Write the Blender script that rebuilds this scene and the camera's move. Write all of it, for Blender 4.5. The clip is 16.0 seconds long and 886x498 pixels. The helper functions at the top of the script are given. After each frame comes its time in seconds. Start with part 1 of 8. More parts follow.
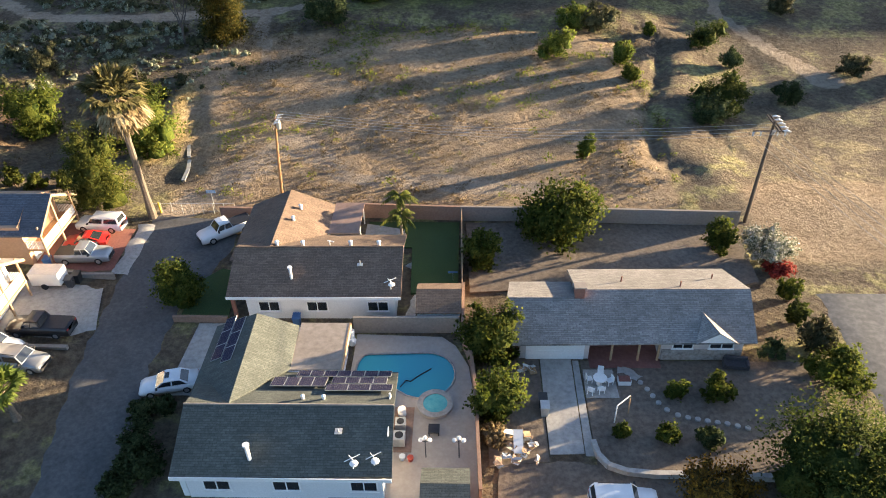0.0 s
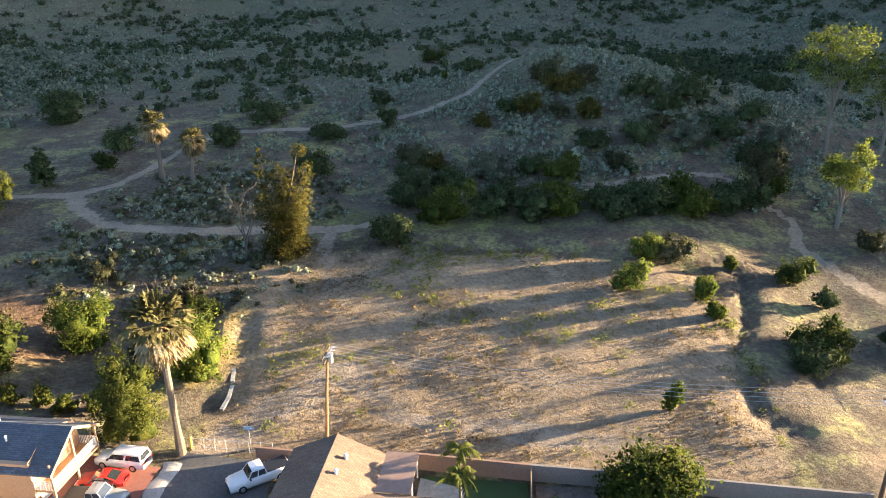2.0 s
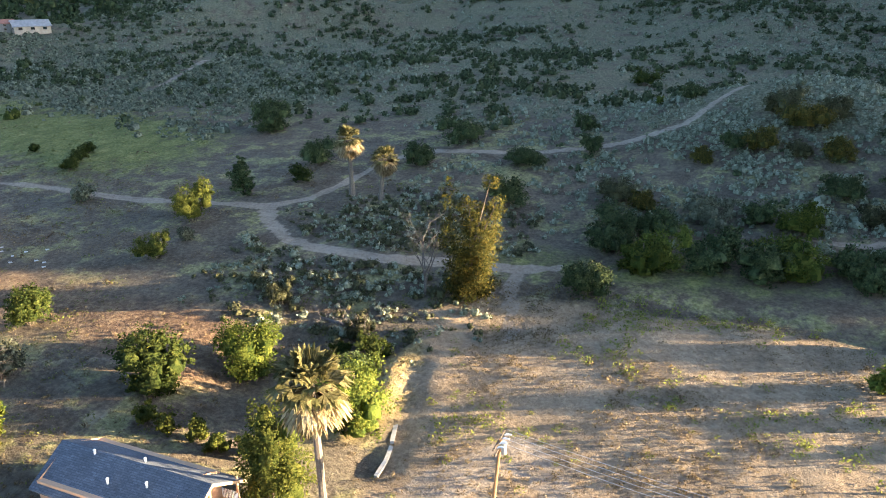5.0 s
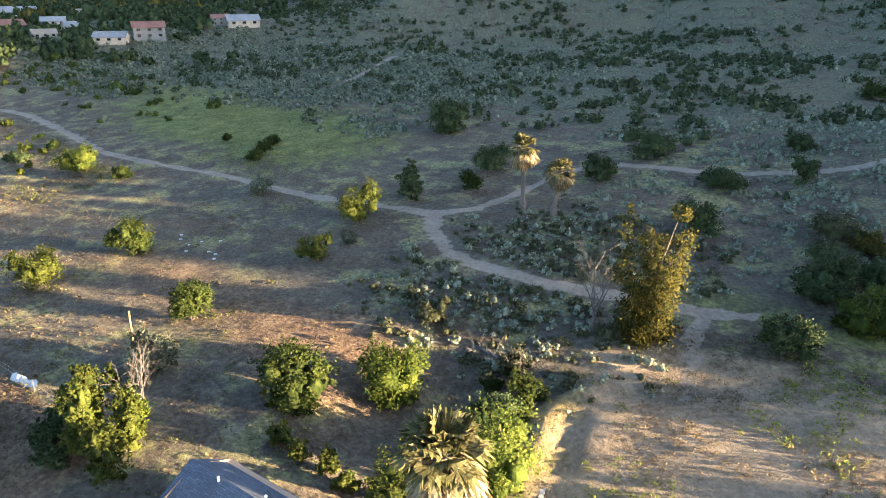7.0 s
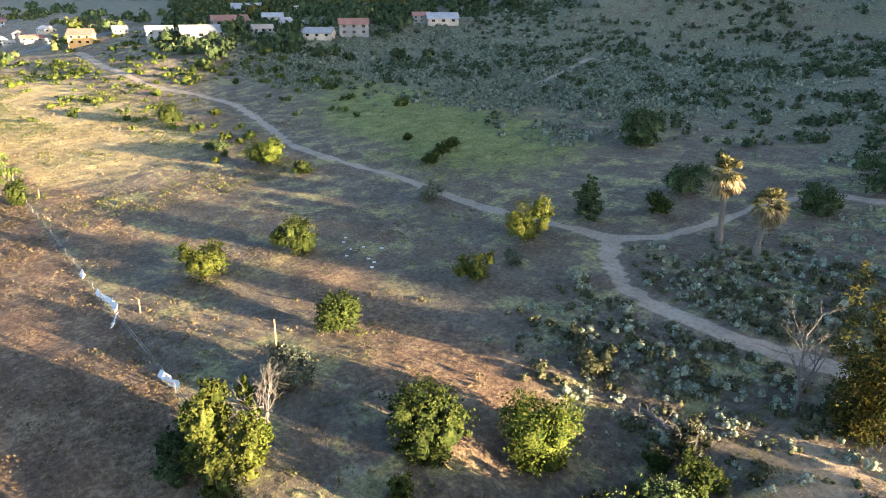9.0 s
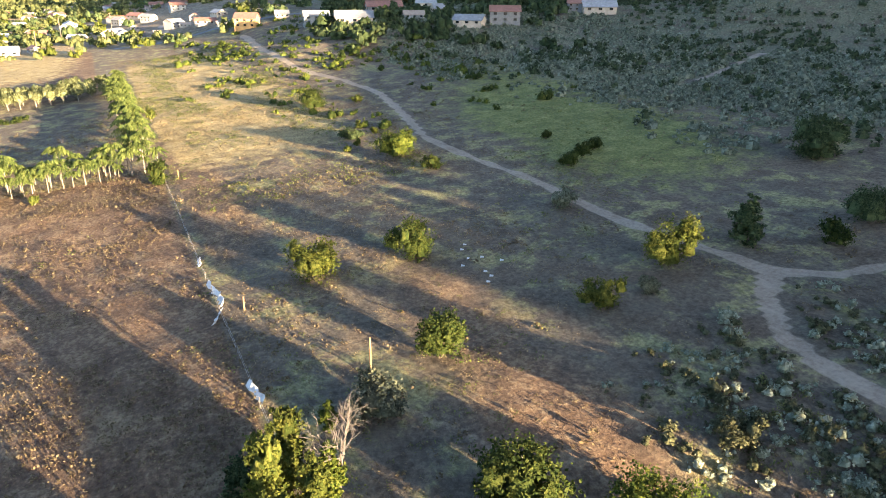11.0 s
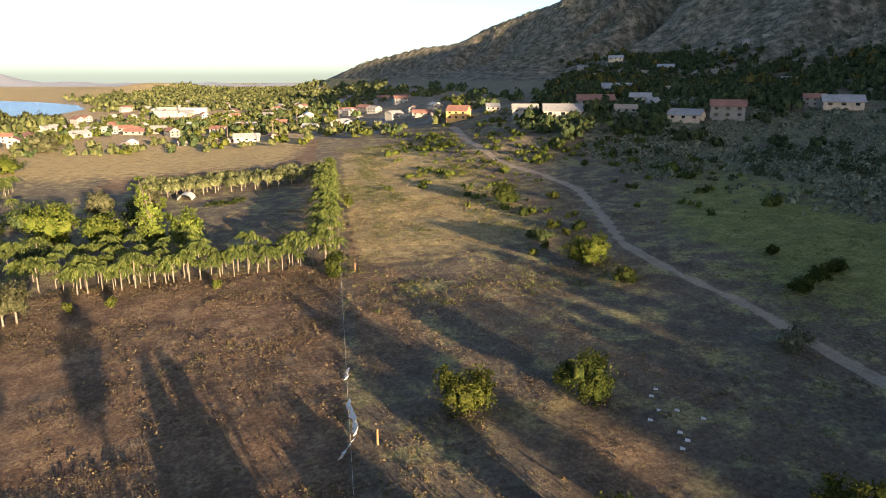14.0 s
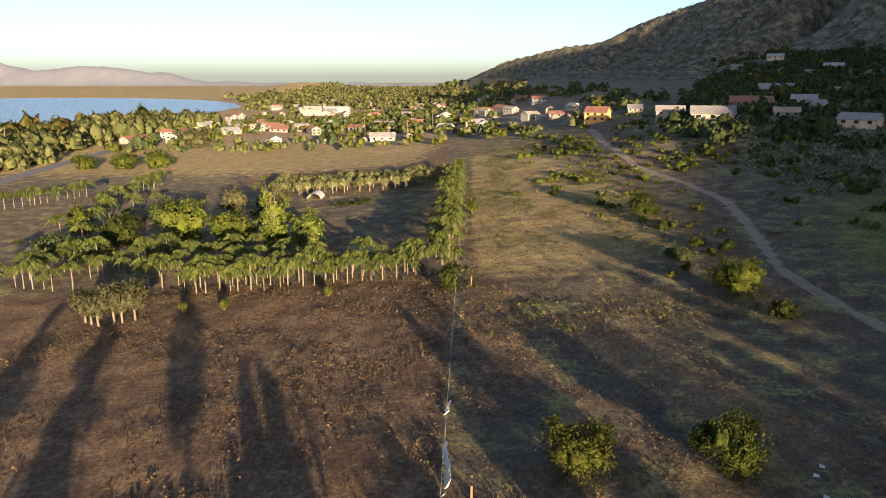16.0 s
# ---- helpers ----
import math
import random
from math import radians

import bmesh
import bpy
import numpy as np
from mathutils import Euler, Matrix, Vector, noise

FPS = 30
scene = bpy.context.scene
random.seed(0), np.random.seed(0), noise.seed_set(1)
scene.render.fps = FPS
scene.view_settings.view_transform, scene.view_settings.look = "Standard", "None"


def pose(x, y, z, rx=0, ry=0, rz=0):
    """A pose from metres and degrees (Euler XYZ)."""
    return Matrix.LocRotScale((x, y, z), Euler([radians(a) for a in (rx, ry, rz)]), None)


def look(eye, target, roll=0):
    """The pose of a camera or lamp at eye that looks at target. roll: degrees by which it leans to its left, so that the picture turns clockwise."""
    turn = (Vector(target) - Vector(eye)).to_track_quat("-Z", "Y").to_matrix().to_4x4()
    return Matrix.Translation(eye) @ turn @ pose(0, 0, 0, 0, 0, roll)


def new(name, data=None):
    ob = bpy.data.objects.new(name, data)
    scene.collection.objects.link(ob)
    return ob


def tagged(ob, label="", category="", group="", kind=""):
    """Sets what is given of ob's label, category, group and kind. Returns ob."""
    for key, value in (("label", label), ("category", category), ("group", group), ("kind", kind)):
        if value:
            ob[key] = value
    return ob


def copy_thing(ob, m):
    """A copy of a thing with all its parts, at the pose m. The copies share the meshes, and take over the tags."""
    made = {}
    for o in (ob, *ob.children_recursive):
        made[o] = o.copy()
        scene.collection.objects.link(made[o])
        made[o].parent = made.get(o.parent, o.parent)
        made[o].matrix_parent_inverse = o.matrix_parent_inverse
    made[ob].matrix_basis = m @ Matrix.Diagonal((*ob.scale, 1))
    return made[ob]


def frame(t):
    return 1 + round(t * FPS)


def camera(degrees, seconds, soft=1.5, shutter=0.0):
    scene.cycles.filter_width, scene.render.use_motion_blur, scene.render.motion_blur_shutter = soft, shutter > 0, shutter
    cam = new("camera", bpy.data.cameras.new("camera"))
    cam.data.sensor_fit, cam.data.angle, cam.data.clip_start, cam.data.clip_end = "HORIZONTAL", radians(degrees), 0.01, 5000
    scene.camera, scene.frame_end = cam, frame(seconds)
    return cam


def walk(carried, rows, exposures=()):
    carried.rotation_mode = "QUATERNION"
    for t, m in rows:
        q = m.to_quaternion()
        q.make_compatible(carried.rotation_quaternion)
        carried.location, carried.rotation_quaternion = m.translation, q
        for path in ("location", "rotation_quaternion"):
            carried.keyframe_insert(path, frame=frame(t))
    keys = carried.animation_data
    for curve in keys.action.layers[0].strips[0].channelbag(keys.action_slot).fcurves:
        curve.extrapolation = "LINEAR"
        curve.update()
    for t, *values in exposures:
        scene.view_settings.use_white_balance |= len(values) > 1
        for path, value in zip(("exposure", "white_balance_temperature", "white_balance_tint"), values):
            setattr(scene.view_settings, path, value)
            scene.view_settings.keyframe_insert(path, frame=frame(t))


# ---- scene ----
cam = camera(63.6, 16.0, 0.95)
PATH = [
    (0, (1.598, -0.119, 43.259), (1.223, 7.876, 37.264), -1.7),
    (0.5, (1.126, 2.309, 43.309), (0.591, 10.594, 37.729), -1.5),
    (1, (0.537, 4.655, 43.297), (-0.253, 13.315, 38.362), -1.2),
    (1.5, (0.045, 6.822, 43.141), (-0.930, 15.822, 38.896), -1.1),
    (2, (-0.371, 8.898, 42.902), (-1.506, 18.173, 39.347), -0.9),
    (2.5, (-0.834, 10.805, 42.648), (-2.269, 20.120, 39.303), -0.9),
    (3, (-1.434, 12.869, 42.537), (-3.299, 22.109, 39.202), -0.8),
    (3.5, (-2.023, 14.904, 42.498), (-4.323, 24.049, 39.168), -0.8),
    (4, (-2.790, 17.006, 42.430), (-5.550, 26.021, 39.105), -0.7),
    (6.5, (-7.306, 27.837, 42.680), (-12.386, 35.772, 39.335), -0.3),
    (7, (-8.491, 30.087, 42.666), (-14.166, 37.607, 39.321), -0.2),
    (7.5, (-9.784, 32.521, 42.619), (-15.994, 39.611, 39.274), -0.1),
    (8, (-11.166, 34.775, 42.612), (-17.846, 41.420, 39.257), -0.0),
    (8.5, (-12.750, 37.050, 42.536), (-19.845, 43.250, 39.181), 0.1),
    (9, (-14.244, 39.402, 42.473), (-21.714, 45.142, 39.118), 0.0),
    (11.5, (-23.818, 49.081, 42.244), (-32.518, 52.716, 38.909), 0.1),
    (12, (-26.156, 50.718, 42.159), (-35.151, 53.973, 39.244), 0.0),
    (12.5, (-28.591, 52.290, 41.931), (-37.851, 55.155, 39.486), 0.0),
    (13, (-31.052, 53.751, 41.798), (-40.467, 56.166, 39.438), 0.0),
    (13.5, (-33.737, 55.165, 41.821), (-43.257, 57.120, 39.456), 0.0),
    (14, (-36.601, 56.502, 41.656), (-46.206, 57.982, 39.301), -0.0),
    (14.5, (-39.402, 57.576, 41.667), (-49.062, 58.621, 39.307), -0.0),
    (15, (-42.358, 58.571, 41.574), (-52.058, 59.161, 39.214), -0.1),
    (15.5, (-45.150, 59.279, 41.457), (-54.870, 59.394, 39.107), -0.1),
    (16, (-47.994, 59.846, 41.500), (-57.704, 59.471, 39.145), 0.0),
]
walk(cam, [(t, look(eye, target, roll)) for t, eye, target, roll in PATH],
     [(0, 2.58, 7100, 11), (2, 3.02, 7050, 11), (4, 3.32, 7000, 10), (6.5, 3.46, 6900, 10), (8, 3.52, 6900, 10), (9.2, 3.46, 6900, 10), (11.5, 3.17, 7000, 12), (12.5, 2.86, 7100, 13), (14, 2.13, 7350, 15), (16, 1.74, 7500, 17)])


# ---- light ----
SUN_AZ, SUN_EL = radians(20.3), radians(7.2)
world = bpy.data.worlds.new("sky")
scene.world = world
world.use_nodes = True
wn = world.node_tree.nodes
sky = wn.new("ShaderNodeTexSky")
sky.sky_type, sky.sun_disc = "NISHITA", False
sky.sun_elevation, sky.sun_rotation = SUN_EL, math.pi / 2 - SUN_AZ
sky.air_density, sky.dust_density, sky.ozone_density = 0.6, 1.0, 2.0
wn["Background"].inputs["Strength"].default_value = 0.1
world.node_tree.links.new(sky.outputs[0], wn["Background"].inputs["Color"])
sun = new("sun", bpy.data.lights.new("sun", "SUN"))
sun.data.energy, sun.data.angle, sun.data.color = 5.0, radians(0.6), (1.0, 0.81, 0.56)
sun.matrix_world = look((300, 100, 120), (300 - 10 * math.cos(SUN_EL) * math.cos(SUN_AZ), 100 - 10 * math.cos(SUN_EL) * math.sin(SUN_AZ), 120 - 10 * math.sin(SUN_EL)))


# ---- materials ----
def nodes_of(name):
    m = bpy.data.materials.new(name)
    m.use_nodes = True
    t = m.node_tree
    return m, t.nodes, t.links, t.nodes["Principled BSDF"]


def ramp_of(n, colors, lo=0.28, span=0.44):
    r = n.new("ShaderNodeValToRGB")
    e = r.color_ramp.elements
    while len(e) < len(colors):
        e.new(0.5)
    for k, c in enumerate(colors):
        e[k].position = lo + span * k / max(1, len(colors) - 1)
        e[k].color = (*c, 1)
    return r


def noise_of(n, l, vec, scale, detail=5.0, rough=0.6):
    t = n.new("ShaderNodeTexNoise")
    t.inputs["Scale"].default_value, t.inputs["Detail"].default_value, t.inputs["Roughness"].default_value = scale, detail, rough
    l.new(vec, t.inputs["Vector"])
    return t.outputs["Fac"]


def math_of(n, l, op, a, b=None, clamp=False):
    m = n.new("ShaderNodeMath")
    m.operation, m.use_clamp = op, clamp
    for k, v in enumerate((a, b)):
        if v is None:
            continue
        if isinstance(v, (int, float)):
            m.inputs[k].default_value = v
        else:
            l.new(v, m.inputs[k])
    return m.outputs[0]


def mix_of(n, l, fac, a, b, blend="MIX"):
    m = n.new("ShaderNodeMix")
    m.data_type, m.blend_type = "RGBA", blend
    for k, v in ((0, fac), (6, a), (7, b)):
        if isinstance(v, (int, float)):
            m.inputs[k].default_value = v
        elif isinstance(v, tuple):
            m.inputs[k].default_value = (*v, 1)
        else:
            l.new(v, m.inputs[k])
    return m.outputs[2]


def bump_of(n, l, height_out, bsdf, strength, distance):
    b = n.new("ShaderNodeBump")
    b.inputs["Strength"].default_value, b.inputs["Distance"].default_value = strength, distance
    l.new(height_out, b.inputs["Height"])
    l.new(b.outputs["Normal"], bsdf.inputs["Normal"])


def surface(name, colors, scale=3.0, rough=0.8, metal=0.0, bump=0.25, depth=0.02, stain=0.35, stain_scale=0.25, random_shade=0.0, island=False):
    """A worn surface: fine grain between the colours, broad stains, and relief."""
    m, n, l, b = nodes_of(name)
    vec = n.new("ShaderNodeNewGeometry").outputs["Position"] if not island else n.new("ShaderNodeTexCoord").outputs["Object"]
    grain = noise_of(n, l, vec, scale, 6, 0.65)
    ramp = ramp_of(n, colors)
    l.new(grain, ramp.inputs[0])
    broad = noise_of(n, l, vec, stain_scale, 4, 0.6)
    shade = math_of(n, l, "ADD", math_of(n, l, "MULTIPLY", math_of(n, l, "SUBTRACT", broad, 0.5), stain * 2), 1.0)
    if random_shade or island:
        src = n.new("ShaderNodeNewGeometry").outputs["Random Per Island"] if island else n.new("ShaderNodeObjectInfo").outputs["Random"]
        shade = math_of(n, l, "MULTIPLY", shade, math_of(n, l, "ADD", math_of(n, l, "MULTIPLY", src, random_shade * 2), 1 - random_shade))
    comb = n.new("ShaderNodeCombineColor")
    for k in range(3):
        l.new(shade, comb.inputs[k])
    l.new(mix_of(n, l, 1.0, ramp.outputs[0], comb.outputs[0], "MULTIPLY"), b.inputs["Base Color"])
    b.inputs["Roughness"].default_value, b.inputs["Metallic"].default_value = rough, metal
    if bump:
        bump_of(n, l, grain, b, bump, depth)
    return m


def foliage(name, colors, translucent=0.4, spread=0.35, rough=0.8):
    """Leaves: colour varies from leaf to leaf and across the plant, and light shines through."""
    m, n, l, b = nodes_of(name)
    g = n.new("ShaderNodeNewGeometry")
    rnd = g.outputs["Random Per Island"]
    broad = noise_of(n, l, g.outputs["Position"], 0.7, 3)
    leafy = noise_of(n, l, g.outputs["Position"], 2.6, 4, 0.7)
    spread_leafy = math_of(n, l, "ADD", math_of(n, l, "MULTIPLY", math_of(n, l, "SUBTRACT", leafy, 0.5), 1.5), 0.5)
    fac = math_of(n, l, "ADD", math_of(n, l, "ADD", math_of(n, l, "MULTIPLY", rnd, 0.4), math_of(n, l, "MULTIPLY", broad, 0.3)), math_of(n, l, "MULTIPLY", spread_leafy, 0.3))
    bump_of(n, l, leafy, b, 0.85, 0.5)
    ramp = ramp_of(n, colors)
    l.new(fac, ramp.inputs[0])
    ob = n.new("ShaderNodeObjectInfo").outputs["Random"]
    shade = math_of(n, l, "ADD", math_of(n, l, "MULTIPLY", ob, spread), 1 - spread / 2)
    comb = n.new("ShaderNodeCombineColor")
    for k in range(3):
        l.new(shade, comb.inputs[k])
    col = mix_of(n, l, 1.0, ramp.outputs[0], comb.outputs[0], "MULTIPLY")
    l.new(col, b.inputs["Base Color"])
    b.inputs["Roughness"].default_value = rough
    b.inputs["Specular IOR Level"].default_value = 0.1
    tr = n.new("ShaderNodeBsdfTranslucent")
    l.new(col, tr.inputs["Color"])
    ms = n.new("ShaderNodeMixShader")
    ms.inputs[0].default_value = translucent
    l.new(b.outputs[0], ms.inputs[1])
    l.new(tr.outputs[0], ms.inputs[2])
    l.new(ms.outputs[0], n["Material Output"].inputs["Surface"])
    return m


def paint(name, color, rough=0.35, coat=0.6, metal=0.0):
    m = surface(name, [tuple(c * 0.9 for c in color), color], 1.5, rough, metal, 0, 0, 0.06, 0.6)
    m.node_tree.nodes["Principled BSDF"].inputs["Coat Weight"].default_value = coat
    return m


def shingle(name, colors, row=0.16):
    """Asphalt shingles: grain, courses that step in relief, and shade that changes from tab to tab."""
    m, n, l, b = nodes_of(name)
    vec = n.new("ShaderNodeTexCoord").outputs["Object"]
    br = n.new("ShaderNodeTexBrick")
    br.inputs["Scale"].default_value = 1.0
    br.inputs["Brick Width"].default_value, br.inputs["Row Height"].default_value = 0.5, row
    br.inputs["Mortar Size"].default_value = 0.012
    br.inputs["Color1"].default_value, br.inputs["Color2"].default_value = (0.78, 0.78, 0.78, 1), (1.12, 1.12, 1.12, 1)
    br.inputs["Mortar"].default_value = (0.5, 0.5, 0.5, 1)
    l.new(vec, br.inputs["Vector"])
    grain = noise_of(n, l, vec, 6, 6, 0.7)
    ramp = ramp_of(n, colors)
    l.new(grain, ramp.inputs[0])
    broad = noise_of(n, l, vec, 0.35, 4)
    comb = n.new("ShaderNodeCombineColor")
    for k in range(3):
        l.new(math_of(n, l, "ADD", broad, 0.5), comb.inputs[k])
    c = mix_of(n, l, 1.0, ramp.outputs[0], br.outputs["Color"], "MULTIPLY")
    l.new(mix_of(n, l, 1.0, c, comb.outputs[0], "MULTIPLY"), b.inputs["Base Color"])
    b.inputs["Roughness"].default_value = 0.9
    bump_of(n, l, br.outputs["Fac"], b, 0.5, -0.02)
    return m


def ground_material():
    m, n, l, b = nodes_of("earth")
    pos = n.new("ShaderNodeNewGeometry").outputs["Position"]
    fine = noise_of(n, l, pos, 1.6, 8, 0.72)
    mid = noise_of(n, l, pos, 0.22, 6, 0.65)
    wide = noise_of(n, l, pos, 0.035, 4, 0.6)

    def attr(name):
        a = n.new("ShaderNodeAttribute")
        a.attribute_name = name
        s = n.new("ShaderNodeSeparateColor")
        l.new(a.outputs["Color"], s.inputs[0])
        return s.outputs

    def mask(v, rag=0.9, lo=0.3, hi=0.7, tex=None):
        w = math_of(n, l, "ADD", v, math_of(n, l, "MULTIPLY", math_of(n, l, "SUBTRACT", tex or mid, 0.5), rag))
        r = n.new("ShaderNodeMapRange")
        r.interpolation_type = "SMOOTHSTEP"
        r.inputs[1].default_value, r.inputs[2].default_value = lo, hi
        l.new(w, r.inputs[0])
        return math_of(n, l, "MULTIPLY", r.outputs[0], math_of(n, l, "GREATER_THAN", v, 0.02))

    def tone(colors, tex):
        r = ramp_of(n, colors, 0.37, 0.26)
        l.new(tex, r.inputs[0])
        return r.outputs[0]

    blend = math_of(n, l, "ADD", math_of(n, l, "MULTIPLY", fine, 0.6), math_of(n, l, "MULTIPLY", mid, 0.4))
    a1, a2 = attr("cover"), attr("growth")
    dry = tone([(0.072, 0.055, 0.039), (0.15, 0.117, 0.083), (0.25, 0.2, 0.13)], blend)
    c = mix_of(n, l, mask(wide, 0.9, 0.45, 0.62), dry, tone([(0.072, 0.06, 0.044), (0.136, 0.112, 0.083), (0.21, 0.177, 0.122)], blend))
    patch = noise_of(n, l, pos, 0.11, 7, 0.75)
    c = mix_of(n, l, mask(patch, 0.5, 0.5, 0.66), c, tone([(0.13, 0.12, 0.055), (0.25, 0.225, 0.105), (0.38, 0.34, 0.17)], fine))
    c = mix_of(n, l, mask(a1[2]), c, tone([(0.078, 0.047, 0.03), (0.168, 0.106, 0.066), (0.33, 0.232, 0.135)], blend))
    c = mix_of(n, l, mask(a2[0]), c, tone([(0.072, 0.078, 0.026), (0.156, 0.169, 0.052), (0.312, 0.286, 0.104)], blend))
    c = mix_of(n, l, mask(a2[2]), c, tone([(0.18, 0.13, 0.06), (0.34, 0.255, 0.12), (0.5, 0.39, 0.2)], blend))
    c = mix_of(n, l, mask(a1[1], 0.7), c, tone([(0.165, 0.118, 0.075), (0.28, 0.207, 0.137), (0.385, 0.295, 0.197)], blend))
    c = mix_of(n, l, mask(a2[1], 1.3, 0.36, 0.6, patch), c, tone([(0.078, 0.074, 0.045), (0.15, 0.143, 0.088), (0.255, 0.24, 0.155)], fine))
    c = mix_of(n, l, mask(a1[0], 0.55, 0.38, 0.62), c, tone([(0.21, 0.165, 0.12), (0.3, 0.24, 0.18), (0.38, 0.31, 0.235)], blend))
    crag = attr("slope")[0]
    rock = noise_of(n, l, pos, 0.09, 9, 0.74)
    c = mix_of(n, l, mask(crag, 0.5, 0.25, 0.6, wide), c, tone([(0.042, 0.046, 0.03), (0.13, 0.115, 0.08), (0.3, 0.245, 0.18)], rock))
    l.new(c, b.inputs["Base Color"])
    b.inputs["Roughness"].default_value = 0.95
    b.inputs["Specular IOR Level"].default_value = 0.15
    rough = math_of(n, l, "ADD", math_of(n, l, "MULTIPLY", mid, 1.5), math_of(n, l, "ADD", fine, math_of(n, l, "MULTIPLY", noise_of(n, l, pos, 6.0, 3), 0.35)))
    grassy = math_of(n, l, "SUBTRACT", 0.75, math_of(n, l, "MULTIPLY", math_of(n, l, "ADD", a1[0], a1[1], True), 0.2))
    bump_of(n, l, math_of(n, l, "MULTIPLY", rough, grassy), b, 1.0, 0.9)
    return m


mat_ground = ground_material()
mat_bark = surface("bark", [(0.09, 0.065, 0.045), (0.2, 0.15, 0.11)], 6, 0.9, bump=0.6, depth=0.05)
mat_dead = surface("dead_wood", [(0.066, 0.053, 0.045), (0.15, 0.125, 0.105)], 5, 0.9, bump=0.5, depth=0.04)
mat_palm_bark = surface("palm_bark", [(0.085, 0.065, 0.048), (0.19, 0.15, 0.115)], 7, 0.9, bump=0.6, depth=0.05)
mat_pale_bark = surface("pale_bark", [(0.125, 0.1, 0.075), (0.22, 0.18, 0.138)], 7, 0.85, bump=0.3, depth=0.03)
leaf_citrus = foliage("leaf_citrus", [(0.03, 0.052, 0.011), (0.075, 0.1, 0.017), (0.145, 0.155, 0.03)])
leaf_dark = foliage("leaf_dark", [(0.026, 0.043, 0.017), (0.06, 0.085, 0.033), (0.115, 0.138, 0.057)], 0.2)
leaf_pepper = foliage("leaf_pepper", [(0.023, 0.040, 0.010), (0.056, 0.076, 0.018), (0.107, 0.118, 0.028)])
leaf_yellow = foliage("leaf_yellow", [(0.044, 0.061, 0.013), (0.094, 0.11, 0.022), (0.165, 0.165, 0.037)], 0.4)
leaf_gold = foliage("leaf_gold", [(0.034, 0.042, 0.012), (0.088, 0.085, 0.021), (0.19, 0.145, 0.034)], 0.4)
leaf_orange = foliage("leaf_orange", [(0.045, 0.042, 0.014), (0.15, 0.085, 0.02), (0.4, 0.21, 0.026)], 0.25)
leaf_palm = foliage("leaf_palm", [(0.039, 0.063, 0.014), (0.097, 0.136, 0.03), (0.194, 0.233, 0.058)], 0.3)
leaf_thatch = foliage("leaf_thatch", [(0.14, 0.1, 0.05), (0.28, 0.21, 0.12), (0.42, 0.34, 0.2)], 0.2)
leaf_sage = foliage("leaf_sage", [(0.06, 0.068, 0.04), (0.115, 0.122, 0.078), (0.19, 0.195, 0.13)], 0.15)
leaf_olive = foliage("leaf_olive", [(0.041, 0.044, 0.021), (0.085, 0.085, 0.041), (0.135, 0.129, 0.068)], 0.25)
leaf_white = foliage("leaf_blossom", [(0.06, 0.08, 0.04), (0.25, 0.26, 0.2), (0.6, 0.58, 0.52)], 0.2)
leaf_red = foliage("leaf_red", [(0.097, 0.019, 0.014), (0.292, 0.034, 0.03), (0.408, 0.087, 0.058)], 0.2)
leaf_grass = foliage("leaf_grass", [(0.084, 0.096, 0.03), (0.162, 0.168, 0.054), (0.258, 0.246, 0.096)], 0.35)
leaf_weed = foliage("leaf_weed", [(0.1, 0.125, 0.025), (0.21, 0.24, 0.05), (0.34, 0.35, 0.09)], 0.4)
leaf_straw = foliage("leaf_straw", [(0.112, 0.076, 0.038), (0.196, 0.144, 0.078), (0.288, 0.222, 0.131)], 0.3)
leaf_chaparral = foliage("leaf_chaparral", [(0.075, 0.085, 0.054), (0.165, 0.178, 0.118), (0.29, 0.3, 0.205)], 0.2)
leaf_palm_dry = foliage("leaf_palm_dry", [(0.064, 0.064, 0.022), (0.153, 0.136, 0.051), (0.281, 0.238, 0.111)], 0.25)
leaf_bright = foliage("leaf_bright", [(0.042, 0.068, 0.013), (0.114, 0.146, 0.026), (0.208, 0.218, 0.047)], 0.35)
leaf_pale = foliage("leaf_pale", [(0.12, 0.135, 0.088), (0.235, 0.25, 0.17), (0.38, 0.39, 0.28)], 0.2)
leaf_scrub_oak = foliage("leaf_scrub_oak", [(0.026, 0.039, 0.017), (0.061, 0.081, 0.037), (0.115, 0.136, 0.064)], 0.2)
leaf_town = foliage("leaf_town", [(0.061, 0.077, 0.03), (0.135, 0.151, 0.057), (0.236, 0.236, 0.095)], 0.35)


# ---- builders ----
def mesh_object(name, verts, faces, material, parent=None, label="", smooth=False):
    me = bpy.data.meshes.new(name)
    me.from_pydata([tuple(v) for v in verts], [], [tuple(f) for f in faces])
    me.update()
    if smooth:
        me.shade_smooth()
    if material:
        me.materials.append(material)
    ob = new(name, me)
    if parent:
        ob.parent = parent
    if label:
        ob["label"] = label
    return ob


def thing(name, label, category, x, y, z=None, turn=0.0, group=""):
    ob = new(name)
    ob.empty_display_size = 0.3
    ob.location = (x, y, float(height(x, y)) if z is None else z)
    ob.rotation_euler = (0, 0, radians(turn))
    return tagged(ob, label, category, group)


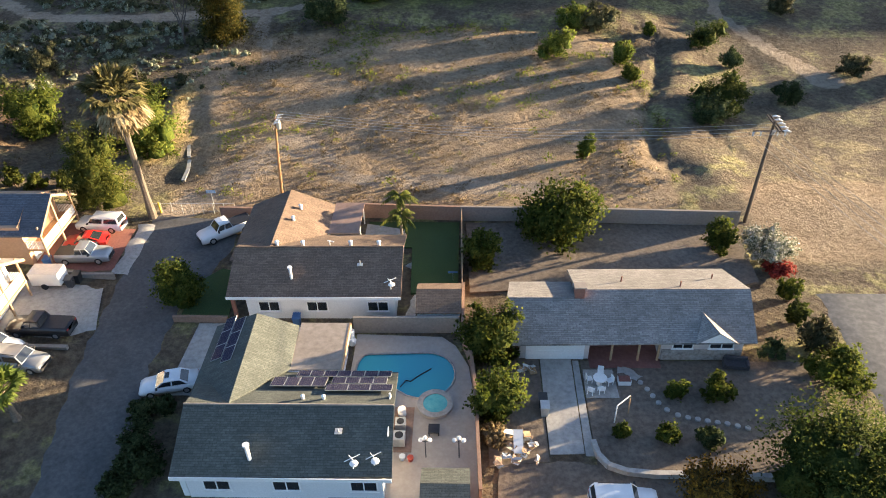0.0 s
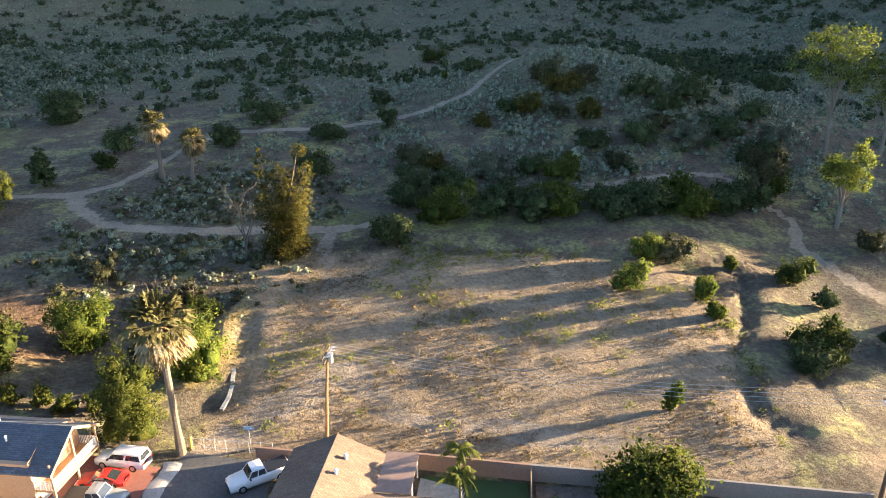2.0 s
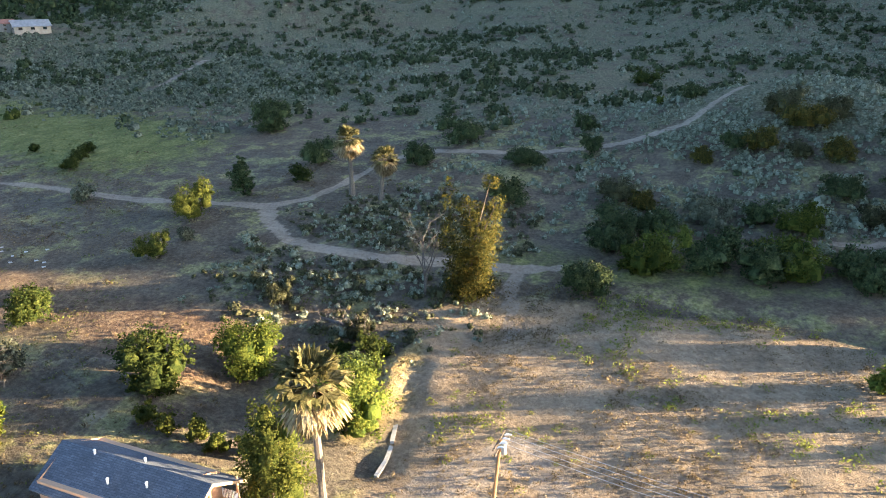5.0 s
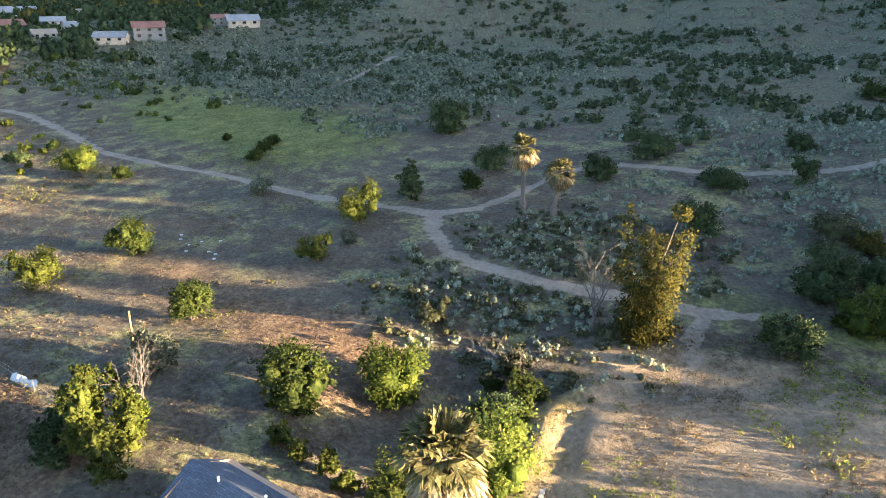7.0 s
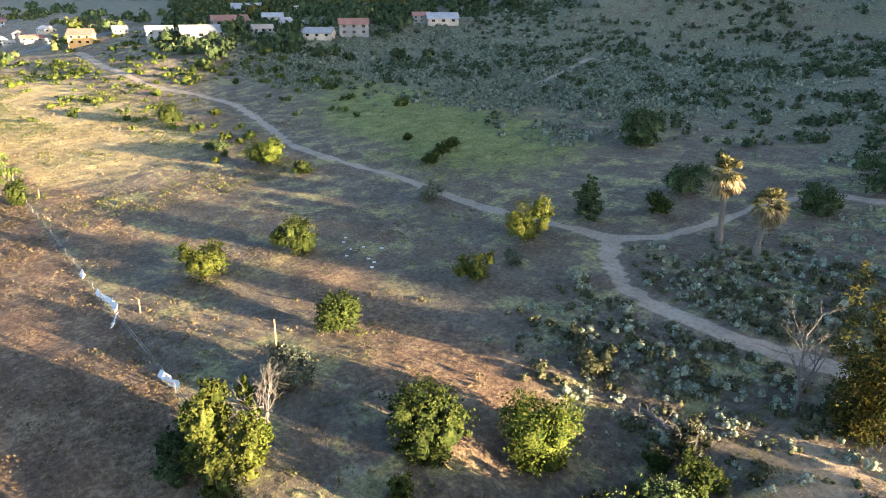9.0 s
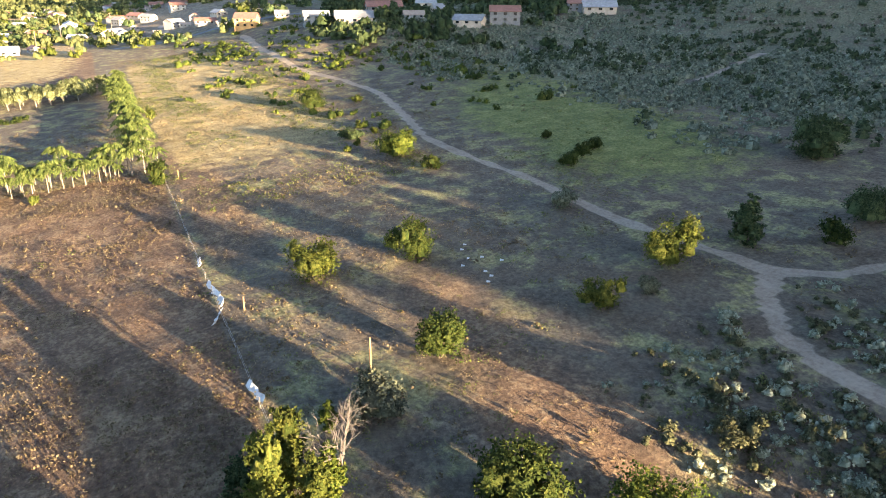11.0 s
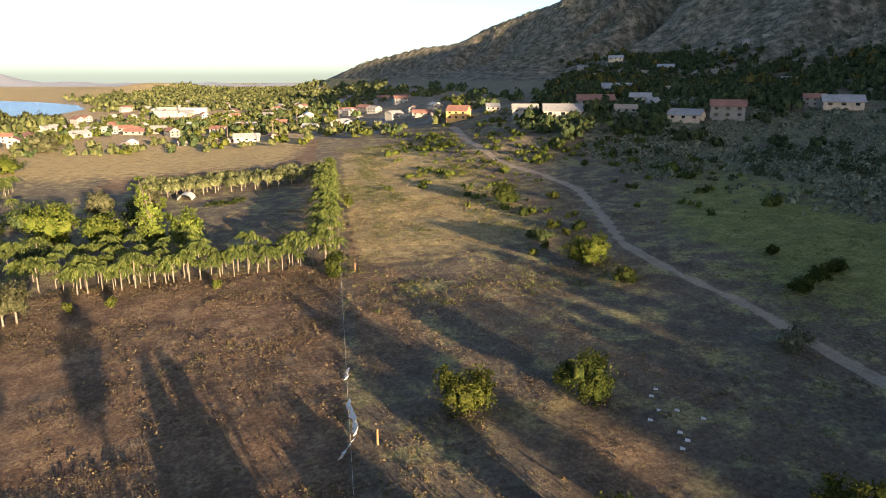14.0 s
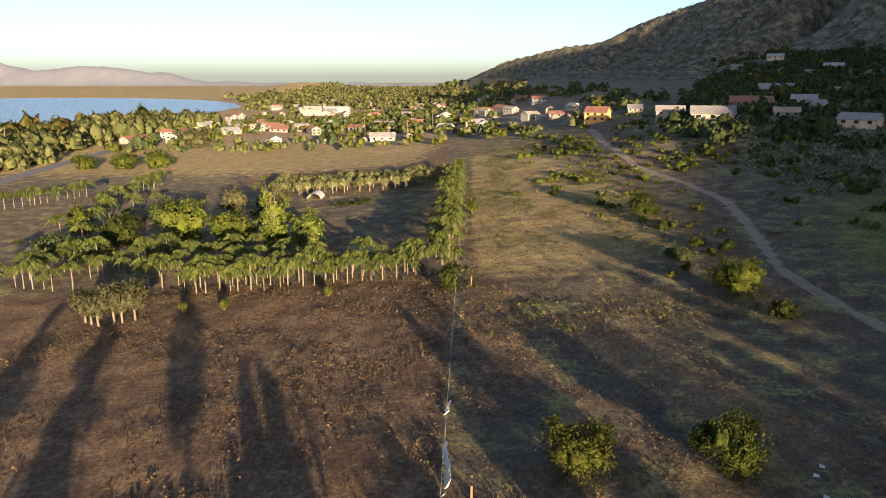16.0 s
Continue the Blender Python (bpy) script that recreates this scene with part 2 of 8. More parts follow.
class Shape:
    """Gathers the faces of one mesh."""

    def __init__(self, world=False):
        self.v, self.f, self.world = [], [], world

    def add(self, verts, faces):
        o = len(self.v)
        self.v += [tuple(p) for p in verts]
        self.f += [tuple(i + o for i in f) for f in faces]
        return self

    def box(self, x0, x1, y0, y1, z0, z1):
        return self.prism([(x0, y0), (x1, y0), (x1, y1), (x0, y1)], z0, z1)

    def prism(self, poly, z0, z1):
        n = len(poly)
        return self.add([(x, y, z0) for x, y in poly] + [(x, y, z1) for x, y in poly],
                        [tuple(range(n))[::-1], tuple(range(n, 2 * n))] + [(k, (k + 1) % n, n + (k + 1) % n, n + k) for k in range(n)])

    def slab(self, corners, thick):
        """A plate over three or more corners in space, with its thickness below."""
        n = len(corners)
        return self.add([c for c in corners] + [(c[0], c[1], c[2] - thick) for c in corners],
                        [tuple(range(n)), tuple(range(n, 2 * n))[::-1]] + [(k, n + k, n + (k + 1) % n, (k + 1) % n) for k in range(n)])

    def tube(self, pts, radii, sides=7, cap=True):
        pts = [Vector(p) for p in pts]
        rings = []
        for k, p in enumerate(pts):
            d = (pts[min(k + 1, len(pts) - 1)] - pts[max(k - 1, 0)]).normalized()
            a = d.orthogonal().normalized() if abs(d.z) < 0.95 else Vector((1, 0, 0))
            a = (a - d * a.dot(d)).normalized()
            b = d.cross(a)
            r = radii[k] if isinstance(radii, (list, tuple)) else radii
            rings.append([p + (a * math.cos(2 * math.pi * s / sides) + b * math.sin(2 * math.pi * s / sides)) * r for s in range(sides)])
        verts = [v for ring in rings for v in ring]
        faces = [(i * sides + s, i * sides + (s + 1) % sides, (i + 1) * sides + (s + 1) % sides, (i + 1) * sides + s)
                 for i in range(len(rings) - 1) for s in range(sides)]
        if cap:
            faces += [tuple(range(sides))[::-1], tuple(range((len(rings) - 1) * sides, len(rings) * sides))]
        return self.add(verts, faces)

    def dome(self, c, rx, ry, rz, seg=12, rings=6, low=-1.0):
        verts, faces = [], []
        for i in range(rings + 1):
            a = math.asin(low) + (math.pi / 2 - math.asin(low)) * i / rings
            for s in range(seg):
                t = 2 * math.pi * s / seg
                verts.append((c[0] + rx * math.cos(a) * math.cos(t), c[1] + ry * math.cos(a) * math.sin(t), c[2] + rz * math.sin(a)))
        for i in range(rings):
            for s in range(seg):
                faces.append((i * seg + s, i * seg + (s + 1) % seg, (i + 1) * seg + (s + 1) % seg, (i + 1) * seg + s))
        faces.append(tuple(range(seg))[::-1])
        return self.add(verts, faces)

    def part(self, name, material, parent=None, label="", smooth=False):
        if self.world and parent:
            o = parent.location
            return mesh_object(name, [(x - o.x, y - o.y, z - o.z) for x, y, z in self.v], self.f, material, parent, label, smooth)
        return mesh_object(name, self.v, self.f, material, parent, label, smooth)


def leaf_mesh(name, centers, sizes, rng, droop=0.0, stretch=1.5, lift=0.35, out=None, soft=0.55):
    """A cloud of small bent leaf sprays, one island each."""
    n = len(centers)
    d = rng.normal(size=(n, 3))
    d[:, 2] = d[:, 2] * (1 - droop) - droop * 1.6 + lift * 0.2
    d /= np.linalg.norm(d, axis=1)[:, None]
    s = np.cross(d, rng.normal(size=(n, 3)))
    s /= np.linalg.norm(s, axis=1)[:, None] + 1e-9
    sz = np.asarray(sizes).reshape(-1, 1) * np.ones((n, 1))
    a = centers - d * sz * stretch * 0.5
    b = centers + s * sz * 0.5 + np.cross(d, s) * sz * 0.12
    c = centers + d * sz * stretch * 0.5
    e = centers - s * sz * 0.5 + np.cross(d, s) * sz * 0.12
    face = np.cross(b - e, c - a)
    face /= np.linalg.norm(face, axis=1)[:, None] + 1e-9
    if out is not None:
        turned = (np.sum(face * out, axis=1) < 0)[:, None]
        b, e, face = np.where(turned, e, b), np.where(turned, b, e), np.where(turned, -face, face)
    co = np.stack([a, b, c, e], 1).reshape(-1, 3)
    me = bpy.data.meshes.new(name)
    me.vertices.add(4 * n)
    me.vertices.foreach_set("co", co.astype(np.float32).ravel())
    me.loops.add(4 * n)
    me.loops.foreach_set("vertex_index", np.arange(4 * n, dtype=np.int32))
    me.polygons.add(n)
    me.polygons.foreach_set("loop_start", np.arange(0, 4 * n, 4, dtype=np.int32))
    me.update()
    if out is not None:
        nrm = out * soft + face * (1 - soft)
        nrm /= np.linalg.norm(nrm, axis=1)[:, None] + 1e-9
        me.attributes.new("custom_normal", "FLOAT_VECTOR", "POINT").data.foreach_set("vector", np.repeat(nrm, 4, axis=0).astype(np.float32).ravel())
    return me


def outward(pts, w, h):
    """Directions in which the surface of a crown faces."""
    d = (pts - np.array([0, 0, h * 0.4])) / np.array([w / 2, w / 2, h * 0.6])
    return d / (np.linalg.norm(d, axis=1)[:, None] + 1e-9)


def clumped(rng, blobs, n, clumps, tight=0.3):
    """Leaf places: gathered in clumps on the outside of a few rounded masses, thinner within."""
    blobs = np.array(blobs, float)
    w = (blobs[:, 3] * blobs[:, 4] * blobs[:, 5]) ** 0.67
    pick = rng.choice(len(blobs), clumps, p=w / w.sum())
    d = rng.normal(size=(clumps, 3))
    d /= np.linalg.norm(d, axis=1)[:, None]
    d[:, 2] = np.where(d[:, 2] < -0.85, -d[:, 2] * 0.6, d[:, 2])
    r = rng.uniform(0.55, 1.02, clumps) ** 0.7
    ctr = blobs[pick, :3] + d * blobs[pick, 3:] * r[:, None]
    rad = blobs[pick, 3:].mean(1) * tight * rng.uniform(0.6, 1.3, clumps)
    stray = rng.uniform(0, 1, clumps) < 0.14
    ctr = np.where(stray[:, None], ctr + d * blobs[pick, 3:] * rng.uniform(0.1, 0.38, clumps)[:, None], ctr)
    k = rng.integers(0, clumps, n)
    return ctr[k] + rng.normal(size=(n, 3)) * rad[k][:, None] * np.array([0.62, 0.62, 0.5])


def cored(me, blobs, rng):
    """Adds dense inner foliage to a crown, so that it is solid and shades itself."""
    q = np.array(blobs, float)
    add_mounds(me, q[:, :3] - q[:, 5:] * np.array([0, 0, 0.55]), q[:, 3] * 1.3, q[:, 5] * 1.2, 7, rng)


def tree(name, label, category, x, y, w, h, leaf, seed, trunk=0.18, n=2600, size=0.3, droop=0.0, shape="round", bark=None, group="", z=None, clear=0.03, tight=0.33):
    """A tree or large bush: tapered trunk and limbs, and a crown of leaf sprays."""
    rng = np.random.default_rng(seed)
    base = thing(name, label, category, x, y, z, group=group)
    r = w / 2
    blobs = []
    if shape == "round":
        blobs.append((0, 0, h * (clear + (1 - clear) * 0.46), r * 0.72, r * 0.72, h * (1 - clear) * 0.46))
        for k in range(6):
            a = k * 1.047 + rng.uniform(-0.4, 0.4)
            q = rng.uniform(0.36, 0.52)
            blobs.append((math.cos(a) * r * 0.52, math.sin(a) * r * 0.52, h * (clear + (1 - clear) * rng.uniform(0.28, 0.66)), r * q, r * q, h * 0.24))
        if clear < 0.1:
            for k in range(5):
                a = k * 1.257 + rng.uniform(-0.4, 0.4)
                blobs.append((math.cos(a) * r * 0.34, math.sin(a) * r * 0.34, h * rng.uniform(0.12, 0.2), r * 0.42, r * 0.42, h * 0.16))
    elif shape == "tall":
        for k in range(24):
            f = (k + rng.uniform(0, 1)) / 24
            wide = r * (0.55 + 0.45 * math.sin(math.pi * min(1, f * 0.8 + 0.15))) * (1 - 0.6 * f * f)
            a, q = k * 2.4 + rng.uniform(-0.4, 0.4), rng.uniform(0.15, 0.52)
            blobs.append((math.cos(a) * wide * q, math.sin(a) * wide * q, h * (clear + (0.95 - clear) * f), wide * rng.uniform(0.42, 0.62), wide * rng.uniform(0.42, 0.62), h * rng.uniform(0.05, 0.09)))
    elif shape == "plume":
        for k in range(8):
            a, q, up = k * 2.4 + rng.uniform(-0.4, 0.4), rng.uniform(0.15, 0.62), (1.0, 0.72, 0.84, 0.6, 0.93, 0.66, 0.78, 0.5)[k]
            for f in np.linspace(0.16, 1.0, 7):
                wide = r * rng.uniform(0.2, 0.36) * (1.2 - 0.75 * f)
                o = r * q * (0.25 + 0.85 * f ** 0.7)
                blobs.append((math.cos(a) * o + rng.normal() * 0.07 * r, math.sin(a) * o + rng.normal() * 0.07 * r, h * f * up * 0.97, wide, wide, h * rng.uniform(0.045, 0.075)))
    elif shape == "flame":
        for k in range(5):
            a, q = k * 1.3, rng.uniform(0.1, 0.5)
            for f in (0.25, 0.5, 0.75):
                blobs.append((math.cos(a) * r * q + f * r * 0.2, math.sin(a) * r * q, h * (f + rng.uniform(-0.08, 0.15)), r * (0.55 - 0.3 * f), r * (0.55 - 0.3 * f), h * 0.16))
    else:
        for k in range(8):
            a = k * 0.785 + rng.uniform(-0.3, 0.3)
            q = rng.uniform(0.3, 0.7)
            blobs.append((math.cos(a) * r * q, math.sin(a) * r * q, h * rng.uniform(0.5, 0.85), r * 0.36, r * 0.36, h * 0.15))
    s = Shape()
    top = h * (0.75 if shape != "tall" else 0.82)
    lean = rng.uniform(-0.05, 0.05, 2) * h
    s.tube([(0, 0, -0.3), (lean[0] * 0.3, lean[1] * 0.3, h * 0.25), (lean[0], lean[1], top)], [trunk * 1.25, trunk, trunk * 0.3], 8)
    for bx, by, bz, *_ in blobs[:9]:
        f = min(0.85, max(0.15, bz / h * 0.45))
        s.tube([(lean[0] * f, lean[1] * f, h * f * 0.9), (bx * 0.5, by * 0.5, (bz + h * f) * 0.5), (bx, by, bz)], [trunk * 0.55, trunk * 0.35, trunk * 0.12], 5, False)
    s.part("trunk", bark or mat_bark, base)
    n, size = int(n * 1.35), size * 0.78
    pts = clumped(rng, blobs, n, max(24, n // 32), tight)
    pts[:, 2] = np.maximum(pts[:, 2], 0.1)
    me = leaf_mesh("crown", pts, rng.uniform(0.6, 1.3, n) * size, rng, droop, out=outward(pts, w, h))
    if shape not in ("open", "plume"):
        cored(me, blobs, rng)
    me.materials.append(leaf)
    ob = new("crown", me)
    ob.parent = base
    return base


def bush(name, label, x, y, w, h, leaf, seed, n=900, size=0.24, droop=0.0, z=None, group="", category="bush"):
    """A bush: several stems and a low crown of leaf sprays down to the ground."""
    rng = np.random.default_rng(seed)
    base = thing(name, label, category, x, y, z, group=group)
    r = w / 2
    blobs = [(0, 0, h * 0.42, r * 0.66, r * 0.66, h * 0.42)]
    for k in range(7):
        a = k * 0.9 + rng.uniform(-0.5, 0.5)
        q, o = rng.uniform(0.28, 0.46), rng.uniform(0.4, 0.72)
        blobs.append((math.cos(a) * r * o, math.sin(a) * r * o, h * rng.uniform(0.22, 0.72), r * q, r * q, h * rng.uniform(0.2, 0.32)))
    s = Shape()
    for bx, by, bz, *_ in blobs:
        s.tube([(bx * 0.1, by * 0.1, -0.15), (bx * 0.55, by * 0.55, bz * 0.6), (bx, by, bz)], [0.07, 0.05, 0.02], 5, False)
    s.part("branching_stem", mat_bark, base)
    pts = clumped(rng, blobs, int(n * 1.9), max(24, n // 14), 0.3)
    pts[:, 2] = np.maximum(pts[:, 2], 0.05)
    me = leaf_mesh("crown", pts, rng.uniform(0.6, 1.3, len(pts)) * size * 0.72, rng, droop, out=outward(pts, w, h))
    cored(me, blobs, rng)
    me.materials.append(leaf)
    ob = new("crown", me)
    ob.parent = base
    return base


def twigs(s, rng, p, d, length, radius, depth):
    """Bare branches that fork and thin out."""
    d = d.normalized()
    q = p + d * length
    m = p + d * length * 0.5 + Vector(rng.normal(size=3)) * length * 0.06
    s.tube([p, m, q], [radius, radius * 0.8, radius * 0.55], 5, False)
    if depth:
        for _ in range(3):
            twigs(s, rng, p + d * length * rng.uniform(0.5, 1.0), d + Vector(rng.normal(size=3)) * 0.45, length * rng.uniform(0.5, 0.75), radius * 0.5, depth - 1)


def pinnate_crown(rng, fronds, length, curve, leaf, base, at=(0, 0, 0), leaflets=9, upright=0.9):
    """Arching feather fronds with hanging leaflets."""
    s = Shape()
    for k in range(fronds):
        a = k * 2.4 + rng.uniform(-0.2, 0.2)
        up = upright * rng.uniform(0.2, 1.15)
        pts = []
        for i in range(leaflets + 1):
            f = i / leaflets
            out = length * f * math.cos(up) + 0.1
            pts.append(Vector((math.cos(a) * out, math.sin(a) * out, length * (f * math.sin(up) - curve * f * f))) + Vector(at))
        side = Vector((-math.sin(a), math.cos(a), 0))
        for i in range(leaflets):
            p, q = pts[i], pts[i + 1]
            f = (i + 0.5) / leaflets
            wide = length * 0.2 * math.sin(math.pi * min(0.97, 0.15 + 0.8 * f))
            for sg in (-1, 1):
                tip = (p + q) / 2 + side * sg * wide * 0.8 + (q - p) * 0.5 - Vector((0, 0, wide * 0.75))
                s.add([p, q, tip + (q - p) * 0.22, tip - (q - p) * 0.22], [(0, 1, 2, 3)])
    return s


def fan_palm(name, label, x, y, h, seed, lean=(0, 0), crown_r=1.9, skirt=0.0, z=None, radius=0.28, leaf=None):
    """A fan palm: tapered, ringed trunk, a head of fan leaves and dead thatch below it."""
    rng = np.random.default_rng(seed)
    base = thing(name, label, "palm tree", x, y, z)
    s = Shape()
    pts = [(lean[0] * (f ** 1.5), lean[1] * (f ** 1.5), h * f - 0.3 * (f == 0)) for f in np.linspace(0, 1, 14)]
    s.tube(pts, [radius * (1.45 - 0.55 * min(1, k / 3)) * (1.0 if k % 2 else 0.94) for k in range(14)], 9)
    s.part("trunk", mat_palm_bark, base)
    top = Vector((lean[0], lean[1], h))

    def fans(count, lo, hi, length, mat, nm, lab):
        g = Shape()
        for k in range(count):
            a, e = k * 2.4 + rng.uniform(-0.3, 0.3), rng.uniform(lo, hi)
            d = Vector((math.cos(a) * math.cos(e), math.sin(a) * math.cos(e), math.sin(e)))
            side = d.cross(Vector((0, 0, 1))).normalized()
            up = side.cross(d)
            stem = top + d * length * 0.42
            g.tube([top, stem], [0.035, 0.02], 3, False)
            for j in range(-4, 5):
                b = j * 0.27
                w = d * math.cos(b) + side * math.sin(b)
                tip = stem + w * length * 0.62 * (1 - abs(j) * 0.05) - Vector((0, 0, 0.12 * length * rng.uniform(0.5, 1.6)))
                m = stem + w * length * 0.33
                sd = (side * math.cos(b) - d * math.sin(b)) * length * 0.075
                g.add([stem, m + sd + up * 0.03, tip, m - sd + up * 0.03], [(0, 1, 2, 3)])
        g.part(nm, mat, base, lab)

    fans(34, -0.25, 1.35, crown_r, leaf or leaf_palm, "fronds", "green fan leaves")
    if skirt:
        fans(46, -1.45, -0.35, crown_r * skirt, leaf_thatch, "thatch", "hanging dead straw-coloured fan leaves")
    return base


def scatter(name, label, category, leaf, points, widths, heights, seed, per=12, size=0.5, droop=0.0, lift=0.5, core=0, inner=1.0):
    """Many low plants as one mass: leaf sprays, over a lumpy mound each where core gives its sides."""
    rng = np.random.default_rng(seed)
    points, widths, heights = np.asarray(points), np.asarray(widths), np.asarray(heights)
    k = np.repeat(np.arange(len(points)), per)
    d = rng.normal(size=(len(k), 3))
    d /= np.linalg.norm(d, axis=1)[:, None]
    d[:, 2] = np.abs(d[:, 2])
    r = rng.uniform(0.6 if core else 0.5, 1.08 if core else 1.0, len(k))[:, None]
    w, hh = widths[k], heights[k]
    p = points[k] + d * r * np.stack([w / 2, w / 2, hh], 1)
    me = leaf_mesh(name, p, rng.uniform(0.6, 1.3, len(k)) * size * np.minimum(w, 3), rng, droop, lift=lift, out=d)
    me.materials.append(leaf)
    if core:
        add_mounds(me, points, widths * inner, heights * inner, core, rng)
    return tagged(new(name, me), label, category, kind="stuff")


def lobed(xy, w, tall, seed, lobes=3):
    """Places, widths and heights of the lobes that make up each low shrub."""
    r = np.random.default_rng(seed)
    base = on_ground(xy)
    k = np.repeat(np.arange(len(xy)), lobes)
    part_w = w[k] * r.uniform(0.42, 0.78, len(k))
    off = r.normal(size=(len(k), 2)) * (w[k] * 0.27)[:, None]
    lift = w[k] * tall * r.uniform(-0.05, 0.3, len(k))
    return base[k] + np.column_stack([off, lift]), part_w, part_w * tall * r.uniform(0.8, 1.25, len(k))


def add_mounds(me, points, widths, heights, sides, rng):
    """Adds one uneven rounded mound for each plant to a mesh of leaves."""
    n, rise = len(points), np.radians([-4, 24, 50, 72, 88] if sides > 6 else [-4, 40, 84])
    turn = rng.uniform(0, 6.28, (n, 1, 1)) + np.arange(sides)[None, None, :] * 2 * math.pi / sides
    lump = rng.uniform(0.72, 1.12, (n, len(rise), sides))
    el = rise[None, :, None]
    d = np.stack([np.cos(el) * np.cos(turn), np.cos(el) * np.sin(turn), np.sin(el) * np.ones_like(turn)], -1)
    co = points[:, None, None, :] + d * lump[..., None] * np.stack([widths * 0.46, widths * 0.46, heights * 0.9], -1)[:, None, None, :]
    per, old = len(rise) * sides, len(me.vertices)
    ring, s = np.meshgrid(np.arange(len(rise) - 1), np.arange(sides), indexing="ij")
    a, c = (ring * sides + s).ravel(), (ring * sides + (s + 1) % sides).ravel()
    quad = np.stack([a, c, c + sides, a + sides], -1)
    faces = (quad[None] + old + np.arange(n)[:, None, None] * per).reshape(-1, 4)
    was_co, was_n = np.empty(old * 3, np.float32), np.empty(old * 3, np.float32)
    me.vertices.foreach_get("co", was_co)
    me.attributes["custom_normal"].data.foreach_get("vector", was_n)
    me.vertices.add(n * per)
    me.vertices.foreach_set("co", np.concatenate([was_co, co.astype(np.float32).ravel()]))
    loops, polys = len(me.loops), len(me.polygons)
    me.loops.add(faces.size)
    me.loops.foreach_set("vertex_index", np.concatenate([np.arange(loops), faces.ravel()]).astype(np.int32))
    me.polygons.add(len(faces))
    me.polygons.foreach_set("loop_start", np.arange(0, loops + faces.size, 4, dtype=np.int32))
    me.update()
    soft = d * 0.8 + rng.normal(size=d.shape) * 0.25
    soft /= np.linalg.norm(soft, axis=-1)[..., None]
    me.attributes["custom_normal"].data.foreach_set("vector", np.concatenate([was_n, soft.astype(np.float32).ravel()]))


def on_ground(xy):
    return np.column_stack([xy, height(xy[:, 0], xy[:, 1])])


# ---- terrain ----
def lattice(ix, iy, seed):
    n = (ix.astype(np.int64) * 374761393 + iy.astype(np.int64) * 668265263 + seed * 144665) & 0x7FFFFFFF
    n = ((n ^ (n >> 13)) * 1274126177) & 0x7FFFFFFF
    return ((n ^ (n >> 16)) & 0xFFFF) / 65535.0


def vnoise(x, y, seed=0):
    x, y = np.asarray(x, float), np.asarray(y, float)
    ix, iy = np.floor(x), np.floor(y)
    fx, fy = x - ix, y - iy
    fx, fy = fx * fx * (3 - 2 * fx), fy * fy * (3 - 2 * fy)
    a, b = lattice(ix, iy, seed), lattice(ix + 1, iy, seed)
    c, d = lattice(ix, iy + 1, seed), lattice(ix + 1, iy + 1, seed)
    return (a * (1 - fx) + b * fx) * (1 - fy) + (c * (1 - fx) + d * fx) * fy


def fbm(x, y, scale, octaves=4, seed=0):
    total, amp, norm = 0.0, 1.0, 0.0
    for k in range(octaves):
        total = total + amp * vnoise(np.asarray(x) / scale * 2 ** k, np.asarray(y) / scale * 2 ** k, seed + k)
        norm += amp
        amp *= 0.5
    return total / norm - 0.5


def step(a, b, v):
    u = np.clip((v - a) / (b - a), 0, 1)
    return u * u * (3 - 2 * u)


def bump(x, y, cx, cy, rx, ry, turn=0.0):
    c, s = math.cos(math.radians(turn)), math.sin(math.radians(turn))
    dx, dy = x - cx, y - cy
    return np.exp(-((dx * c + dy * s) / rx) ** 2 - ((dy * c - dx * s) / ry) ** 2)


def polyline(x, y, pts):
    """Distance to a line of points, and the interpolated third value along it."""
    best, val = np.full(np.shape(x), 1e9), np.zeros(np.shape(x))
    for (ax, ay, av), (bx, by, bv) in zip(pts, pts[1:]):
        dx, dy = bx - ax, by - ay
        u = np.clip(((x - ax) * dx + (y - ay) * dy) / (dx * dx + dy * dy), 0, 1)
        d = np.hypot(x - ax - u * dx, y - ay - u * dy)
        near = d < best
        best, val = np.where(near, d, best), np.where(near, av + u * (bv - av), val)
    return best, val


LAKE = -6.2
GULLY = [(27, 111, 0.6), (30, 105, 1.6), (28, 95, 1.8), (24.5, 85, 1.8), (23.5, 75, 1.5), (26, 71, 0.4)]
DITCH = [(30, 87, 0.2), (32, 83, 1.0), (33.5, 78, 0.9), (35, 74, 0.2)]
BERM = [(-34, 75, 0.8), (-36.5, 82, 1.2), (-38.5, 89, 1.3), (-35, 95, 0.8)]
LOT_EDGE = [(-33, 72, 0), (-35, 79, 0), (-38, 88, 0), (-40, 92, 0), (-28, 99.5, 0), (-16, 107.5, 0), (-3, 112, 0), (12, 109, 0), (25, 106, 0)]
RIDGE = [(-2500, 40, 26), (-1848, 110, 48), (-1650, 266, 71), (-1600, 306, 71), (-1515, 372, 97), (-1390, 448, 129), (-1270, 520, 158), (-1000, 660, 245), (-640, 760, 215),
         (-200, 640, 225), (200, 580, 100), (700, 620, 90)]
ALONG = [(x, y, sum(math.dist(RIDGE[i][:2], RIDGE[i + 1][:2]) for i in range(k))) for k, (x, y, _) in enumerate(RIDGE)]
# crest profile of the unseen spur that blocks the low sun
SHADE_SPUR_Y = (96, 190, 203, 210, 216, 232, 243, 270, 317, 385, 600)
SHADE_SPUR_Z = (0, 21.5, 28.7, 36, 41, 42, 44, 50.5, 59.5, 73, 95)
SPUR = [(-345, 262, 0), (-300, 288, 8), (-262, 318, 17), (-215, 352, 22), (-160, 400, 16)]


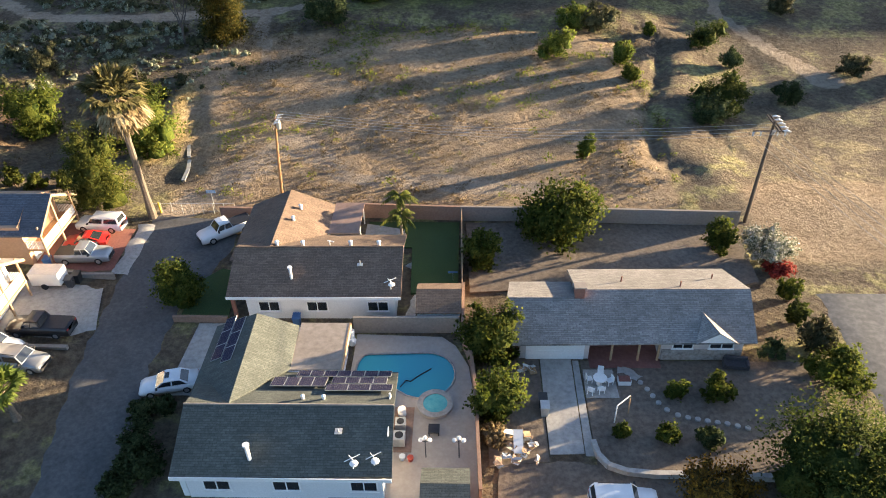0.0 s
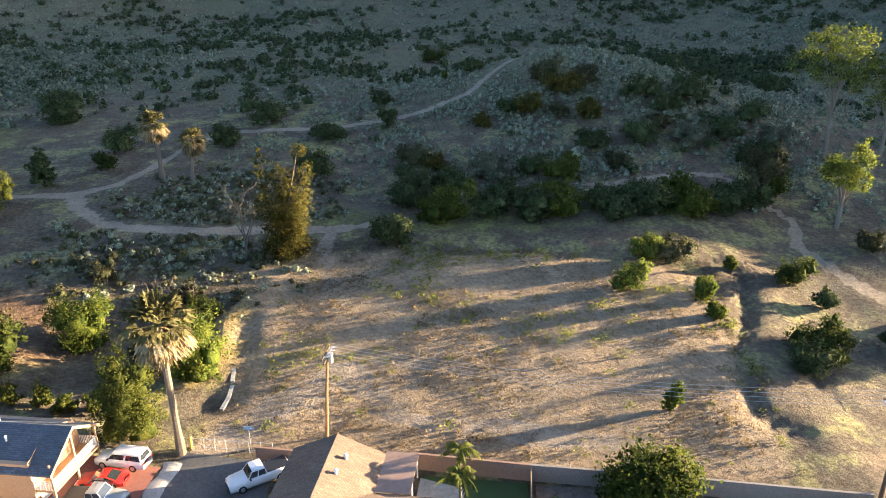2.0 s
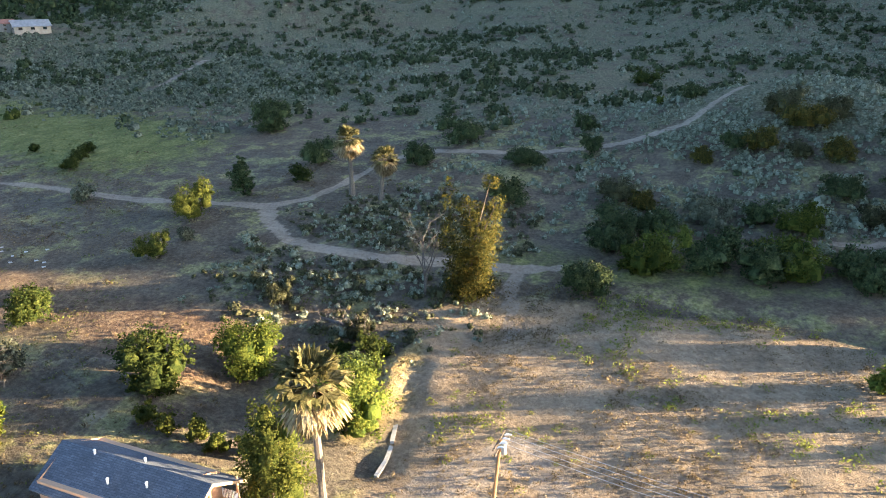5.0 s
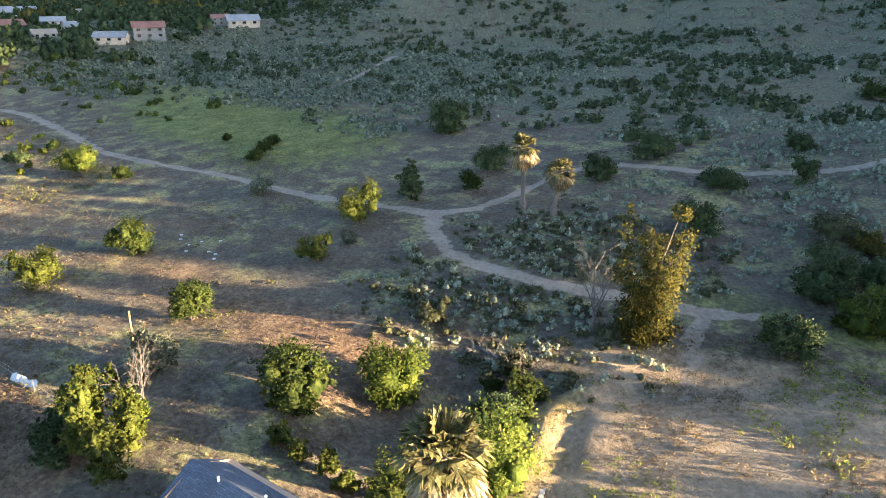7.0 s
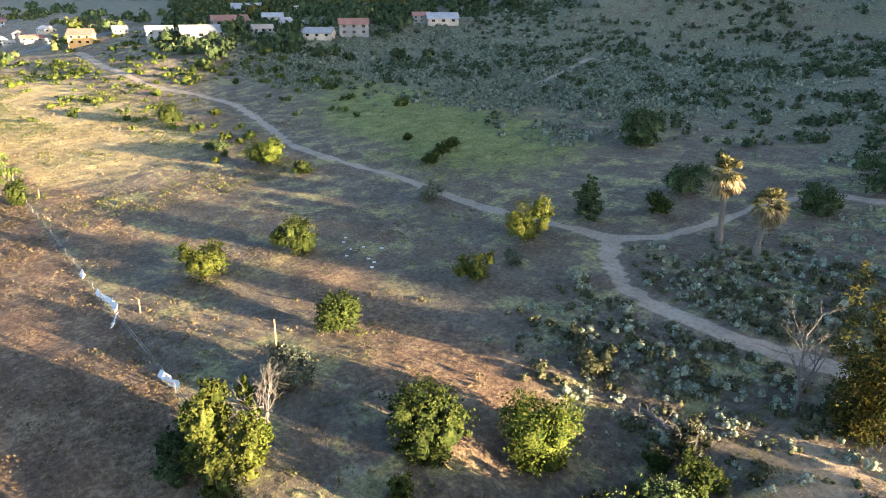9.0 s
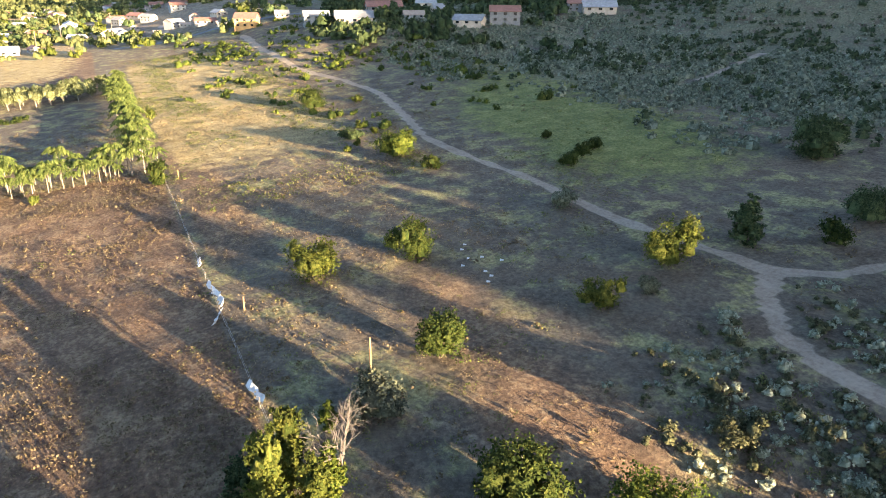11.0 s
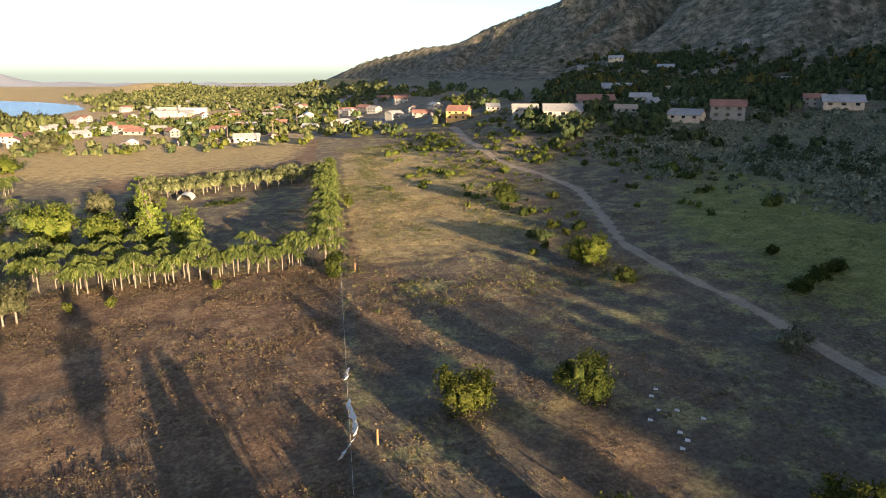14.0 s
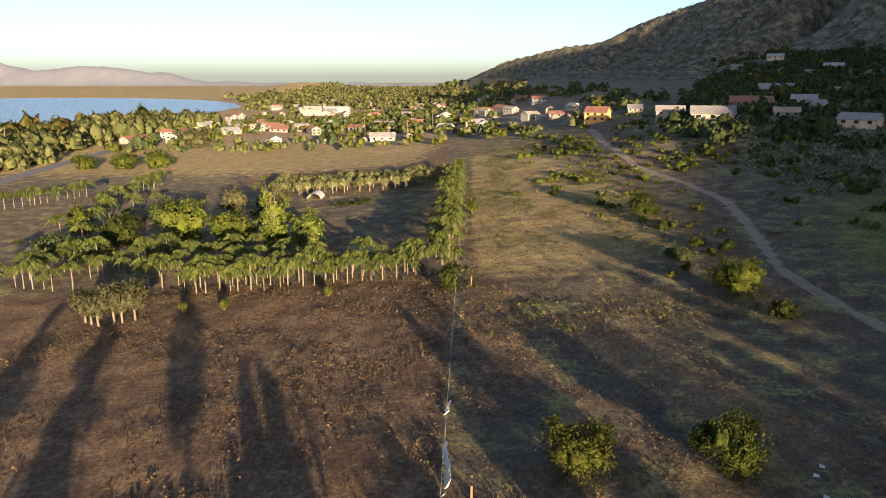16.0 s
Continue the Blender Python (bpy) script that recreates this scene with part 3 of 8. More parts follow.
def height(x, y):
    x, y = np.asarray(x, float), np.asarray(y, float)
    west = 2.5 + 0.085 * (np.minimum(y, 260) - 55) + 0.012 * np.clip(-x - 220, 0, 500) * step(40, 140, y)
    east = 0.045 * (np.hypot(y - 62, 6) + y - 62) - 2.7 * step(18, 44, x) * step(64, 84, y)
    w = step(-58, -26, x)
    z = west * (1 - w) + east * w
    z = np.where(z < -1, -5 + 4 * np.exp(np.clip((z + 1) / 4, -20, 0)), z)
    z = z - 6 * step(1.05, 0.8, np.hypot((x + 1130) / 520, (y + 720 - 0.15 * (x + 1130)) / 430))
    # gullies beside the lot, and its graded edge
    d, deep = polyline(x, y, GULLY)
    z = z - 0.5 * deep * np.exp(-(d / 0.65) ** 2) + 0.35 * np.exp(-((d - 3.2) / 2.0) ** 2) * step(25, 30, x)
    d, deep = polyline(x, y, DITCH)
    z = z - 0.7 * deep * np.exp(-(d / 0.9) ** 2)
    d, _ = polyline(x, y, LOT_EDGE)
    z = z - 0.8 * np.exp(-(d / 2.5) ** 2)
    d, tall = polyline(x, y, BERM)
    z = z + tall * np.exp(-(d / 1.4) ** 2)
    # hollow west of the lot
    z = z - 3.2 * bump(x, y, -49, 81, 11, 12)
    # knoll behind the lot
    z = z + 12.4 * bump(x, y, 16, 183, 50, 36, -4) + 2.4 * bump(x, y, 4, 187, 20, 14) + 1.5 * bump(x, y, 45, 165, 26, 24)
    # rise under the town
    z = z + 9 * step(-270, -350, x) * step(85, 175, y)
    # hillside and mountain
    d, top = polyline(x, y, RIDGE)
    _, u = polyline(x, y, ALONG)
    warp = fbm(x, y, 140, 3, 5)
    cleft = 1 - np.abs(2 * vnoise(u / 95 + 1.3 * warp, d / 800 + 0.4 * warp, 14) - 1)
    rill = 1 - np.abs(2 * vnoise(u / 34 + 2.6 * warp, d / 110, 17) - 1)
    spur = 1 + 0.5 * fbm(x, y, 210, 4, 11) * step(30, 160, d) - (0.7 * cleft ** 2 + 0.14 * rill ** 2) * step(4, 70, d) + 0.1 * (vnoise(u / 60, 0.0 * u, 19) - 0.5)
    reach = 150 + 0.95 * top + 120 * warp
    z = z + top * spur * np.clip(1 - d / reach, 0, 1) ** 1.35
    d, tall = polyline(x, y, SPUR)
    z = z + tall * np.exp(-(d / 30) ** 2) * (1 - 0.25 * rill)
    # unseen eastern spur, added and shaped to keep the valley in shade
    z = z + np.exp(-((x - 240) / 70) ** 2) * np.interp(y, SHADE_SPUR_Y, SHADE_SPUR_Z) * step(1000, 780, y)
    # far hills beyond the lake
    z = z + 26 * bump(x, y, -2400, -480, 300, 120)
    # fine relief away from the house plots
    wild = 1 - step(-60, -48, x) * step(70, 62, y) * step(62, 50, x) * step(-40, -20, y)
    z = z + wild * (1.3 * fbm(x, y, 45, 3, 3) + 0.5 * fbm(x, y, 6, 3, 9))
    return z


# -- mesh
def axis(lo, a, b, hi, fine, grow):
    mid = list(np.arange(a, b + fine / 2, fine))
    left, right, s = [], [], fine
    v = a
    while v > lo:
        s *= grow
        v -= s
        left.append(max(v, lo))
    v, s = b, fine
    while v < hi:
        s *= grow
        v += s
        right.append(min(v, hi))
    return np.array(left[::-1] + mid + right)


def joined(low, high):
    return np.concatenate([low, high[high > low[-1] + 0.01]])


gx = axis(-4900, -260, 75, 2500, 1.25, 1.016)
gx = joined(gx[gx <= 75], axis(-4900, -260, 75, 2500, 1.25, 1.04))
gy = joined(axis(-4000, 5, 190, 2500, 1.25, 1.035)[:-1], np.array([2500.0]))
gy = joined(gy[gy <= 190], axis(-4000, 5, 190, 2500, 1.25, 1.016))
GX, GY = np.meshgrid(gx, gy)
GZ = height(GX, GY)
nx, ny = len(gx), len(gy)
me = bpy.data.meshes.new("ground")
idx = np.arange(nx * ny).reshape(ny, nx)
quads = np.stack([idx[:-1, :-1], idx[:-1, 1:], idx[1:, 1:], idx[1:, :-1]], -1).reshape(-1, 4)
me.vertices.add(nx * ny)
me.vertices.foreach_set("co", np.stack([GX, GY, GZ], -1).astype(np.float32).ravel())
me.loops.add(quads.size)
me.loops.foreach_set("vertex_index", quads.ravel().astype(np.int32))
me.polygons.add(len(quads))
me.polygons.foreach_set("loop_start", np.arange(0, quads.size, 4, dtype=np.int32))

# ground cover: trails and dirt, bare lot, red-brown field; green growth, brush, golden grass
TRAIL_WEST = [(-79, 121, 2.2), (-88, 120, 1.4), (-103, 118, 1.2), (-116, 118, 1.2), (-131, 118.5, 1.3), (-157, 115.5, 1.4), (-176, 116, 1.5), (-204, 122.5, 1.6),
              (-238, 128.5, 1.8), (-270, 126.5, 1.8), (-306, 119, 1.8), (-365, 119, 2), (-432, 123, 2.5)]
TRAIL_EAST = [(-79, 121, 2.2), (-74, 127, 1.4), (-72, 136, 1.3), (-71, 147, 1.4), (-66, 158, 1.4), (-48, 158.5, 1.3), (-36, 163, 1.3), (-27, 166, 1.3), (-14, 172, 1.2), (0, 196, 1.2)]
TRAIL_SOUTH = [(-79, 121, 2.2), (-75, 115.5, 1.8), (-68, 110, 1.7), (-61, 108, 1.6), (-51, 108, 1.7), (-42, 111.5, 1.7), (-31, 115, 1.8), (-26, 117, 1.2)]
TRAIL_LOT = [(-31, 115, 1.6), (-31, 109, 1.5), (-29, 103, 1.2), (-27, 97, 0.8)]
TRAIL_KNOLL = [(4, 133.0, 0.8), (14, 133.5, 0.9), (24, 137.5, 1.0), (35, 141, 1.0), (44, 128, 1.2), (42, 119, 1.4), (46, 108, 2.0), (52, 96, 3)]
TRAIL_FAR = [(-181, 197, 1.2), (-184, 211, 1.3), (-190, 226, 1.4), (-202, 252, 1.8), (-206, 263, 2.4), (-190, 274, 2.0), (-170, 283, 1.6), (-137, 277, 1.6), (-112, 287, 1.5), (-70, 296, 1.3)]
TRAIL_BACK = [(0, 196, 1.2), (-12, 216, 1.2), (-36, 240, 1.2), (-46, 256, 1.2), (-47, 297, 1.4), (-54, 319, 1.5), (-54, 340, 1.5)]
DRIVE_LOT = [(-30, 64, 2.5), (-26, 70, 3.5), (-20, 78, 2.5), (-12, 70, 1.5), (8, 68, 2.0)]
HOLLOW_TRACK = [(-60, 64, 1.4), (-64, 76, 1.0), (-88, 64, 1.0)]
trail = np.zeros_like(GX)
for line in (TRAIL_WEST, TRAIL_EAST, TRAIL_SOUTH, TRAIL_LOT, TRAIL_KNOLL, DRIVE_LOT):
    d, wd = polyline(GX, GY, line)
    trail = np.maximum(trail, 1 - step(0.55, 1.25, d / np.maximum(0.8 * wd * (1 + 0.5 * fbm(GX, GY, 7, 2, 81)), 0.1)))
for line, worn in ((TRAIL_FAR, 0.8), (TRAIL_BACK, 0.5)):
    d, wd = polyline(GX, GY, line)
    trail = np.maximum(trail, worn * (1 - step(0.5, 1.4, d / wd)) * step(-0.2, -0.05, fbm(GX, GY, 22, 3, 83)))
d, wd = polyline(GX, GY, HOLLOW_TRACK)
trail = np.maximum(trail, 0.45 * (1 - step(0.6, 1.6, d / wd)))
WX = GX + 26 * fbm(GX, GY, 45, 4, 61)
WY = GY + 18 * fbm(GX, GY, 45, 4, 62)
inside_lot = step(-39, -31, GX + 0.25 * (GY - 80)) * step(27, 22, GX) * step(62, 66, GY) * step(113, 106, GY + 0.004 * (GX + 5) ** 2)
east_dirt = step(28, 34, GX) * step(62, 55, GX * 0 + GY * 0.2 + 40) * step(52, 58, GY) * step(74, 66, GY)
bare = np.maximum(inside_lot * (0.75 + 0.25 * step(70, 64, GY)), np.maximum(east_dirt, 0.42 * step(30, 36, GX) * step(46, 58, GY) * step(120, 80, GY)))
red = step(58, 55.5, GY) * step(-60, -75, GX) * step(-189, -186, GX) + 0.8 * step(-325, -335, GX) * step(50, 46, GY) * step(-60, -30, GY) * step(-540, -480, GX)
red = np.maximum(red, 0.62 * bump(WX, WY, -85, 84, 35, 13) + 0.55 * bump(GX, GY, -62, 79, 12, 8))
red = np.maximum(red, 0.6 * step(57, 60, GY) * step(75, 66, GY) * step(-90, -140, WX) * step(-260, -200, WX))
green = 0.75 * bump(WX, WY, -158, 148, 60, 22, -8) + 0.5 * bump(WX, WY, -230, 185, 110, 45) + 0.5 * bump(WX, WY, -250, 100, 40, 25) + 0.55 * bump(GX, GY, -25, 118, 60, 8) + 0.35 * bump(GX, GY, 0, 220, 60, 40) + 0.6 * bump(WX, WY, -215, 74, 60, 10)
brush = step(150, 205, GY + 30 * fbm(GX, GY, 40, 3, 21) - 0.05 * GX) * step(-440, -380, GX) * 0.55
brush = np.maximum(brush, (0.42 - 0.17 * step(-600, -900, GX)) * step(8, 35, GZ - 0.09 * np.minimum(GY, 260) - 2) * step(-2300, -2000, GX))
brush = np.maximum(brush, 0.5 * step(150, 190, GY) * step(-290, -340, GX))
gold = 1.0 * step(57, 64, GY) * step(122, 88, WY) * step(-150, -215, WX) * step(-430, -370, WX) + 0.5 * bump(WX, WY, -33, 90, 9, 16) + 1.0 * bump(GX, GY, -36, 84, 3.2, 12, -12)
brush = np.maximum(brush, 0.8 * bump(GX, GY, 22, 185, 62, 34))
gold = np.maximum(gold, 0.75 * step(-320, -420, WX) * step(60, 20, WY))
# tan plain beyond the lake, raised to the golden tone to imitate haze
gold = np.maximum(gold, step(-1550, -1750, GX))

town = step(-440, -560, WX) * 0.5
bare = np.maximum(np.maximum(bare, town), 0.6 * step(-1900, -2200, WX)) * (1 - step(-1500, -1700, GX))

bare = np.maximum(bare, 0.47 * step(-550, -750, GX) * step(22, 50, GZ) * step(-2300, -2000, GX))


def cover_layer(name, r, g, b):
    a = me.color_attributes.new(name, "FLOAT_COLOR", "POINT")
    data = np.stack([r, g, b, np.ones_like(r)], -1).astype(np.float32)
    a.data.foreach_set("color", data.ravel())


me.update()
me.shade_smooth()
cover_layer("cover", trail, bare, np.clip(red, 0, 1))
cover_layer("slope", np.clip(step(30, 60, GZ) * step(-480, -700, GX) + 0.6 * step(26, 44, GZ) * step(-280, -380, GX), 0, 1), 0 * GX, 0 * GX)
cover_layer("growth", np.clip(green, 0, 1), np.clip(brush, 0, 1), np.clip(gold, 0, 1))
me.materials.append(mat_ground)
ground = tagged(new("ground", me), "dry grass and bare earth valley floor rising into brushy hills", "ground", kind="structure")

# hills far beyond the lake, haze put into their colour and glow
hy, hx = np.meshgrid(np.linspace(-3000, 700, 240), np.linspace(-3750, -3350, 14), indexing="ij")
crest = 105 * np.exp(-((hy + 2330) / 170) ** 2) + 85 * np.exp(-((hy + 1800) / 380) ** 2) + 28 * np.exp(-((hy + 1430) / 90) ** 2) + 8 * np.exp(-((hy + 800) / 600) ** 2) + 30 * fbm(hx, hy, 160, 4, 91)
hz = (crest + 12) * np.exp(-((hx + 3600 + 60 * fbm(hx, hy, 120, 3, 93)) / 110) ** 2) - 12
hi = np.arange(hy.size).reshape(hy.shape)
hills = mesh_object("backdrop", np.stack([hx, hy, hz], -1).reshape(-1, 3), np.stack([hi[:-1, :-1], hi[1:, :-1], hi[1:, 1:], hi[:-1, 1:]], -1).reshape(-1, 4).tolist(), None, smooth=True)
tagged(hills, "far hills beyond the lake, haze put in as lavender glow", "hills", kind="structure")
mh, hn, hl, hb = nodes_of("haze_glow_hills")
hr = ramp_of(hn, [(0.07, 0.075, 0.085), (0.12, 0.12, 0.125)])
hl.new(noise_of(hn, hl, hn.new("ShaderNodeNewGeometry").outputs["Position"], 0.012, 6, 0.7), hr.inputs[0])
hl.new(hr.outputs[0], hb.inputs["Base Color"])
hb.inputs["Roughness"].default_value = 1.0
# faint bluish emission imitates the haze in front of the hills
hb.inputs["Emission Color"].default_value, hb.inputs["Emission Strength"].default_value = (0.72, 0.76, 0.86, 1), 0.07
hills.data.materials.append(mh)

lake = Shape().add([(-2600, -2200, LAKE), (-480, -2200, LAKE), (-480, -180, LAKE), (-2600, -180, LAKE)], [(0, 1, 2, 3)]).part("water", None)
tagged(lake, "calm pale blue lake reflecting the morning sky", "lake", kind="structure")
mw, wnn, wl, wb = nodes_of("lake_water")
wb.inputs["Base Color"].default_value, wb.inputs["Roughness"].default_value = (0.12, 0.17, 0.21, 1), 0.25
bump_of(wnn, wl, noise_of(wnn, wl, wnn.new("ShaderNodeNewGeometry").outputs["Position"], 0.25, 4), wb, 0.8, 1.2)
lake.data.materials.append(mw)


# ---- trees and bushes round the houses and the lot ----
tree("street_tree", "rounded yellow-green tree standing beside the street", "tree", -25.1, 49.4, 4.9, 5.3, leaf_citrus, 1, 0.16, 3200, 0.24)
tree("yard_tree", "broad dark green tree at the back yard wall", "tree", 10.5, 59.4, 9.2, 7.0, leaf_citrus, 2, 0.22, 5200, 0.3)
tree("fruit_tree", "small leafy green fruit tree beside the garden wall", "tree", 2.7, 54.6, 4.2, 4.8, leaf_citrus, 3, 0.13, 2400, 0.24, group="fruit trees by the wall")
tree("fruit_tree", "dense bright green fruit tree beside the pool wall", "tree", 3.4, 42.6, 5.6, 5.6, leaf_citrus, 4, 0.15, 3800, 0.25, group="fruit trees by the wall")
tree("fruit_tree", "dense bright green fruit tree above cluttered bare soil", "tree", 3.6, 36.4, 4.4, 4.8, leaf_citrus, 5, 0.14, 3000, 0.25, group="fruit trees by the wall")
bush("hedge_bush", "clipped green bush in the corner of a back yard", 26.2, 57.6, 4.0, 3.0, leaf_citrus, 6, 1800)
bush("oleander", "large rounded oleander covered in white blossom", 30.4, 55.6, 4.8, 4.0, leaf_white, 7, 2800, 0.2)
bush("bougainvillea", "low shrub with red flowers beside the fence", 30.5, 53.4, 3.6, 1.5, leaf_red, 8, 900, 0.18)
bush("fence_shrub", "narrow green shrub growing along the dirt drive", 30.3, 49.6, 2.2, 2.6, leaf_citrus, 9, 900)
bush("fence_shrub", "green shrub growing along the dirt drive", 30.0, 46.8, 2.2, 2.4, leaf_pepper, 10, 900)
bush("fence_shrub", "olive green shrub spreading beside the drive", 30.6, 43.8, 4.0, 2.6, leaf_olive, 11, 1500)
bush("fence_shrub", "dark glossy shrub spreading beside the drive", 30.4, 39.9, 5.2, 3.2, leaf_citrus, 12, 2200)
bush("yard_bush", "small round dark green bush on dry grass", 26.4, 42.4, 2.2, 2.1, leaf_dark, 13, 800)
tree("pepper_tree", "large spreading tree with feathery olive foliage", "tree", 26.5, 29.6, 11.0, 7.5, leaf_pepper, 14, 0.3, 13000, 0.2, droop=0.3)
tree("autumn_tree", "low tree with orange blossom over dark leaves", "tree", 18.2, 28.6, 6.0, 3.8, leaf_orange, 15, 0.15, 4500, 0.19)
for k, (x, y, w, h) in enumerate(((17.7, 38.3, 2.0, 1.9), (21.0, 38.4, 3.0, 2.3), (16.1, 34.0, 2.2, 1.8), (19.1, 33.6, 2.3, 1.7), (12.8, 34.4, 1.5, 1.4))):
    bush("citrus_bush", "round green citrus bush on bare yard soil", x, y, w, h, leaf_citrus if k != 3 else leaf_dark, 20 + k, 900, 0.2, group="citrus bushes in the yard")
for k, (x, y, w, h) in enumerate(((-23.6, 35.8, 2.2, 1.9), (-22.2, 36.4, 1.9, 1.6), (-22.8, 32.6, 3.4, 2.6), (-22.0, 30.6, 3.6, 2.8), (-23.0, 29.0, 3.0, 2.2))):
    bush("hedge_shrub", "dark green shrub between house and street", x, y, w, h, leaf_dark, 30 + k, 1300, 0.22, group="hedge by the street")
fan_palm("fan_palm", "tall fan palm with a grey trunk beside the street end", -32.5, 62.6, 15.2, 41, lean=(1.4, -2.6), crown_r=3.5, skirt=1.0, radius=0.36, leaf=leaf_palm_dry)
fan_palm("fan_palm", "short fan palm with drooping pale leaves", -33.6, 35.4, 3.2, 42, crown_r=2.3, skirt=0.4)
tree("pine", "wind-shaped pine leaning over parked cars", "tree", -38.5, 63.4, 9.4, 9.2, leaf_yellow, 43, 0.22, 7000, 0.22, shape="flame", droop=0.25)
tree("street_bush", "tall bushy tree on the bank above the track", "tree", -37.2, 76.0, 9.6, 8.0, leaf_bright, 44, 0.2, 4000, 0.28, clear=0.02)
tree("hollow_tree", "rounded dark green tree on shaded dry ground", "tree", -53.4, 80.6, 8.2, 7.2, leaf_citrus, 45, 0.2, 4600, 0.27)
tree("hollow_tree", "open-crowned tree with sunlit yellow-green top", "tree", -59.0, 71.9, 8.8, 8.0, leaf_pepper, 46, 0.22, 3800, 0.3, tight=0.22)
tree("cottonwood", "tall cottonwood with golden leaves and bare top", "tree", -34.5, 103.6, 11.0, 17.0, leaf_gold, 47, 0.28, 15000, 0.27, shape="plume", clear=0.03, tight=0.55)
for x, y, w, h, lf, sd, lab in (
        (13.9, 98.8, 5.6, 4.4, leaf_bright, 50, "round willowy bush on the bare lot"), (23.0, 96.9, 3.3, 3.9, leaf_bright, 51, "upright bright green sapling on the lot"),
        (23.5, 92.3, 2.7, 2.7, leaf_bright, 52, "small round sapling at the lot edge"), (15.2, 73.6, 2.1, 3.0, leaf_bright, 53, "lone upright sapling on the bare lot"),
        (35.0, 88.0, 8.6, 5.4, leaf_pepper, 54, "wide mounded bush beside the eroded gully"), (32.4, 84.2, 6.0, 4.0, leaf_dark, 55, "dark bush beside the eroded gully"),
        (37.0, 105.4, 6.6, 4.6, leaf_pepper, 56, "loose grey-green bush above the gully"), (39.5, 100.0, 3.2, 2.8, leaf_dark, 57, "small dark bush above the gully"),
        (44.5, 90.6, 3.8, 3.4, leaf_dark, 58, "round dark bush on dry grass"), (29.0, 108.0, 2.0, 2.4, leaf_bright, 59, "slim sapling at the gully head"),
        (52.0, 118.0, 5.0, 3.4, leaf_olive, 60, "olive bush on the slope"), (56.0, 98.0, 4.5, 3.2, leaf_olive, 61, "olive bush on the slope")):
    bush("lot_bush", lab, x, y, w, h, lf, sd, 1700, 0.26, group="bushes round the lot")

for k, (x, y, w, h, lf) in enumerate(((-42, 80, 4.4, 2.8, leaf_pepper), (-44, 84, 4.0, 2.4, leaf_olive), (-41, 86, 4.2, 2.6, leaf_pepper), (-46, 80, 3.2, 2.0, leaf_olive), (-43, 76.5, 3.6, 2.4, leaf_dark), (-45.5, 88, 3.0, 1.8, leaf_pepper), (-39.5, 82.5, 3.6, 2.6, leaf_dark), (-41.5, 79.0, 5.4, 4.8, leaf_dark), (-42.2, 84.0, 5.0, 4.2, leaf_dark), (-41.6, 88.6, 4.4, 3.6, leaf_pepper), (-45.0, 91.4, 4.2, 2.6, leaf_olive))):
    bush("bank_bush", "tangled green undergrowth on the bank below the lot", x, y, w, h, lf, 240 + k, 900, 0.22, group="undergrowth on the bank")

# ---- valley trees ----
VALLEY = (
    (-57.1, 92.5, 5.5, 4.6, leaf_olive, "rounded olive bush beside the fallen tree"), (-111.2, 70.8, 8.4, 6.4, leaf_yellow, "weeping yellow-green pepper bush in sunlight"),
    (-110.5, 85.0, 7.4, 6.3, leaf_pepper, "dense green bush with sunlit side on dry grass"), (-83.6, 76.8, 6.9, 5.4, leaf_pepper, "weeping grey-green bush on dry grass"),
    (-87.2, 111.4, 8.2, 7.2, leaf_yellow, "yellow-green tree beside the trail fork"), (-82.9, 97.6, 5.8, 4.9, leaf_yellow, "yellow-green bush below the trail"),
    (-83.2, 104.8, 2.6, 2.4, leaf_sage, "small grey sage bush below the trail"), (-76.5, 66.8, 6.7, 5.2, leaf_sage, "grey-green bush round an old post"),
    (-162.4, 103.8, 10.0, 6.9, leaf_citrus, "large round dark tree beside the trail"), (-149.6, 106.0, 4.8, 3.4, leaf_pepper, "low green bush near the trail"),
    (-115.3, 114.2, 5.2, 4.0, leaf_sage, "soft grey-green bush beside the trail"), (-80.5, 134.0, 5.2, 3.8, leaf_pepper, "low round bush near the trail fork"),
    (-82.3, 143.8, 8.8, 6.2, leaf_dark, "wide dark green bush behind the trail fork"), (-62.4, 148.6, 7.2, 5.6, leaf_dark, "rounded dark bush beside the trail"),
    (-133.9, 128.0, 4.4, 3.4, leaf_pepper, "round bush in shaded grass"), (-137.5, 134.0, 4.0, 3.0, leaf_pepper, "round bush in shaded grass"),
    (-140.4, 139.0, 4.0, 3.0, leaf_pepper, "round bush in shaded grass"), (-154.8, 136.6, 2.8, 2.1, leaf_pepper, "small bush in shaded grass"),
    (-229.2, 103.4, 9.8, 6.6, leaf_pepper, "broad sunlit bush on golden grass"), (-186.1, 100.9, 6.3, 2.6, leaf_dark, "low spreading bush on dry grass"),
    (-59.7, 163.8, 12.0, 6.2, leaf_dark, "long dark thicket behind the trail"), (-42.0, 153.6, 8.2, 3.6, leaf_dark, "low dark thicket beside the trail"),
    (-39.5, 135.2, 8.0, 6.2, leaf_dark, "dark rounded tree at the foot of the knoll"), (-30.9, 161.8, 5.4, 4.2, leaf_dark, "dark bush beside the upper trail"),
    (-21.0, 110.4, 7.2, 5.4, leaf_dark, "rounded bush where the track leaves the lot"), (-92.0, 114.5, 3.0, 2.6, leaf_citrus, "small green bush beside the trail"))
for k, (x, y, w, h, lf, lab) in enumerate(VALLEY):
    bush("valley_bush", lab, x, y, w, h, lf, 70 + k, 2200 if w > 6 else 1200, 0.3 if w > 6 else 0.26, droop=0.35 if lf in (leaf_yellow, leaf_pepper) else 0.1, group="bushes across the valley")
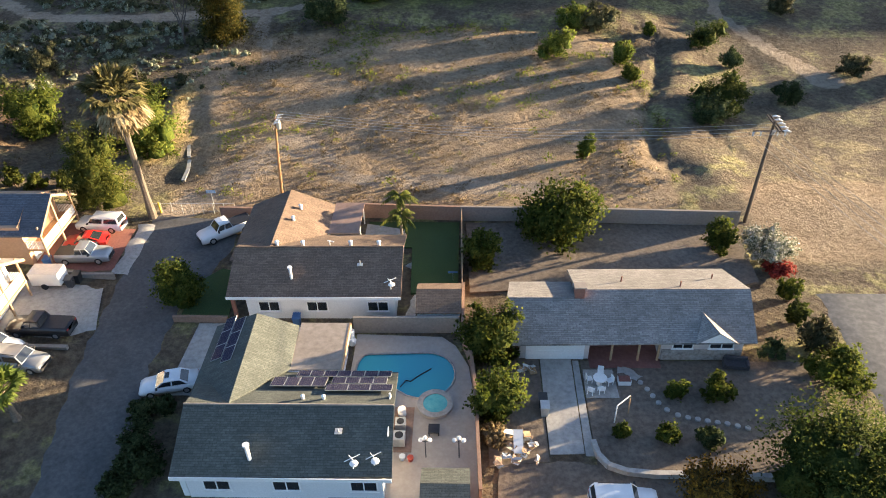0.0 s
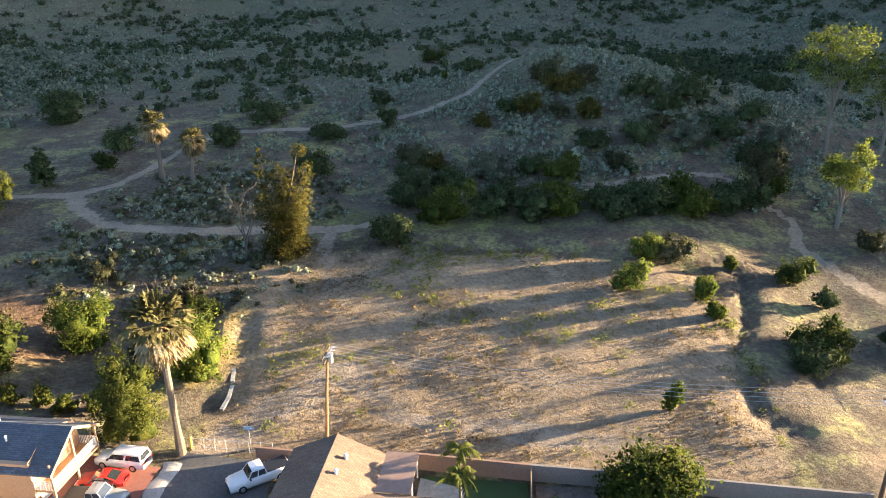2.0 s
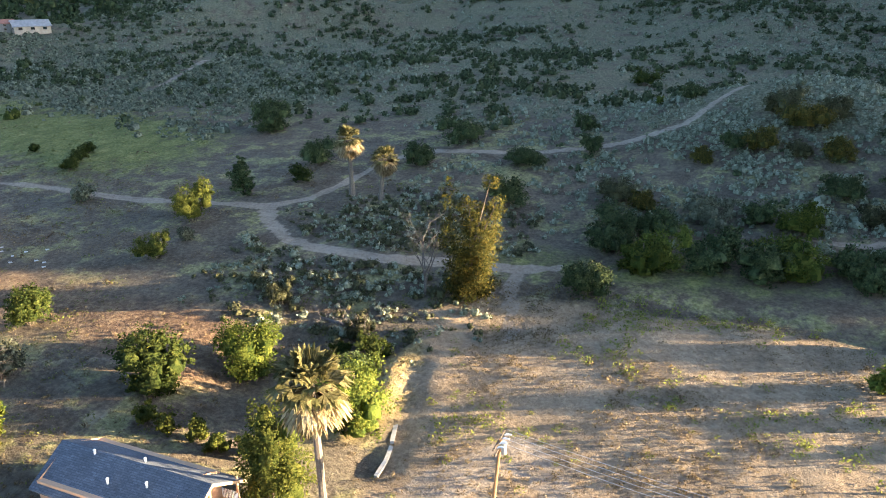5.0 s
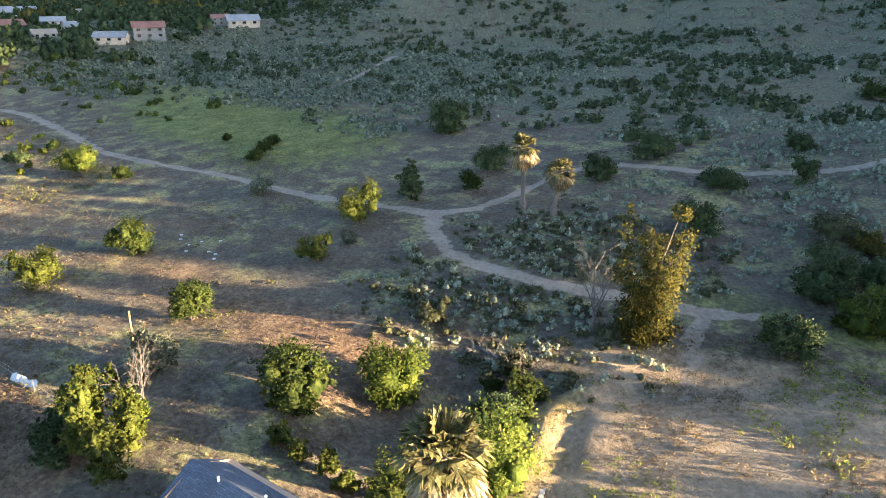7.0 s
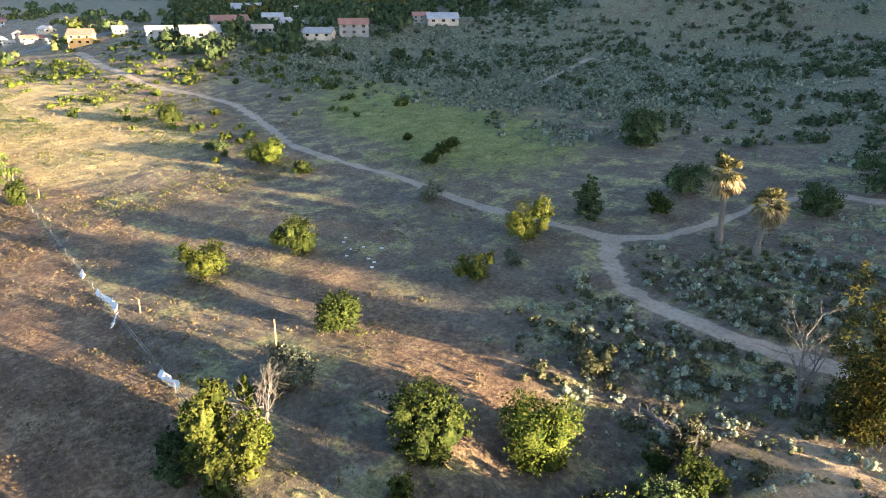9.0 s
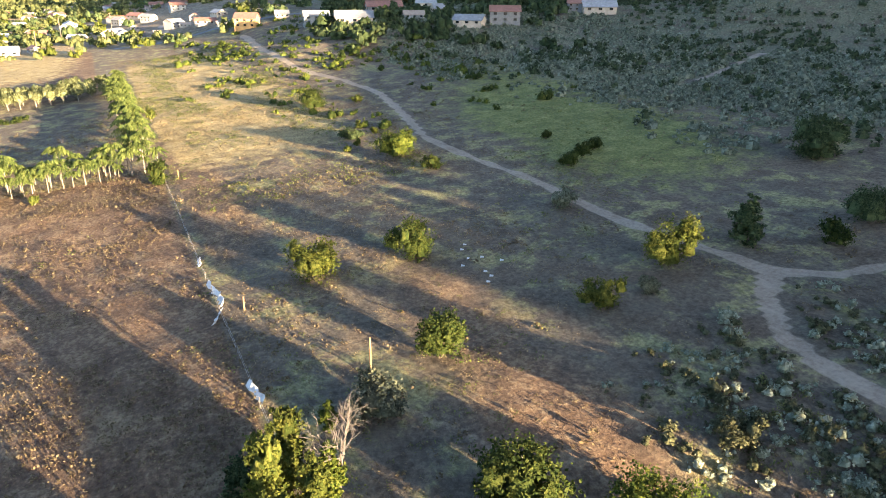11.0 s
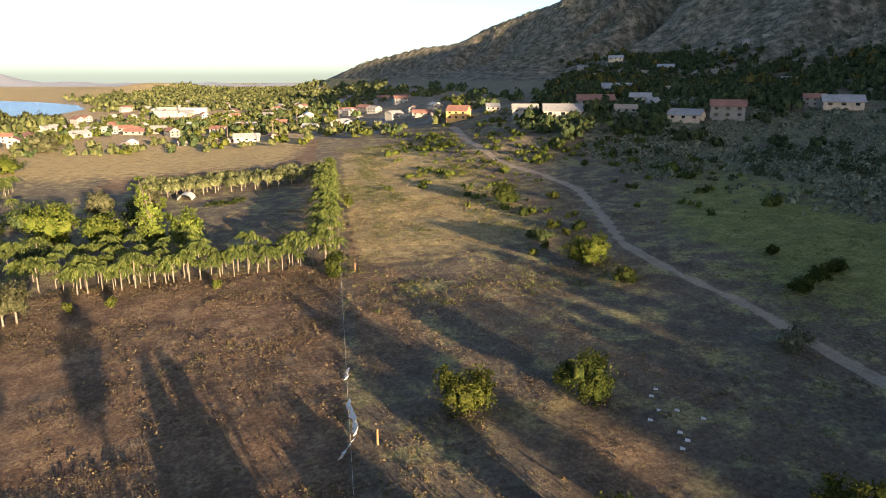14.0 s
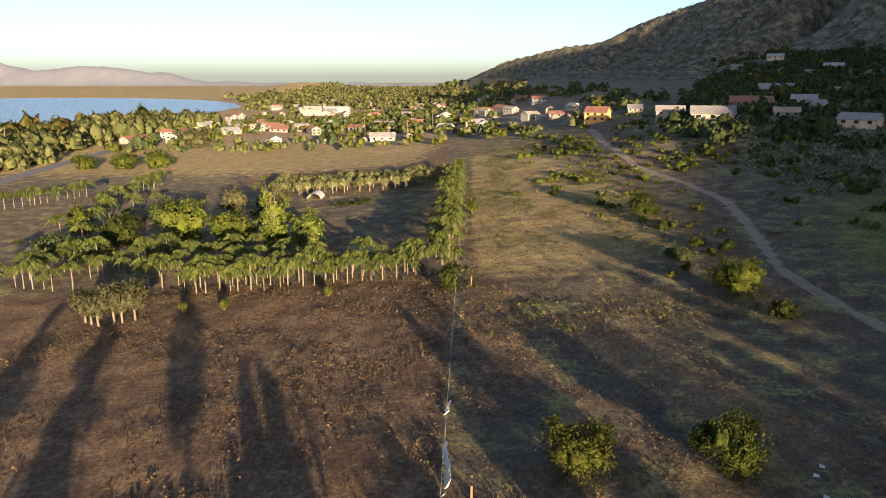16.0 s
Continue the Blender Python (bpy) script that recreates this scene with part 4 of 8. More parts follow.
tree("oak", "broad dark oak standing alone on the valley floor", "tree", -110.4, 167.2, 11.4, 7.8, leaf_dark, 101, 0.35, 3600, 0.4)
tree("snag_tree", "dark upright tree with a dead grey top", "tree", -87.2, 125.0, 6.2, 7.6, leaf_dark, 102, 0.25, 3000, 0.32, shape="tall", clear=0.1)
fan_palm("fan_palm", "fan palm with sunlit head and thick dead thatch", -67.3, 130.3, 10.0, 103, lean=(-0.5, 0.3), crown_r=3.0, skirt=1.1, radius=0.45, leaf=leaf_palm_dry)
fan_palm("fan_palm", "shorter fan palm with sunlit head and dead thatch", -61.0, 129.3, 7.4, 104, lean=(0.9, 0.2), crown_r=2.7, skirt=1.1, radius=0.42, leaf=leaf_palm_dry)

rng = np.random.default_rng(7)
for name, lab, x, y, h, n in (("dead_tree", "bare grey dead tree beside the cottonwood", -40.8, 102.4, 11.5, 5), ("dead_tree", "bare pale dead tree top above a green crown", -68.5, 60.5, 8.6, 6)):
    base = thing(name, lab, "dead tree", x, y)
    s = Shape()
    s.tube([(0, 0, -0.3), (0.1, 0, h * 0.3)], [0.22, 0.16], 7)
    for k in range(n):
        a = k * 2.1
        twigs(s, rng, Vector((0.05, 0, h * rng.uniform(0.12, 0.32))), Vector((math.cos(a) * 0.35, math.sin(a) * 0.35, 1.0)), h * 0.38, 0.1, 3)
    s.part("bough", mat_dead, base)
fallen = thing("fallen_tree", "fallen dead tree with grey splintered branches on the bank", "dead tree", -47.2, 91.6)
s = Shape()
s.tube([(-5, 1.4, 0.5), (-1, 0.3, 0.7), (4, -0.8, 0.3)], [0.16, 0.26, 0.3], 7)
for k in range(14):
    twigs(s, rng, Vector((-4.5 + k * 0.6, 1.2 - k * 0.15, 0.5)), Vector((-0.6 + rng.normal() * 0.6, rng.normal() * 0.7, rng.uniform(0.1, 0.7))), 1.6, 0.07, 2)
s.part("bough", mat_dead, fallen)

# poplars and garden trees behind the west house
for k, (x, y, w, h, lf, shp) in enumerate(((-71.5, 57.0, 4.2, 8.4, leaf_yellow, "flame"), (-68.8, 55.0, 4.4, 8.8, leaf_yellow, "flame"), (-66.0, 57.6, 3.6, 7.0, leaf_yellow, "flame"),
                                           (-64.4, 54.6, 4.0, 6.4, leaf_yellow, "flame"), (-68.0, 59.6, 3.0, 6.0, leaf_citrus, "tall"), (-77.0, 62.2, 2.2, 3.4, leaf_citrus, "tall"))):
    tree("garden_tree", "wind-bent yellow-green tree in full sunlight", "tree", x, y, w, h, lf, 120 + k, 0.13, 2400, 0.28, shape=shp, clear=0.03, group="trees behind the west house")
for k, (x, y, w, h) in enumerate(((-73.5, 53.6, 4.0, 2.6), (-70.0, 52.4, 3.5, 2.4), (-75.5, 56.0, 3.0, 2.4))):
    bush("garden_bush", "dark green bush crowding a garden corner", x, y, w, h, leaf_dark, 130 + k, 900, group="bushes behind the west house")
for k, (x, y) in enumerate(((-46.5, 66.5), (-49.5, 67.2), (-52.5, 66.4), (-55.5, 66.8), (-44, 67.5))):
    bush("tall_grass", "tall sunlit clump of yellow grass behind the roof", x, y, 2.6, 2.6, leaf_yellow, 140 + k, 500, 0.3, group="grass clumps behind the roof")

# oaks on the flank of the knoll
rng = np.random.default_rng(15)
KNOLL_OAKS = ((-14, 120), (-7, 122.5), (0, 120.5), (7, 121.5), (14, 121), (20, 123), (27, 124.5), (33, 127), (-4, 127.5), (4, 127), (11, 126.5), (-19, 125), (24, 127.5), (17, 127), (38, 131), (42, 137))
for k, (x, y) in enumerate(KNOLL_OAKS):
    w, h = rng.uniform(6.5, 9.5), rng.uniform(4.0, 6.2)
    tree("scrub_oak", "dense dark scrub oak at the shaded foot of the knoll", "tree", x + rng.uniform(-1.5, 1.5), y + rng.uniform(-1.0, 1.0), w, h,
         leaf_dark if k % 3 else leaf_citrus, 150 + k, 0.2, 2000, 0.34, clear=0.0, group="oaks on the knoll")
# golden leaf colour on some shrubs stands in for low sun on their tips
KNOLL_SHRUBS = ((6.5, 165.4, 9.5, 6.5, leaf_gold), (3.0, 171.5, 8.0, 5.5, leaf_olive), (11.5, 169.5, 6.5, 4.5, leaf_olive), (-0.4, 159.1, 7.0, 4.8, leaf_gold), (-4.6, 159.8, 5.0, 3.6, leaf_dark), (11.6, 155.7, 6.6, 4.6, leaf_gold), (6.0, 157.0, 4.5, 3.0, leaf_olive),
                (-9.9, 156.2, 4.6, 3.4, leaf_gold), (-22.1, 141.7, 8.4, 5.2, leaf_olive), (-17.5, 139.0, 5.6, 3.8, leaf_gold), (22.5, 163.7, 10.0, 6.5, leaf_dark), (27.5, 160.0, 7.0, 4.4, leaf_dark), (21.0, 147.5, 8.6, 5.4, leaf_dark),
                (32.8, 166.4, 10.5, 6.8, leaf_dark), (30.7, 148.9, 8.6, 5.0, leaf_sage), (37.5, 153.5, 8.0, 5.0, leaf_dark), (25.5, 153.0, 5.4, 3.4, leaf_olive), (6.2, 134.9, 8.6, 5.2, leaf_citrus), (0.5, 137.5, 6.0, 3.6, leaf_dark),
                (-7.1, 136.4, 9.0, 5.0, leaf_sage), (12.5, 145.8, 7.4, 4.2, leaf_dark), (-12.3, 122.2, 8.6, 6.4, leaf_bright), (-20.3, 130.6, 8.4, 5.4, leaf_dark), (-14.0, 131.5, 7.0, 4.4, leaf_dark), (16.0, 139.5, 5.0, 3.2, leaf_olive),
                (41.9, 146.0, 8.5, 5.4, leaf_dark), (47.0, 152.0, 8.0, 5.5, leaf_sage), (45.5, 163.0, 8.6, 5.4, leaf_dark), (-14.3, 188.5, 5.6, 3.4, leaf_dark), (-34.8, 175.0, 5.4, 4.0, leaf_dark), (-21.2, 189.0, 2.6, 2.2, leaf_citrus),
                (-32.0, 246.0, 9.5, 6.0, leaf_pepper), (34.0, 196.0, 9.0, 5.0, leaf_dark), (44.0, 199.0, 6.4, 3.8, leaf_dark), (58.0, 197.0, 8.0, 5.0, leaf_dark), (17.5, 108.5, 5.2, 4.4, leaf_bright), (21.2, 108.4, 7.0, 4.0, leaf_olive))
for k, (x, y, w, h, lf) in enumerate(KNOLL_SHRUBS):
    lab = {leaf_gold.name: "rounded shrub on the knoll, leaves golden as in low sun", leaf_dark.name: "dense dark shrub on the flank of the knoll", leaf_sage.name: "soft grey-green shrub on the knoll"}.get(lf.name, "olive green shrub among sage on the knoll")
    bush("slope_shrub", lab, x, y, w, h, lf, 700 + k, 1700, 0.27, group="shrubs on the knoll")
for k, (x, y, w, h) in enumerate(((57.4, 154, 17, 24), (68, 155, 15, 23), (50.2, 126, 8.5, 15.5), (39.5, 131, 8, 11.5))):
    tree("eucalyptus", "tall airy eucalyptus with pale limbs on the slope", "tree", x, y, w, h, leaf_bright if k < 3 else leaf_olive, 190 + k, 0.35, 3800, 0.34, shape="open",
         bark=mat_pale_bark, group="eucalyptus on the slope")
# an unseen tall tree added in the east for shadow bands on the lot
tree("boundary_tree", "unseen tall dark tree added east of the lot for its shadow", "tree", 68, 98, 8, 10, leaf_dark, 200, 0.3, 1500, 0.45)
# two trees out of view, added so that their shadows cross the field
tree("roadside_tree", "unseen tall dark tree added for its shadow on the field", "tree", -56, 36, 11.0, 14, leaf_dark, 202, 0.32, 2600, 0.5, shape="tall")
tree("roadside_tree", "unseen tall dark tree added to throw its shadow over the field", "tree", -50, 27, 12.0, 15.5, leaf_dark, 201, 0.35, 3000, 0.5, shape="tall")


# ---- houses ----
mat_white_wall = surface("white_stucco", [(0.6, 0.6, 0.6), (0.74, 0.74, 0.73)], 9, 0.85, bump=0.2, depth=0.01, stain=0.12)
mat_pink_wall = surface("pale_pink_siding", [(0.5, 0.42, 0.38), (0.62, 0.53, 0.48)], 4, 0.8, stain=0.15)
mat_tan_wall = surface("orange_stucco", [(0.42, 0.25, 0.15), (0.55, 0.34, 0.21)], 6, 0.85, stain=0.15)
mat_stone = surface("stone_veneer", [(0.16, 0.13, 0.11), (0.33, 0.28, 0.24), (0.45, 0.4, 0.35)], 3.5, 0.9, bump=0.7, depth=0.06)
mat_trim = surface("white_trim", [(0.68, 0.68, 0.66), (0.8, 0.8, 0.78)], 6, 0.6, stain=0.1)
mat_wood = surface("orange_timber", [(0.32, 0.19, 0.1), (0.5, 0.33, 0.19)], 5, 0.75, stain=0.2)
mat_roof_brown = shingle("brown_shingles", [(0.115, 0.077, 0.056), (0.165, 0.112, 0.08), (0.215, 0.15, 0.106)])
mat_roof_slate = shingle("slate_shingles", [(0.052, 0.06, 0.053), (0.08, 0.09, 0.079), (0.115, 0.122, 0.105)])
mat_roof_grey = shingle("grey_shingles", [(0.165, 0.155, 0.145), (0.23, 0.215, 0.2), (0.3, 0.28, 0.26)])
mat_roof_blue = shingle("blue_shingles", [(0.05, 0.062, 0.08), (0.085, 0.1, 0.125), (0.125, 0.14, 0.165)])
mat_flat_roof = surface("rolled_roofing", [(0.24, 0.2, 0.16), (0.36, 0.3, 0.25)], 2, 0.9, stain=0.35)
mat_patio = surface("patio_sheeting", [(0.2, 0.13, 0.1), (0.28, 0.19, 0.15)], 2, 0.6, stain=0.35)
mat_metal = surface("galvanised_metal", [(0.45, 0.45, 0.44), (0.62, 0.62, 0.6)], 5, 0.45, 0.6, 0.1, 0.01)
mat_white_metal = surface("white_enamel", [(0.7, 0.7, 0.68), (0.82, 0.82, 0.8)], 5, 0.4, 0.0, 0, 0, 0.1)
mat_dark_glass, _n, _l, _b = nodes_of("window_glass")
_b.inputs["Base Color"].default_value, _b.inputs["Roughness"].default_value, _b.inputs["Specular IOR Level"].default_value = (0.02, 0.025, 0.03, 1), 0.05, 0.9
mat_brick = surface("chimney_brick", [(0.2, 0.08, 0.055), (0.32, 0.14, 0.1)], 8, 0.9, bump=0.5)
mat_solar, _n, _l, _b = nodes_of("solar_cells")
_b.inputs["Specular IOR Level"].default_value = 0.12
_t = _n.new("ShaderNodeTexBrick")
_t.offset = 0.0
_t.inputs["Scale"].default_value, _t.inputs["Brick Width"].default_value, _t.inputs["Row Height"].default_value, _t.inputs["Mortar Size"].default_value = 1.0, 0.16, 0.16, 0.006
_t.inputs["Color1"].default_value, _t.inputs["Color2"].default_value, _t.inputs["Mortar"].default_value = (0.02, 0.022, 0.05, 1), (0.03, 0.03, 0.06, 1), (0.16, 0.15, 0.16, 1)
_l.new(_n.new("ShaderNodeTexCoord").outputs["Object"], _t.inputs["Vector"])
_l.new(_t.outputs["Color"], _b.inputs["Base Color"])
_b.inputs["Roughness"].default_value = 0.12


def add_window(parent, x, y, z0, z1, w, name="window"):
    """A window in a wall that faces south, centred at x: frame with a mullion, sill and two panes."""
    f = Shape(True)
    for a, b, c, d in ((x - w / 2, x + w / 2, z0, z0 + 0.09), (x - w / 2, x + w / 2, z1 - 0.09, z1), (x - w / 2, x - w / 2 + 0.09, z0 + 0.09, z1 - 0.09),
                       (x + w / 2 - 0.09, x + w / 2, z0 + 0.09, z1 - 0.09), (x - 0.04, x + 0.04, z0 + 0.09, z1 - 0.09)):
        f.box(a, b, y - 0.07, y, c, d)
    win = f.part(name, mat_trim, parent, "white-framed sliding window")
    for a, b in ((x - w / 2 + 0.09, x - 0.04), (x + 0.04, x + w / 2 - 0.09)):
        p = Shape(True).box(a, b, y - 0.035, y - 0.005, z0 + 0.09, z1 - 0.09).part("pane", mat_dark_glass, parent)
        p.parent = win
    s = Shape(True).box(x - w / 2 - 0.06, x + w / 2 + 0.06, y - 0.12, y, z0 - 0.07, z0).part("sill", mat_trim, parent)
    s.parent = win


def vent_cap(parent, x, y, z, r=0.22, h=0.42):
    s = Shape(True).tube([(x, y, z - 0.2), (x, y, z + h * 0.6)], r * 0.7, 8).dome((x, y, z + h * 0.6), r, r, h * 0.4, 10, 3, 0.0)
    s.part("roof_vent", mat_white_metal, parent, "white round roof vent", True)


def flue(parent, x, y, z, h, r=0.13):
    s = Shape(True).tube([(x, y, z - 0.4), (x, y, z + h), (x, y, z + h + 0.02), (x, y, z + h + 0.16)], [r, r, r * 1.6, r * 1.5], 9)
    s.part("flue_pipe", mat_white_metal, parent, "white metal flue pipe")


def antenna(parent, x, y, z):
    s = Shape(True).tube([(x, y, z - 0.3), (x, y, z + 1.0)], 0.035, 5).tube([(x - 0.5, y - 0.2, z + 0.8), (x + 0.5, y + 0.3, z + 0.95)], 0.03, 4)
    s.tube([(x - 0.25, y + 0.3, z + 0.85), (x + 0.2, y - 0.3, z + 0.9)], 0.03, 4).dome((x + 0.1, y - 0.1, z + 0.5), 0.3, 0.3, 0.12, 10, 3, 0.0)
    s.part("antenna", mat_white_metal, parent, "white roof aerial and small dish")


def roof_slope(parent, corners, mat, thick=0.16, name="roof_slope"):
    return Shape(True).slab(corners, thick).part(name, mat, parent)


# brown-roofed house north of the pool
h1 = thing("brown_roof_house", "white single-storey house with brown shingle gable roofs", "house", -12, 52, 0)
Shape(True).prism([(-18.2, 47.15), (-5.0, 47.15), (-5.0, 55.6), (-12.9, 55.6), (-12.9, 61.0), (-19.9, 61.0), (-19.9, 52.0), (-18.2, 52.0)], -0.2, 2.7).part("wall", mat_white_wall, h1)
Shape(True).add([(-5.0, 47.7, 2.8), (-5.0, 55.6, 2.8), (-5.0, 51.6, 4.55), (-5.2, 47.7, 2.8), (-5.2, 55.6, 2.8), (-5.2, 51.6, 4.55)], [(0, 1, 2), (5, 4, 3), (0, 2, 5, 3), (1, 4, 5, 2)]).part("gable", mat_white_wall, h1)
Shape(True).add([(-19.9, 61.0, 2.8), (-12.9, 61.0, 2.8), (-16.5, 61.0, 4.6), (-19.9, 60.8, 2.8), (-12.9, 60.8, 2.8), (-16.5, 60.8, 4.6)], [(2, 1, 0), (3, 4, 5), (0, 3, 5, 2), (1, 2, 5, 4)]).part("gable", mat_white_wall, h1)
roof_slope(h1, [(-19.8, 46.8, 2.8), (-4.4, 46.9, 2.8), (-4.4, 51.6, 4.72), (-19.8, 51.6, 4.72)], mat_roof_brown)
roof_slope(h1, [(-19.8, 51.6, 4.72), (-4.4, 51.6, 4.72), (-4.5, 56.2, 2.8), (-19.8, 56.2, 2.8)], mat_roof_brown)
roof_slope(h1, [(-20.9, 52.0, 2.75), (-16.6, 51.7, 4.76), (-16.6, 61.4, 4.76), (-20.9, 61.6, 2.75)], mat_roof_brown)
roof_slope(h1, [(-16.6, 51.7, 4.76), (-12.3, 56.4, 2.75), (-12.3, 61.6, 2.75), (-16.6, 61.4, 4.76)], mat_roof_brown)
Shape(True).box(-19.8, -4.4, 46.76, 46.82, 2.55, 2.84).part("fascia", mat_trim, h1, "white fascia board")
Shape(True).tube([(-19.8, 51.6, 4.75), (-4.4, 51.6, 4.75)], 0.07, 6).part("ridge_cap", mat_roof_brown, h1)
Shape(True).box(-12.3, -9.3, 56.5, 62.0, 2.62, 2.74).part("patio_roof", mat_patio, h1, "dark translucent patio roof sheets")
for x, y in ((-9.5, 61.7), (-9.5, 58.6), (-12.0, 61.7)):
    Shape(True).box(x - 0.06, x + 0.06, y - 0.06, y + 0.06, 0, 2.62).part("patio_post", mat_trim, h1)
for x in (-16.1, -13.7, -9.3, -6.7):
    vent_cap(h1, x, 52.2, 4.62)
vent_cap(h1, -15.2, 58.8, 4.25)
vent_cap(h1, -15.5, 56.6, 4.35)
flue(h1, -14.2, 48.6, 3.4, 1.25)
Shape(True).tube([(-8.2, 49.9, 3.8), (-8.2, 49.9, 4.5)], 0.06, 6).box(-8.45, -7.95, 49.65, 50.15, 4.05, 4.1).part("pipe_vent", mat_metal, h1, "grey plumbing vent")
Shape(True).tube([(-11.2, 52.1, 4.6), (-11.2, 52.1, 5.0)], 0.05, 6).tube([(-11.4, 52.3, 4.95), (-10.8, 52.1, 4.95)], 0.05, 6).part("pipe_vent", mat_white_metal, h1, "white plumbing vent")
antenna(h1, -5.3, 47.6, 3.2)
for x in (-16.2, -11.9, -6.5):
    add_window(h1, x, 47.15, 0.95, 2.1, 1.9)
Shape(True).box(-19.6, -19.3, 47.2, 47.5, 0, 2.7).part("porch_post", mat_brick, h1, "brown porch post")

# slate-roofed house with solar panels
h2 = thing("solar_roof_house", "white single-storey house with slate shingles and solar panels", "house", -11, 35, 0)
Shape(True).prism([(-17.8, 28.8), (-4.3, 28.8), (-4.3, 37.2), (-8.7, 37.2), (-8.7, 43.0), (-18.4, 43.0), (-18.4, 34.0), (-17.8, 34.0)], -0.2, 2.85).part("wall", mat_white_wall, h2)
Shape(True).add([(-4.3, 29.4, 2.8), (-4.3, 37.2, 2.8), (-4.3, 33.1, 4.55), (-4.5, 29.4, 2.8), (-4.5, 37.2, 2.8), (-4.5, 33.1, 4.55)], [(0, 1, 2), (5, 4, 3), (0, 2, 5, 3), (1, 4, 5, 2)]).part("gable", mat_white_wall, h2)
roof_slope(h2, [(-18.6, 28.4, 2.8), (-3.6, 28.6, 2.8), (-3.7, 33.1, 4.72), (-18.6, 33.1, 4.72)], mat_roof_slate)
roof_slope(h2, [(-18.6, 33.1, 4.72), (-3.7, 33.1, 4.72), (-3.9, 38.0, 2.85), (-18.6, 38.0, 2.85)], mat_roof_slate)
roof_slope(h2, [(-19.4, 33.6, 2.75), (-15.4, 33.2, 4.76), (-15.6, 42.6, 4.76), (-19.5, 43.2, 2.75)], mat_roof_slate)
roof_slope(h2, [(-15.4, 33.2, 4.76), (-12.3, 38.2, 3.05), (-12.5, 43.0, 3.05), (-15.6, 42.6, 4.76)], mat_roof_slate)
Shape(True).box(-12.4, -8.4, 38.1, 43.4, 2.8, 2.98).part("flat_roof", mat_flat_roof, h2, "flat tan rolled roofing")
Shape(True).box(-8.4, -8.25, 38.0, 43.4, 2.5, 3.0).part("fascia", mat_wood, h2)
Shape(True).box(-18.6, -3.6, 28.34, 28.42, 2.5, 2.84).part("fascia", mat_trim, h2, "white fascia board")
Shape(True).tube([(-18.6, 33.1, 4.75), (-3.7, 33.1, 4.75)], 0.07, 6).part("ridge_cap", mat_flat_roof, h2)
flue(h2, -13.3, 29.6, 3.3, 1.35, 0.15)
Shape(True).tube([(-7.4, 31.2, 3.8), (-7.4, 31.2, 4.5)], 0.06, 6).box(-7.65, -7.15, 31.0, 31.5, 4.15, 4.2).part("pipe_vent", mat_metal, h2, "grey plumbing vent")
antenna(h2, -6.2, 29.1, 3.2)
antenna(h2, -4.8, 29.3, 3.2)
for x in (-10.3, -8.8):
    vent_cap(h2, x, 33.9, 4.45, 0.16)
Shape(True).tube([(-4.1, 34.2, 4.4), (-4.0, 31.0, 4.0)], 0.05, 6).tube([(-4.1, 34.2, 4.0), (-4.1, 34.2, 4.7)], 0.1, 6).part("conduit", mat_white_metal, h2, "white conduit pipe")
for x in (-15.7, -10.9, -5.6):
    add_window(h2, x, 28.8, 0.95, 2.1, 1.9)
Shape(True).box(-18.3, -17.9, 28.9, 29.2, 0, 2.6).part("porch_post", mat_trim, h2)


def panel(parent, o, u, v, w, h):
    """One framed solar panel from its corner o along u and v."""
    o, u, v = Vector(o), Vector(u).normalized(), Vector(v).normalized()
    n = u.cross(v)
    n = -n if n.z < 0 else n
    c = [o, o + u * w, o + u * w + v * h, o + v * h]
    f = Shape(True).add([p + n * 0.0 for p in c] + [p + n * 0.05 for p in c], [(3, 2, 1, 0), (4, 5, 6, 7), (0, 1, 5, 4), (1, 2, 6, 5), (2, 3, 7, 6), (3, 0, 4, 7)])
    fr = f.part("solar_panel", mat_metal, parent, "framed blue-black solar panel")
    i = [o + u * 0.03 + v * 0.03, o + u * (w - 0.03) + v * 0.03, o + u * (w - 0.03) + v * (h - 0.03), o + u * 0.03 + v * (h - 0.03)]
    g = Shape(True).add([p + n * 0.056 for p in i], [(0, 1, 2, 3)]).part("glass", mat_solar, parent)
    g.parent = fr


for k in range(7):
    panel(h2, (-11.5 + 1.03 * k, 37.8, 3.15), (1, 0, 0), (0, -4.9, 1.87), 1.0, 1.0)
for k in range(8):
    panel(h2, (-13.1 + 1.03 * k + (0.35 if k > 3 else 0), 36.75, 3.55), (1, 0, 0), (0, -4.9, 1.87), 1.0, 1.45 if k < 4 else 1.0)
for k in range(3):
    panel(h2, (-8.9 + 1.63 * k, 35.7, 3.95), (1, 0, 0), (0, -4.9, 1.87), 1.6, 1.0)
for k in range(3):
    panel(h2, (-18.6, 38.6 + 1.62 * k, 3.27), (2.01, 0, 1.0), (0, 1, 0), 1.05, 1.6)
for k in range(3):
    panel(h2, (-17.55, 37.9 + 1.62 * k, 3.8), (2.01, 0, 1.0), (0, 1, 0), 1.05, 1.6)

# grey-roofed house across the wall
h3 = thing("grey_roof_house", "single-storey house with a long grey shingle roof", "house", 15, 46, 0)
Shape(True).prism([(5.7, 42.3), (11.4, 42.3), (11.4, 44.4), (17.2, 44.4), (17.2, 42.3), (23.8, 42.3), (23.8, 50.2), (10.9, 50.2), (10.9, 48.4), (5.7, 48.4)], -0.2, 2.65).part("wall", mat_pink_wall, h3)
Shape(True).box(17.3, 23.78, 42.2, 42.3, 0, 1.15).part("stone_skirt", mat_stone, h3, "rough stone veneer skirt")
